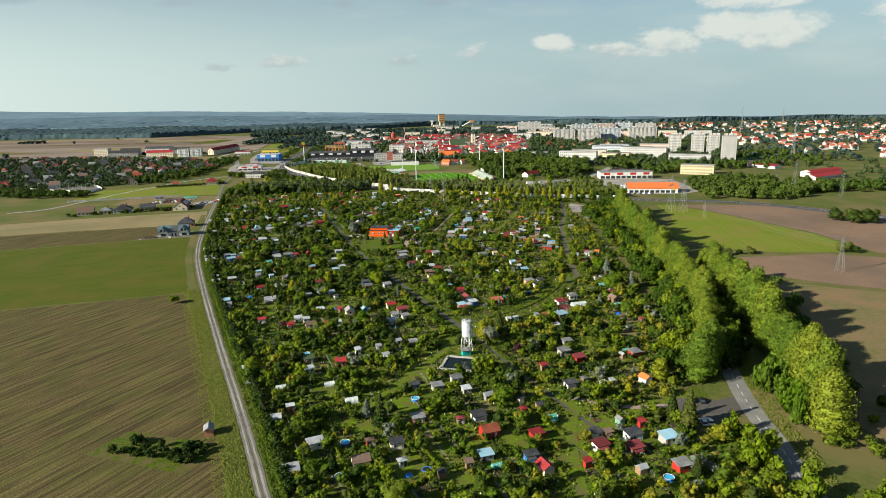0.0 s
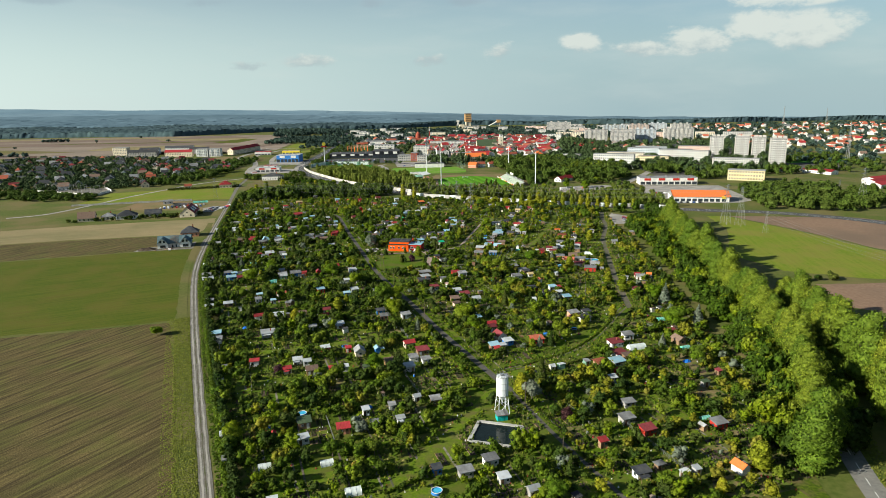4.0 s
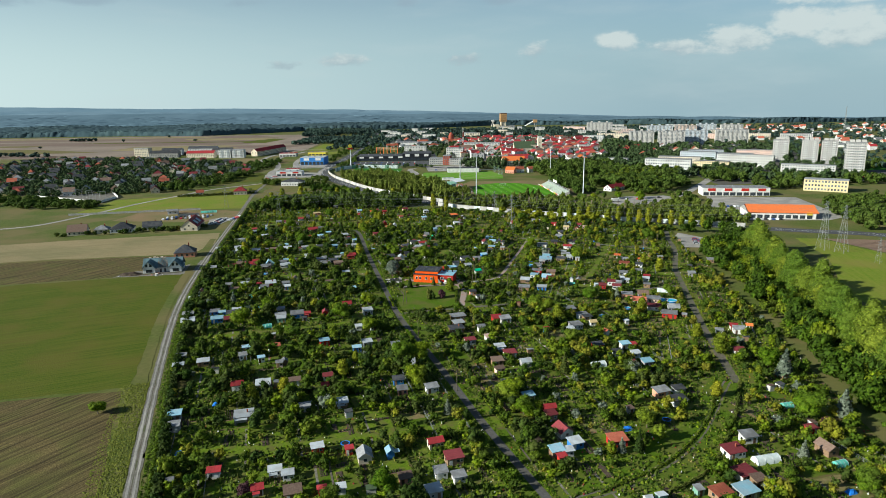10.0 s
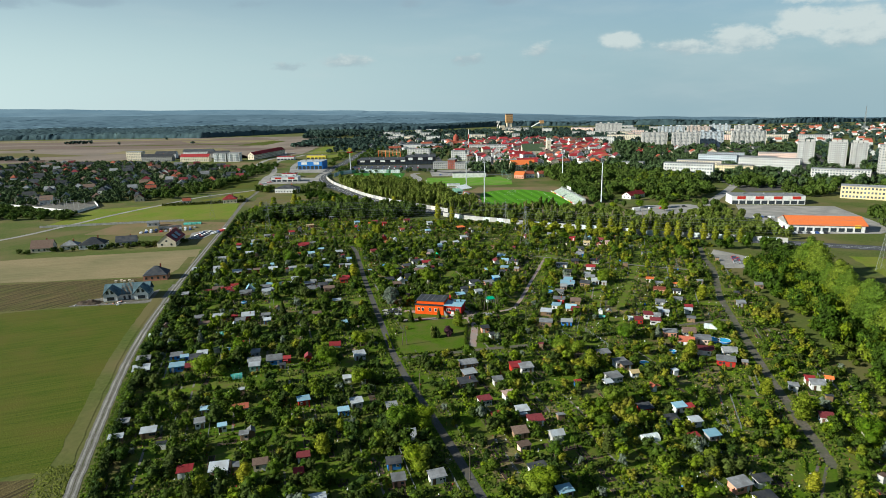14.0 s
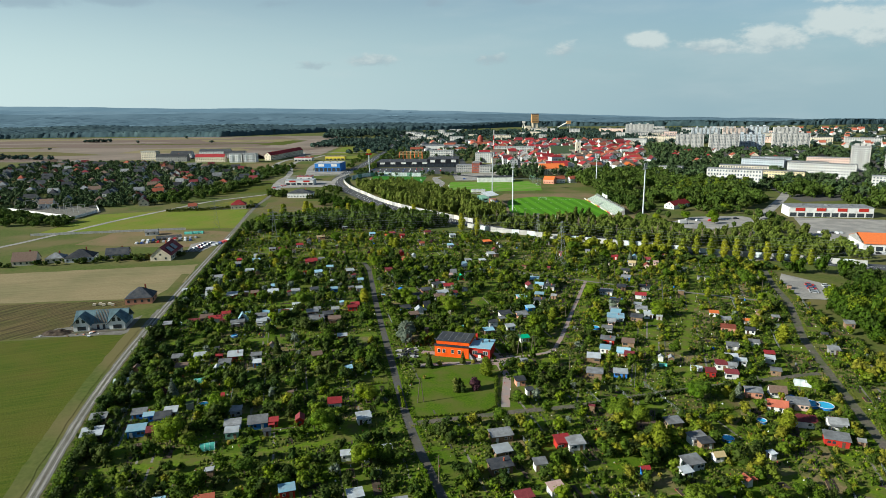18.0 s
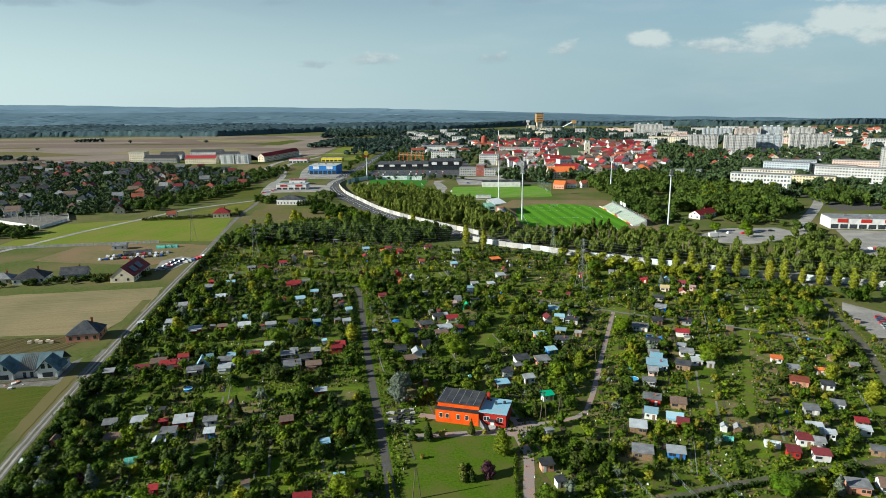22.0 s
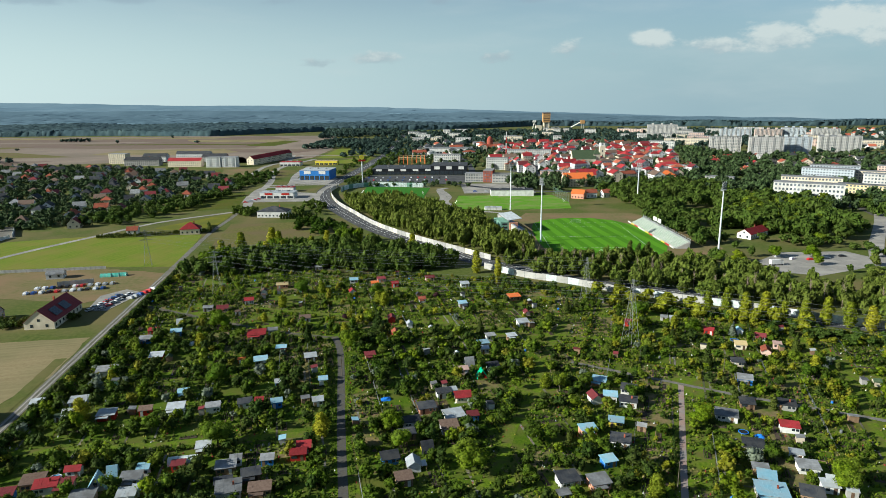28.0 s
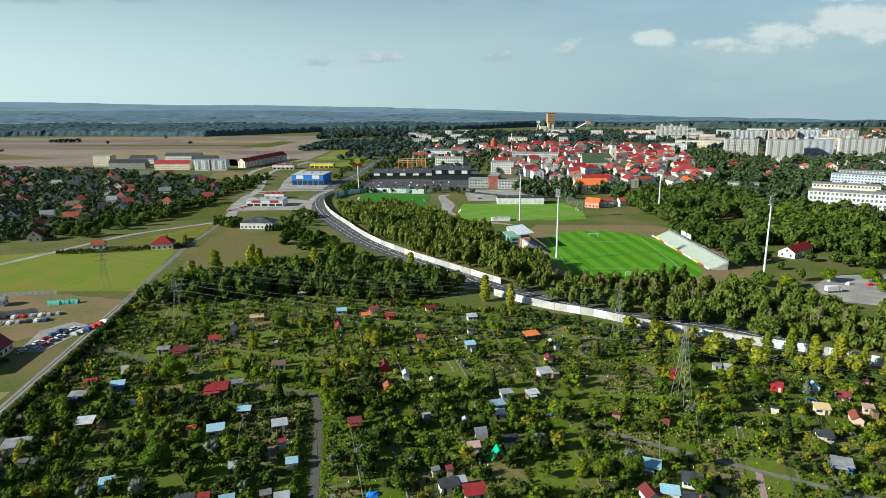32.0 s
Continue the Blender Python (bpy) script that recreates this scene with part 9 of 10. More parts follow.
tufts(210000, 8, ((0.34, "leaf", "green herbs and vegetables of the plots", 0.25, 0.75, 0.3, 1.1, -0.15), (0.24, "leaf_light", "light green tall grass in the plots", 0.25, 0.8, 0.25, 0.9, -0.05), (0.2, "leaf_dark", "dark green perennials in the plots", 0.3, 0.8, 0.4, 1.4, -0.1), (0.16, "straw", "dry yellowed tall grass in the plots", 0.2, 0.6, 0.2, 0.7, 0.0), (0.03, "leaf_yellow", "yellow flowers in the plots", 0.15, 0.4, 0.3, 0.8, -1), (0.015, "roof_red", "red flowers in the plots", 0.15, 0.35, 0.3, 0.7, -1), (0.015, "white", "white flowers and small pale things in the plots", 0.15, 0.4, 0.3, 0.8, -1)))


def roadside_grass(line, near, far, count, seed, material, label, h0, h1):
    """Grass tussocks scattered along a road's edge."""
    r = np.random.default_rng(seed)
    pts = np.array([q.to_tuple()[:2] for q in smooth_line(line, 4.0)])
    k = r.integers(0, len(pts) - 1, count)
    t = r.random((count, 1))
    d = pts[k + 1] - pts[k]
    d /= np.linalg.norm(d, axis=1)[:, None]
    off = r.uniform(near, far, (count, 1))
    p = pts[k] + (pts[k + 1] - pts[k]) * t + np.stack([-d[:, 1], d[:, 0]], 1) * off
    w, h, a = r.uniform(0.2, 0.6, count), r.uniform(h0, h1, count), r.uniform(0, 6.28, count)
    rim = [np.stack([p[:, 0] + np.cos(a + s) * w, p[:, 1] + np.sin(a + s) * w, np.zeros(count)], 1) for s in (0, 2.1, 4.2)]
    v = np.stack(rim + [np.stack([p[:, 0], p[:, 1], h], 1)], 1).reshape(-1, 3)
    i = 4 * np.arange(count)
    f = np.concatenate([np.stack([i + b, i + c, i + 3], 1) for b, c in ((0, 1), (1, 2), (2, 0))])
    tagged(new("verge_grass", mesh_np("verge_grass", v, f, M[material])), label, "grass", "", "stuff")


roadside_grass(DIRT_ROAD[:6], 2.0, 8.6, 9000, 1, "grass_olive", "olive grass tussocks on the field verge", 0.15, 0.5)
roadside_grass(DIRT_ROAD[:6], 5.5, 12.0, 5000, 2, "grass_olive", "grass spreading into the ploughed field", 0.1, 0.3)
roadside_grass(DIRT_ROAD[:9], -4.4, -2.3, 4000, 3, "leaf", "grass at the foot of the roadside hedge", 0.2, 0.6)
roadside_grass(MAIN_PATH[2:], 1.5, 3.2, 2500, 4, "leaf", "grass beside the paved lane", 0.15, 0.5)
roadside_grass(MAIN_PATH[2:], -3.2, -1.5, 2500, 5, "leaf_light", "grass beside the paved lane", 0.15, 0.5)
roadside_grass(RIGHT_PATH, -3.2, -1.5, 1500, 6, "grass_olive", "dry grass beside the dirt lane", 0.15, 0.5)
roadside_grass(CROSS_PATH, -2.8, -1.3, 1000, 7, "grass_olive", "dry grass beside the dirt lane", 0.15, 0.5)
roadside_grass(SIDE_ROAD, -9.0, -3.3, 3000, 8, "grass_olive", "dry rough grass beside the road", 0.2, 0.7)

# poplars beside the road: single trees
poplar = [make_tree("poplar", lambda r: tall_lobes(r, 9.4, 21.0, 12, 0.06), 2500, 0.34, M["leaf_poplar"], 18, 0.4, "tall yellow-green poplar in the belt", "tree", "poplars", seed=s) for s in (21, 22, 23)]
BELT_WEST = [(112, 205), (124, 226), (146, 270), (160, 320), (176, 390), (196, 470), (214, 540)]
BELT_EAST = [(129, 163), (140, 192), (155, 233), (168, 281), (180, 332)]
for line, step in ((BELT_WEST, 6.4), (BELT_EAST, 5.6)):
    for q in smooth_line(line, step):
        put(dice.choice(poplar), q.x + dice.uniform(-2.5, 2.5), q.y + dice.uniform(-2, 2), dice.uniform(0.72, 1.22), dice.uniform(0.8, 1.2))


GAP_TREES = [(130, 222), (138, 226), (150, 255), (162, 290), (172, 335), (164, 340), (154, 300), (140, 260)]
TUFT = lambda r: round_lobes(r, 1.0, 1.0, 2, 0.06)


def grove(name, poly, count, width, height, material, label, lobes=None, leaves=84, size=0.13, seed=5, skip=None):
    places, tries = [], 0
    xs, ys = [p[0] for p in poly], [p[1] for p in poly]
    while len(places) < count and tries < count * 40:
        tries += 1
        x, y = dice.uniform(min(xs), max(xs)), dice.uniform(min(ys), max(ys))
        if inside(x, y, poly) and (skip is None or not skip(x, y)):
            places.append((x, y, dice.uniform(*width), dice.uniform(*height)))
    return thicket(name, places, lobes or (lambda r: round_lobes(r, 1.0, 1.0, 5, 0.08)), leaves, size, M[material], label, "trees", seed=seed)


grove("belt_undergrowth", [(96, 215), (112, 205), (140, 255), (165, 330), (190, 420), (214, 530), (228, 600), (196, 606), (180, 540), (172, 470), (160, 400), (142, 320), (126, 260)], 200, (6, 10), (7, 13), "leaf", "dense green trees beside the poplar belt", leaves=150, size=0.075, seed=61, skip=lambda x, y: math.hypot(x - 192, y - 575) < 24)
grove("belt_undergrowth", [(118, 200), (134, 215), (152, 262), (170, 320), (196, 420), (222, 520), (236, 590), (222, 590), (204, 500), (180, 400), (160, 320), (138, 255)], 220, (5, 9), (5, 11), "leaf_dark", "dark trees between the two poplar rows", leaves=110, size=0.09, seed=62, skip=lambda x, y: (y > 340 and x > 172 + 0.27 * (y - 340)) or math.hypot(x - 192, y - 575) < 24)
grove("belt_undergrowth", [(104, 215), (118, 215), (140, 265), (165, 340), (190, 430), (214, 540), (200, 590), (184, 540), (176, 470), (164, 400), (146, 320), (130, 265)], 150, (5, 9), (6, 11), "leaf_light", "light green trees beside the poplar belt", leaves=150, size=0.075, seed=95, skip=lambda x, y: math.hypot(x - 192, y - 575) < 24)
grove("belt_undergrowth", GAP_TREES, 70, (6, 9), (8, 13), "leaf", "green trees over the road between the poplar rows", leaves=150, size=0.075, seed=122)
grove("belt_undergrowth", [(136, 180), (150, 176), (186, 240), (206, 300), (196, 312), (176, 270), (158, 225)], 46, (5, 9), (4, 9), "leaf_wood", "dark bushes on the field side of the poplars", leaves=110, size=0.09, seed=123)
grove("roadside_trees", [(88, 60), (97, 60), (108, 140), (104, 165), (98, 170), (92, 120)], 40, (3, 6), (4, 10), "leaf_light", "light green trees along the road", seed=63)
grove("roadside_trees", [(113, 100), (150, 100), (160, 175), (150, 190), (122, 185), (117, 160)], 34, (3, 6), (2.5, 6), "leaf", "green bushes on the rough grass by the road", seed=64)
grove("roadside_trees", [(121, 165), (134, 172), (150, 205), (142, 214), (126, 195)], 26, (4, 7), (6, 12), "leaf_light", "light green trees along the road bend", seed=65)
grove("field_bushes", [(-60, 173), (-54, 182), (-80, 192), (-86, 184)], 34, (2, 3.6), (1.6, 3.2), "leaf_dark", "bushes round a small field garden", seed=66)
grove("wood_edge", [(-166, 735), (-138, 764), (-104, 790), (-60, 800), (-20, 772), (2, 756), (-30, 742), (-80, 748), (-120, 744)], 260, (6, 10), (7, 13), "leaf_wood", "dark wood at the far end of the allotments", seed=67)
grove("wood_edge", [(-160, 742), (-120, 770), (-60, 812), (-80, 850), (-100, 800), (-150, 775)], 40, (5, 8), (8, 12), "leaf_light", "light green trees before the bypass", seed=68)
grove("bypass_grove", [(22, 778), (0, 805), (-36, 850), (-64, 893), (-88, 943), (-112, 1000), (-80, 1010), (-46, 1000), (-16, 950), (14, 906), (28, 868), (28, 840), (44, 815), (50, 782)], 620, (4.5, 7), (8, 13), "leaf_wood", "dense plantation between bypass and stadium", seed=69)
grove("verge_trees", [(24, 762), (60, 728), (110, 700), (160, 672), (220, 645), (260, 640), (250, 668), (200, 700), (168, 740), (140, 760), (60, 772)], 330, (4.5, 7.5), (6, 11), "leaf_wood", "trees on the verge below the stadium", seed=70)
grove("wall_trees", [(20, 735), (56, 705), (110, 672), (170, 640), (210, 622), (205, 606), (160, 625), (110, 655), (60, 690), (15, 725)], 70, (3, 6), (2.5, 4.6), "leaf_wood", "green trees before the noise wall", seed=71)
grove("wall_trees", [(60, 690), (110, 660), (150, 640), (160, 652), (120, 672), (70, 705)], 30, (5, 8), (4.5, 7), "leaf_yellow_green", "bright yellow-green willows before the noise wall", seed=129)
grove("wall_trees", [(20, 735), (56, 705), (110, 672), (170, 640), (210, 622), (205, 606), (160, 625), (110, 655), (60, 690), (15, 725)], 50, (2, 4), (1.6, 3.2), "leaf_warm", "yellowish shrubs before the noise wall", seed=130)
GLADE = [(182, 905), (205, 890), (226, 930), (232, 956), (206, 960)]
grove("park_trees", [(160, 960), (170, 890), (190, 860), (230, 835), (262, 815), (300, 850), (330, 960), (280, 1000), (262, 1090), (190, 1090), (150, 1050)], 420, (8, 13), (9, 15), "leaf_wood", "large trees of the town park", seed=72, skip=lambda x, y: inside(x, y, GLADE))
patch("park_glade", GLADE, 0.15, M["lawn"], "open lawn between the park trees", "lawn", 1.0)
grove("park_trees", [(210, 850), (262, 825), (330, 960), (280, 1000), (234, 960)], 70, (9, 13), (9, 14), "leaf", "lighter large trees of the town park", seed=73)
grove("market_wood", [(334, 600), (366, 585), (395, 572), (470, 610), (500, 660), (440, 720), (385, 730), (350, 680)], 210, (7, 12), (8, 12), "leaf_wood", "dark wood behind the supermarket", seed=74)
grove("verge_wood", [(208, 640), (260, 622), (262, 700), (250, 760), (215, 720)], 44, (5, 8), (6, 10), "leaf_wood", "dark trees between car park and bypass", seed=75)
grove("town_trees", SUBURB, 1900, (5, 9), (4, 8), "leaf_town_hazed", "garden trees of the suburb", lobes=TUFT, leaves=26, size=0.17, seed=76, skip=lambda x, y: any((x - a) ** 2 + (y - b) ** 2 < 42 for a, b in SUBURB_SPOTS))
grove("town_trees", [(60, 1070), (180, 1070), (340, 1010), (420, 1180), (460, 1460), (420, 1640), (330, 1300), (240, 1120), (60, 1180)], 420, (8, 13), (8, 14), "leaf_town_hazed", "street trees of the town", lobes=TUFT, leaves=26, size=0.17, seed=77)
grove("town_trees", OLD_TOWN, 420, (7, 10), (6, 11), "leaf_town_hazed", "trees in the yards of the old town", lobes=TUFT, leaves=26, size=0.17, seed=78, skip=lambda x, y: any((x - a) ** 2 + (y - b) ** 2 < 120 for a, b in OLD_SPOTS))
grove("town_trees", [(-200, 1500), (640, 1650), (900, 1650), (900, 2320), (-200, 2320)], 1700, (9, 15), (8, 13), "leaf_far_hazed", "trees between the northern blocks", lobes=TUFT, leaves=24, size=0.2, seed=79)
grove("town_trees", [(600, 950), (1100, 700), (1600, 900), (1600, 1300), (1000, 1560), (640, 1400)], 900, (7, 12), (6, 10), "leaf_far_hazed", "trees between the eastern houses", lobes=TUFT, leaves=26, size=0.18, seed=80, skip=lambda x, y: any((x - a) ** 2 + (y - b) ** 2 < 150 for a, b in EAST_SPOTS))
grove("town_trees", [(420, 1560), (760, 1460), (1100, 1560), (1700, 1300), (2400, 1500), (2600, 2300), (1300, 2330), (900, 2300), (900, 1660), (640, 1640)], 1500, (9, 14), (6, 10), "leaf_far_hazed", "trees between the far eastern houses", lobes=TUFT, leaves=16, size=0.24, seed=93)
grove("town_trees", [(480, 520), (700, 480), (1300, 600), (1500, 880), (1100, 700), (760, 640), (600, 700)], 200, (8, 13), (7, 12), "leaf_town_hazed", "trees beyond the eastern fields", lobes=TUFT, leaves=24, size=0.2, seed=94)
grove("hillside_trees", [(330, 1000), (420, 900), (620, 1000), (760, 1450), (460, 1460), (340, 1180)], 520, (8, 13), (7, 13), "leaf_town_hazed", "trees between the eastern town blocks", lobes=TUFT, leaves=26, size=0.17, seed=91)
grove("hillside_trees", [(560, 700), (760, 640), (900, 760), (700, 980), (620, 900)], 60, (7, 11), (5, 9), "leaf_town_hazed", "trees beyond the supermarket", lobes=TUFT, leaves=26, size=0.17, seed=92)
grove("market_wood", [(449, 612), (500, 600), (620, 610), (640, 650), (542, 652), (480, 640)], 70, (7, 11), (7, 11), "leaf_wood", "dark trees beside the eastern road", seed=121)
for x, y, turn, w, d in ((520, 880, 4, 46, 14), (553, 848, -70, 40, 14), (548, 722, 22, 60, 16), (562, 745, 22, 64, 16), (578, 766, 22, 66, 16)):
    house(x, y, turn, w, d, 4.0, "roof_red", "white", "long low hall under a bright red metal roof", "red-roofed halls", rise=2.2, name="low_hall", chimney=False, far=True)
patch("sports_field", [(592, 982), (671, 967), (715, 1015), (634, 1041)], 0.2, M["turf"], "green sports field behind the blocks", "pitch")
for k, (name, line, width, label) in enumerate((
    ("shop_street", [(-197, 970), (-216, 1050), (-222, 1116), (-198, 1133), (-215, 1243), (-222, 1356)], 9, "pale street past the shops"),
    ("shop_street", [(-275, 1234), (-289, 1329), (-287, 1393), (-275, 1427), (-296, 1560)], 8, "pale street to the red-roofed rows"),
    ("shop_street", [(-228, 1135), (-169, 1142), (-140, 1140)], 8, "short street to the bypass junction"),
    ("shop_street", [(-283, 1550), (-143, 1539)], 8, "straight street across the far meadows"),
    ("slip_road", [(-133, 985), (-146, 1047), (-150, 1104), (-142, 1150)], 6, "slip road beside the bypass"),
    ("stadium_path", [(-22, 977), (-14, 1028), (-19, 1090), (-10, 1104)], 7, "pale paved path beside the turf pitch"),
)):
    ribbon(name, line, width, 0.26 + 0.012 * k, M["asphalt_pale"], label)
patch("shop_lot", [(-200, 1150), (-150, 1150), (-146, 1200), (-160, 1216), (-204, 1210)], 0.16, M["asphalt_pale"], "pale yard round the blue shop hall", "yard")
patch("dry_lot", [(-268, 1221), (-226, 1218), (-232, 1310), (-278, 1313)], 0.15, M["olive_field"], "dry grassy building lot", "ground", 1.5)
patch("dry_lot", [(-324, 1261), (-285, 1247), (-292, 1329), (-343, 1332)], 0.15, M["dry_grass"], "bare dry building lot", "ground", 1.5)
patch("shop_meadow", [(-223, 1406), (-148, 1517), (-142, 1417), (-168, 1380)], 0.15, M["crop_bright"], "bright green meadow behind the market hall", "ground", 1.5)
for k in range(26):
    row, i = divmod(k, 9)
    car(-210 + 7 * row + 1.0 * i, 1010 + 40 * row + 3.0 * i, 10, cars.choice(COLOURS), far=True)
noise_wall([(-127, 1080), (-122, 1104), (-101, 1122), (-70, 1118), (-38, 1112)], 5.0, ("film", "moss", "film", "film"), "pitch_fence", "pale green and white boarded fence round the turf pitch")


def sign_mast():
    t = thing("sign_mast", -110, 1130, 12, "tall steel mast with a yellow disc and red panel", "sign mast")
    link_mesh("pole", *beam_data((0, 0, -0.2), (0, 0, 33), 0.7, 0.5, 10), M["silo_paint"], t)
    box("sign_panel", -4.0, -0.5, 28.5, 4.0, 0.5, 30.5, M["deep_red"], t, "red sign panel")
    link_mesh("sign_disc", *beam_data((0, -0.6, 33.4), (0, 0.6, 33.4), 2.8, sides=18), M["yellow"], t, "round yellow sign disc")


def building_frame():
    """A hall going up: orange timber and steel frames."""
    t = thing("hall_frame", -66, 1356, 4, "orange steel frame of a hall under construction", "building frame")
    for i in range(7):
        for y in (-10, 10):
            link_mesh("post", *beam_data((-20 + 6.5 * i, y, -0.2), (-20 + 6.5 * i, y, 11), 0.5, sides=4), M["roof_orange"], t)
        link_mesh("rafter", *beam_data((-20 + 6.5 * i, -10, 11), (-20 + 6.5 * i, 10, 14), 0.45, sides=4), M["roof_orange"], t)
    for y, z in ((-10, 11), (10, 14), (0, 12.5)):
        link_mesh("purlin", *beam_data((-20, y, z), (19, y, z), 0.4, sides=4), M["roof_tan"], t)


sign_mast()
building_frame()
grove("street_trees", [(395, 880), (520, 872), (525, 902), (395, 930)], 46, (7, 11), (9, 14), "leaf_town_hazed", "street trees before the white blocks", leaves=50, size=0.15, seed=125)
grove("street_trees", [(280, 935), (360, 930), (430, 985), (430, 1008), (350, 1000), (285, 962)], 56, (7, 11), (9, 14), "leaf_town_hazed", "trees before the office building", leaves=50, size=0.15, seed=126)
grove("garden_rim", [(152, 380), (174, 384), (194, 460), (210, 530), (190, 542), (178, 500), (164, 430)], 130, (2.5, 5.5), (2.5, 5.5), "leaf", "green trees between gardens and poplars", leaves=110, size=0.08, seed=127)
grove("garden_rim", [(120, 230), (136, 250), (160, 330), (178, 390), (160, 400), (144, 330), (130, 262)], 80, (3, 6), (3, 7), "leaf_light", "light green trees between gardens and poplars", leaves=110, size=0.08, seed=128)
grove("field_trees", [(-980, 1560), (-760, 1480), (-740, 1440), (-960, 1480)], 70, (7, 12), (5, 9), "leaf_far_hazed", "strip of trees in the far fields", lobes=TUFT, leaves=26, size=0.18, seed=131)
grove("field_trees", [(-1000, 2000), (-940, 1990), (-930, 2020), (-1000, 2030)], 14, (9, 14), (7, 10), "leaf_far_hazed", "clump of trees in the far fields", lobes=TUFT, leaves=26, size=0.18, seed=132)
grove("shop_trees", [(-130, 1130), (-60, 1140), (20, 1130), (14, 1110), (-130, 1118)], 36, (4, 6), (4, 7), "leaf_town_hazed", "young trees at the shopping hall", seed=81)
grove("hedge_trees", [(-320, 880), (-272, 895), (-260, 940), (-235, 1060), (-262, 1050), (-300, 960)], 90, (6, 9), (6, 9), "leaf_wood", "tree belt before the suburb", seed=82)
grove("meadow_bushes", [(-520, 880), (-431, 850), (-330, 800), (-325, 770), (-400, 780), (-520, 840)], 160, (5, 9), (4, 8), "leaf_wood", "bushes round the meadows", seed=83)
grove("yard_bushes", [(-285, 634), (-200, 650), (-176, 660), (-178, 666), (-230, 656), (-290, 642)], 60, (2.5, 4.5), (2, 4), "leaf_dark", "garden bushes behind the stubble field", seed=84)
for x, y, s in ((-108, 335, 0.7),):
    put(walnut[0], x, y, s * 0.9, 0.9)
oak = make_tree("field_tree", lambda r: round_lobes(r, 11.0, 9.0, 10, 0.04), 1100, 0.34, M["leaf_dark"], 7, 0.3, "dark broad tree at the edge of the fields", "tree", "field trees", seed=29)
for x, y, s in ((298, 371, 0.8), (304, 369, 0.6), (376, 458, 1.1), (386, 455, 1.2), (370, 471, 1.1), (380, 466, 1.2), (392, 462, 1.1), (223, 378, 0.5), (239, 378, 0.55), (231, 379, 0.4)):
    put(oak, x, y, s, 0.9)
column = make_tree("yellow_poplar", lambda r: tall_lobes(r, 4.0, 10.0, 6, 0.05), 520, 0.4, M["leaf_yellow_green"], 9, 0.2, "slim yellow-green poplar before the noise wall", "tree", "yellow poplars", seed=30)
for k in range(15):
    put(column, 118 + 7.2 * k + dice.uniform(-1, 1), 674 - 3.6 * k + dice.uniform(-1, 1), dice.uniform(0.8, 1.15), dice.uniform(0.9, 1.2))
for x, y, s in ((10, 742, 1.2), (22, 735, 1.0), (-120, 770, 1.2), (-112, 778, 1.1), (-96, 790, 1.1), (-60, 800, 1.0), (-30, 790, 1.2)):
    put(column, x, y, s, 1.1)
for x, y, s in ((85, 712, 0.55),):
    put(spruce, x, y, s * 1.6, 0.75)


dark_poplar = make_tree("dark_poplar", lambda r: tall_lobes(r, 3.6, 14.0, 7, 0.03), 620, 0.34, M["leaf_dark"], 12, 0.2, "slim dark green poplar before the pitch", "tree", "dark poplars", seed=31)
for x, y, s in ((103, 760, 1.05), (108, 759, 0.95), (113.5, 759.5, 1.0)):
    put(dark_poplar, x, y, s)
for x, y, s in ((-150, 775, 1.35), (-143, 792, 1.5), (-127, 808, 1.5), (-122, 806, 1.3), (-154, 770, 1.1), (-90, 812, 1.2), (-70, 822, 1.1)):
    put(column, x, y, s, 0.95)
for x, y, s in ((198, 776, 1.0), (219, 772, 1.1), (246, 812, 1.0), (170, 763, 1.0), (160, 767, 0.9), (214, 756, 0.8)):
    put(walnut[1], x, y, s, 0.9)
house(212, 838, 40, 26, 10, 3.6, "roof_red", "white", "low restaurant under a bright red roof", far=True, rise=3.2)
grove("pitch_pines", [(152, 905), (166, 905), (176, 850), (178, 812), (162, 806), (158, 850)], 46, (5, 8), (7, 11), "leaf_wood", "dark pines behind the open stand", seed=96)
# walled substation in the meadows
patch("substation_yard", [(-450, 880), (-437, 866), (-338, 812), (-334, 850), (-362, 892)], 0.18, M["gravel"], "gravel yard of an electric substation", "yard")
for a, b in (((-437, 866), (-338, 812)), ((-338, 812), (-336, 850)), ((-336, 850), (-362, 892))):
    a, b = Vector(a), Vector(b)
    t = thing("yard_wall", *((a + b) / 2), math.degrees(math.atan2(b.y - a.y, b.x - a.x)), "white concrete panel wall round the substation", "wall", "yard walls")
    n = int((b - a).length / 5)
    for k in range(n):
        c = -(b - a).length / 2 + 5 * k
        box("panel", c + 0.05, -0.1, -0.1, c + 4.95, 0.1, 2.6, M["white"], t)
for k in range(8):
    t = thing("switchgear_frame", -420 + 10 * k, 876 - 5.5 * k + 8 * (k % 2), 25, "grey steel portal frame of the substation", "steel frame", "portal frames")
    for s in (-3, 3):
        link_mesh("post", *beam_data((s, 0, -0.1), (s, 0, 8), 0.18, sides=4), M["pylon"], t)
    link_mesh("crossbar", *beam_data((-3.4, 0, 8), (3.4, 0, 8), 0.18, sides=4), M["pylon"], t)


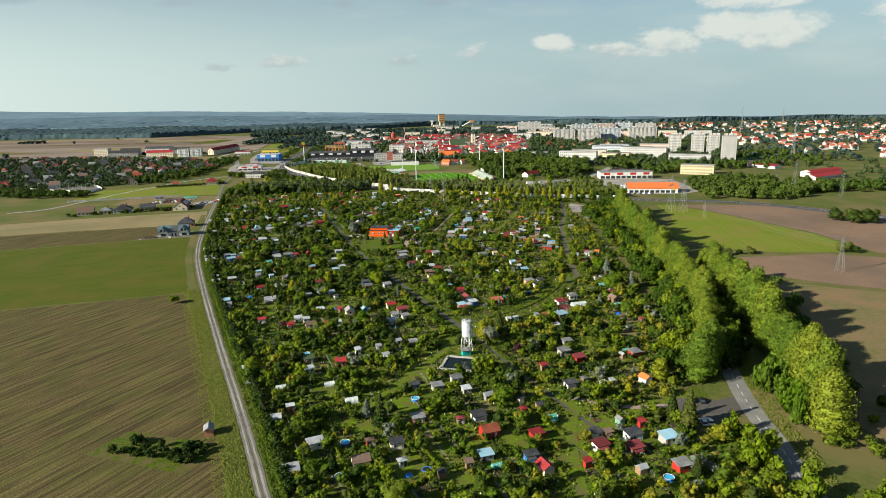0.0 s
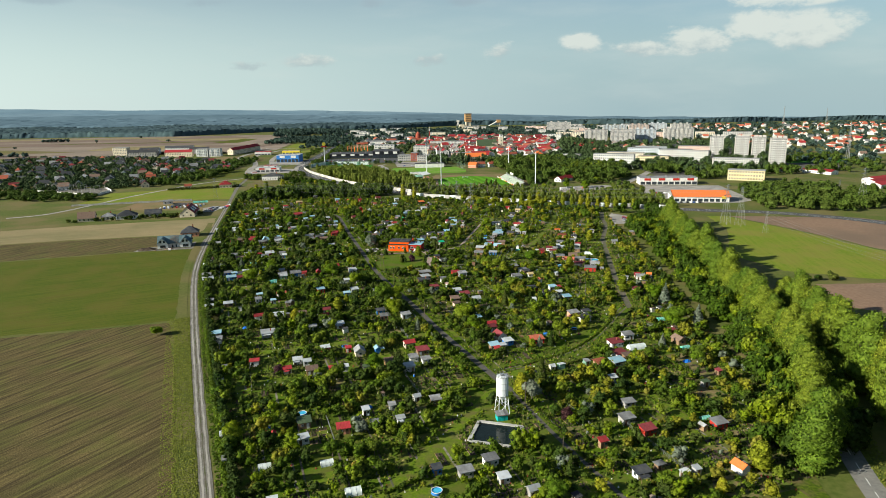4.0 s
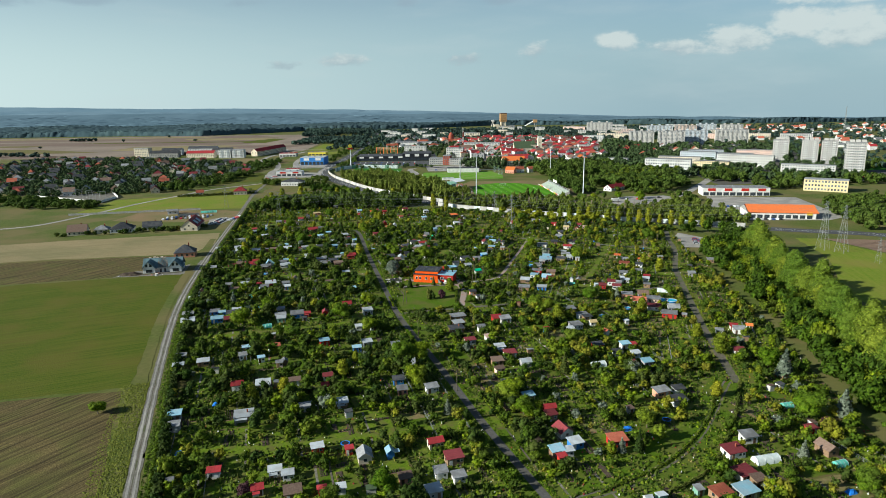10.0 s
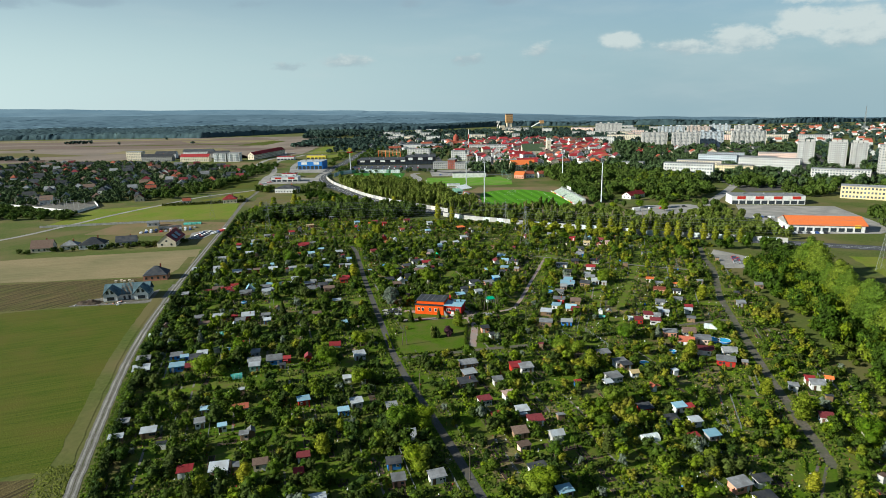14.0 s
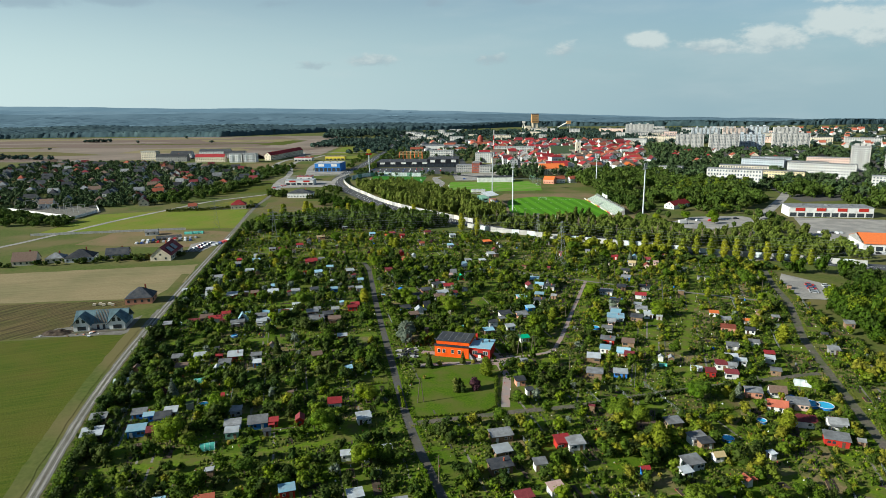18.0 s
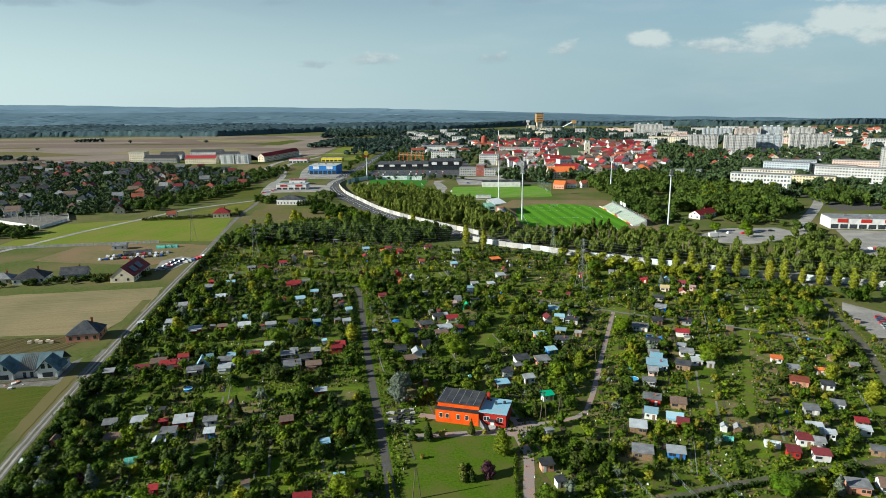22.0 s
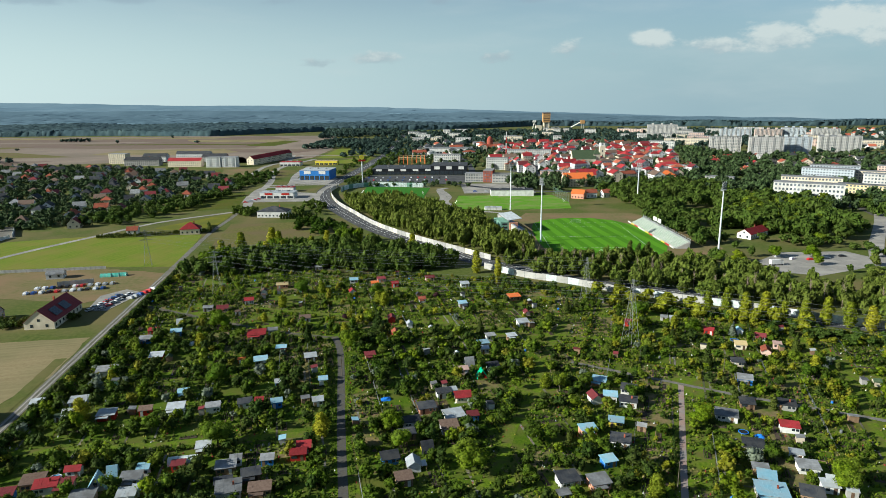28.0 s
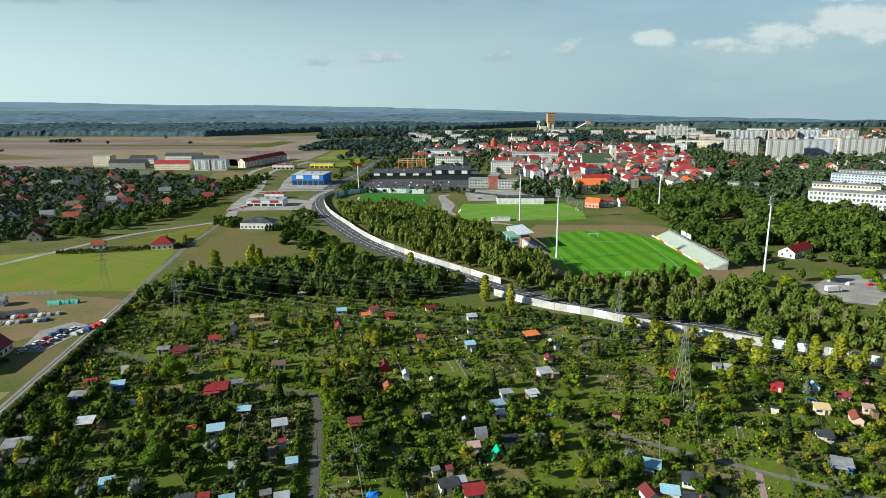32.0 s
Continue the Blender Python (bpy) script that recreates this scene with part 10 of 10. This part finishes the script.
def far_houses(poly, count, seed):
    """Small far houses of the eastern quarters, walls and roofs."""
    r = random.Random(seed)
    walls, roofs, grey = [], [], []
    xs, ys = [p[0] for p in poly], [p[1] for p in poly]
    while len(walls) < count:
        x, y = r.uniform(min(xs), max(xs)), r.uniform(min(ys), max(ys))
        if not inside(x, y, poly):
            continue
        w, d, h, rise = r.uniform(9, 18), r.uniform(8, 11), r.uniform(4, 7), r.uniform(3, 4.5)
        a = radians(r.choice((-12, 78)) + r.uniform(-10, 10))
        c, s = math.cos(a), math.sin(a)
        spot = lambda data: ([(x + p * c - q * s, y + p * s + q * c, z) for p, q, z in data[0]], data[1])
        walls.append(spot(body_data("g", w, d, h, rise)))
        (roofs if r.random() < 0.75 else grey).append(spot(roof_data("g", w, d, h, rise)))
    tagged(link_mesh("far_houses", *several(walls), M["white"]), "white walls of many far houses", "houses", "", "stuff")
    tagged(link_mesh("far_roofs", *several(roofs), M["roof_tile"]), "brick-red roofs of many far houses", "roofs", "", "stuff")
    tagged(link_mesh("far_roofs", *several(grey), M["roof_grey"]), "grey roofs of many far houses", "roofs", "", "stuff")


far_houses([(700, 1180), (1100, 900), (1700, 1100), (2300, 1700), (1500, 2200), (950, 2200), (780, 1700)], 330, 5)
grove("street_trees", [(376, 815), (640, 850), (660, 900), (520, 905), (440, 900), (370, 990), (340, 900)], 150, (7, 11), (7, 12), "leaf_wood", "street trees before the blocks", leaves=50, size=0.15, seed=107)
grove("street_trees", [(560, 960), (700, 900), (720, 1080), (620, 1060), (575, 1040)], 60, (7, 11), (7, 12), "leaf_wood", "street trees round the point blocks", leaves=50, size=0.15, seed=108)
# the land west of the bypass
patch("rough_lot", [(-275, 702), (-190, 688), (-168, 712), (-172, 745), (-213, 756), (-268, 747)], 0.115, M["dry_grass"], "rough dry ground of the storage yard", "ground", 2.0)
for line, h in (([(-330, 737), (-257, 748), (-213, 756)], 1.8), ([(-222, 719), (-203, 727)], 2.4)):
    a, b = Vector(line[0]), Vector(line[-1])
    t = thing("yard_wall", *((a + b) / 2), math.degrees(math.atan2(b.y - a.y, b.x - a.x)), "long pale concrete panel wall of the storage yard", "wall", "yard walls")
    n = int((b - a).length / 3)
    for k in range(n):
        c = -(b - a).length / 2 + 3 * k
        box("panel", c + 0.05, -0.08, -0.1, c + 2.95, 0.08, h, M["concrete"], t)
        box("post", c - 0.1, -0.14, -0.1, c + 0.1, 0.14, h + 0.15, M["grey_wall"], t)
for k in range(22):
    car(-230 + 3.6 * (k % 11) + 0.5 * (k // 11), 707 + 1.0 * (k % 11) + 9 * (k // 11) - 3, 100, cars.choice(COLOURS), far=True)
for k in range(6):
    car(-170 + 0.9 * k, 696 + 3.2 * k, 160, cars.choice(COLOURS), far=True)
house(-233, 736, 14, 9, 6, 3, "roof_grey", "white", "small white storehouse with a grey roof", far=True, rise=1.5, chimney=False)
for k in range(3):
    tunnel(-205 + 4 * k, 738 + k, 10, 6, True)
hedge([(-268, 844), (-234, 850), (-191, 864)], 2.2, 3.4, "leaf_dark", "clipped dark thuja hedge round the country house", 1.6)
hedge([(-191, 864), (-203, 893)], 2.2, 3.4, "leaf_dark", "clipped dark thuja hedge round the country house", 1.6)
for k in range(11):
    put(thuja, -150 + 2.4 * k, 918 + 0.6 * k, 1.3, 1.0)
grove("stadium_fringe", [(140, 752), (262, 730), (280, 800), (244, 836), (222, 850), (180, 850), (176, 800)], 44, (4, 8), (4, 8), "leaf_wood", "trees round the stadium car park", seed=105, skip=lambda x, y: inside(x, y, [(181, 764), (208, 788), (250, 790), (262, 760), (203, 732), (184, 740)]) or math.hypot(x - 212, y - 838) < 18)
grove("town_trees", [(-110, 1290), (60, 1290), (70, 1640), (-40, 1800), (-110, 1600)], 200, (6, 11), (6, 10), "leaf_town_hazed", "trees between the western town houses", lobes=TUFT, leaves=26, size=0.17, seed=106)
patch("field_garden", [(-60, 169), (-51, 183), (-84, 197), (-92, 184)], 0.10, M["garden_soil"], "small fenced garden in the ploughed field", "garden", 0.5)
grove("verge_bushes", [(-200, 940), (-182, 922), (-176, 945), (-192, 962)], 16, (5, 8), (5, 9), "leaf_wood", "trees beside the hotel", seed=97)
grove("verge_bushes", [(-132, 905), (-108, 905), (-84, 862), (-104, 848), (-126, 870)], 46, (4, 8), (3, 7), "leaf", "bushes beside the bypass", seed=98)
grove("verge_bushes", [(-150, 940), (-120, 930), (-124, 975), (-140, 1000)], 22, (4, 7), (4, 7), "leaf_wood", "trees between hotel and bypass", seed=99)
grove("verge_bushes", [(-262, 1060), (-240, 1090), (-236, 1200), (-250, 1300), (-290, 1220), (-280, 1090)], 90, (5, 9), (4, 8), "leaf_wood", "trees at the edge of the suburb", leaves=40, size=0.17, seed=100)
grove("verge_bushes", [(-170, 1240), (-152, 1240), (-146, 1500), (-170, 1500)], 50, (4, 7), (3, 6), "leaf_wood", "bushes along the bypass", leaves=40, size=0.17, seed=101)
grove("verge_bushes", [(-132, 1140), (-124, 1240), (-116, 1600), (-90, 1600), (-112, 1250), (-118, 1140)], 90, (5, 9), (4, 8), "leaf_wood", "trees along the bypass", leaves=40, size=0.17, seed=102)
grove("field_trees", [(-1500, 1560), (-700, 1500), (-500, 1900), (-700, 2200), (-1500, 2100)], 6, (8, 14), (5, 9), "leaf_far_hazed", "single trees in the far fields", lobes=TUFT, leaves=26, size=0.18, seed=103)
grove("field_trees", [(-354, 2060), (-157, 2165), (-180, 2420), (-400, 2440)], 420, (9, 14), (8, 13), "leaf_far_hazed", "young wood beside the far fields", lobes=TUFT, leaves=24, size=0.2, seed=124)
grove("field_trees", [(-318, 1690), (-140, 1735), (-150, 1930), (-298, 1960)], 330, (8, 12), (7, 11), "leaf_far_hazed", "young woods beside the far bypass", lobes=TUFT, leaves=24, size=0.2, seed=104)


def bare_tree(x, y, h, seed):
    r = random.Random(seed)
    t = thing("bare_tree", x, y, r.uniform(0, 360), "leafless grey-brown poplar with thin upright twigs", "tree", "bare trees")
    link_mesh("trunk", *beam_data((0, 0, -0.2), (0, 0, h), 0.22, 0.05, 5), M["twig"], t)
    twigs = []
    for k in range(46):
        a, z, L = r.uniform(0, 6.28), r.uniform(0.2, 0.92) * h, r.uniform(0.12, 0.28) * h
        twigs.append(beam_data((0, 0, z), (L * 0.42 * math.cos(a), L * 0.42 * math.sin(a), z + L), 0.06, 0.02, 3, False))
    link_mesh("branch", *several(twigs), M["twig"], t)


M["twig"] = shade("twig", (0.20, 0.15, 0.11), (0.28, 0.22, 0.17), 0.6, 0.95)
for k in range(26):
    bare_tree(40 + 6.5 * k + dice.uniform(-2, 2), 758 - 3.6 * k + dice.uniform(-4, 4) + (8 if k < 12 else 0), dice.uniform(8, 13), k)

# ---- far fields, woods and hills ----
patch("far_field", [(-1500, 1500), (-690, 1400), (-560, 1440), (-560, 1530), (-380, 1530), (-330, 1420), (-250, 1500), (-250, 1700), (-330, 2200), (-700, 2230), (-1300, 2230), (-1900, 2100)], 0.10, M["far_field"], "wide pale brown harvested fields beyond the suburb")
patch("fallow_field", [(-1250, 1900), (-760, 1760), (-430, 1760), (-420, 2060), (-520, 2200), (-900, 2180), (-1300, 2200)], 0.13, M["fallow"], "wide dark brown fallow field before the woods")
for k, (x0, x1, y0, y1, material) in enumerate(((-1500, -640, 2130, 2190, "stubble"), (-1250, -760, 1960, 2010, "far_field"), (-640, -440, 1960, 2060, "stubble"), (-1500, -980, 1800, 1850, "olive_field"), (-860, -470, 1880, 1905, "crop_green"), (-420, -300, 1640, 1720, "fallow"), (-1100, -720, 1450, 1500, "fallow"))):
    patch("field_strip", [(x0, y0), (x1, y0 - 25), (x1 + 30, y1 - 20), (x0 - 60, y1)], 0.18 + 0.01 * k, M[material], "long narrow strip in the far fields", ragged=4)
patch("fallow_field", [(-1500, 1620), (-900, 1530), (-700, 1560), (-900, 1680), (-1450, 1760)], 0.13, M["olive_field"], "olive strip of grass in the far fields")
patch("fallow_field", [(-700, 1600), (-480, 1580), (-380, 1700), (-470, 1740), (-690, 1720)], 0.13, M["stubble"], "pale stubble strip in the far fields")
patch("far_green_field", [(-470, 1810), (-400, 1800), (-380, 1980), (-440, 2000)], 0.16, M["crop_green"], "green strip in the far brown fields")
patch("far_green_field", [(-240, 1500), (-160, 1500), (-150, 1700), (-240, 1720)], 0.16, M["crop_bright"], "bright green meadow beside the bypass")
patch("meadow_field", [(-330, 832), (-273, 853), (-194, 856), (-182, 800), (-175, 760), (-213, 760), (-263, 756), (-330, 745)], 0.10, M["crop_bright"], "mown green meadow beside the track")
patch("meadow_field", [(-243, 882), (-202, 950), (-199, 930), (-196, 890), (-203, 880), (-230, 874)], 0.10, M["stubble_yellow"], "yellow-green meadow with a farmhouse")
patch("meadow_field", [(-276, 935), (-244, 962), (-208, 976), (-222, 1050), (-236, 1086), (-262, 1060), (-280, 1000)], 0.10, M["crop_green"], "striped green field before the suburb")
patch("dry_field", [(-168, 790), (-186, 896), (-113, 907), (-103, 850), (-152, 800)], 0.10, M["olive_field"], "dry grass field beside the bypass")
patch("east_green_field", [(214, 440), (255, 522), (266, 577), (282, 574), (300, 512), (318, 427), (314, 368), (259, 379), (225, 400)], 0.10, M["crop_bright"], "bright green field beyond the poplars", ragged=2)
patch("east_brown_field", [(284, 574), (378, 551), (430, 480), (440, 350), (318, 364), (322, 427), (304, 512)], 0.10, M["plough_red"], "reddish brown bare field beyond the poplars", ragged=2)
patch("east_brown_field", [(225, 372), (285, 368), (345, 335), (420, 280), (420, 200), (300, 270), (246, 303), (214, 335)], 0.10, M["plough_red"], "reddish brown bare field beside the pylon", ragged=2)
patch("east_rough_grass", [(150, 100), (420, 60), (420, 195), (300, 262), (244, 296), (205, 322), (180, 262), (160, 205), (142, 165)], 0.09, M["dry_grass"], "dry rough grass beyond the road", ragged=2)


def canopy(name, poly_y0, y1, x0, x1, cell, h, material, label, seed, rough=0.3):
    """A closed wood seen from afar: an uneven sheet of crowns with a steep front edge."""
    r = np.random.default_rng(seed)
    nx, ny = int((x1 - x0) / cell), 0
    xs = np.linspace(x0, x1, nx + 1)
    front = np.array([poly_y0(x) for x in xs])
    ny = int((y1 - front.min()) / (cell * 1.6))
    t = np.linspace(0, 1, ny + 1) ** 1.3
    X = np.repeat(xs[None], ny + 1, 0) + r.uniform(-0.4, 0.4, (ny + 1, nx + 1)) * cell
    Y = front[None] + (y1 - front[None]) * t[:, None] + r.uniform(-0.4, 0.4, (ny + 1, nx + 1)) * cell
    Z = h * r.uniform(1 - rough, 1 + rough * 0.6, (ny + 1, nx + 1))
    Z[0] = -0.3
    Z[1:] *= 1 + 0.25 * np.sin(X[1:] * 0.011 + 1.3) * np.cos(Y[1:] * 0.006)
    Z += np.vectorize(lie)(X, Y)
    v = np.stack([X, Y, Z], -1).reshape(-1, 3)
    i = (np.arange(ny)[:, None] * (nx + 1) + np.arange(nx)[None]).ravel()
    f = np.concatenate([np.stack([i, i + 1, i + nx + 2], 1), np.stack([i, i + nx + 2, i + nx + 1], 1)])
    ob = new(name, mesh_np(name, v, f, M[material]))
    tagged(ob, label, "wood", "", "stuff")


# three belts of wood, each with more haze in its colour
canopy("far_wood", lambda x: 2240 + 60 * math.sin(x * 0.004) + (0 if x < -700 else 260 * min(1, (x + 700) / 280) if x < 0 else 260 + 150 * min(1, x / 260)), 2780, -2200, 2600, 7, 15, "far_wood", "dark pine woods beyond the town and fields, tinted with blue haze", 1)
canopy("far_wood", lambda x: 2770, 3700, -3000, 3000, 14, 17, "hill_hazed", "distant woods on rising ground, coloured blue-green for haze", 2, 0.2)
canopy("far_wood", lambda x: 3690, 4600, -3600, 3600, 22, 19, "hill_far_hazed", "woods far off on rising ground, coloured pale blue for haze", 3, 0.12)


def ridge(name, y, base, amp, material, label, seed):
    n = 260
    v, f = [], []
    for i in range(n + 1):
        x = -5200 + 10400 * i / n
        h = base + amp * (noise.noise((x * 0.0012, seed, 0)) + 0.4 * noise.noise((x * 0.005, seed, 4)) + 0.12 * noise.noise((x * 0.03, seed, 9))) + (4 if x < -400 else 0)
        v += [(x, y - 420, lie(x, y - 420)), (x, y, lie(x, y) + max(4, h)), (x, y + 140, lie(x, y + 140))]
    for i in range(n):
        a = 3 * i
        f += [(a, a + 3, a + 4, a + 1), (a + 1, a + 4, a + 5, a + 2)]
    tagged(link_mesh(name, v, f, M[material]), label, "hills", "", "structure")


# ridges take the same painted haze colours as the woods
ridge("hills", 3760, 26, 9, "hill_hazed", "low wooded rise before the horizon, coloured blue-green for haze", 5.1)
ridge("hills", 4800, 28, 8, "hill_far_hazed", "low wooded hills on the horizon, coloured blue for haze", 2.2)
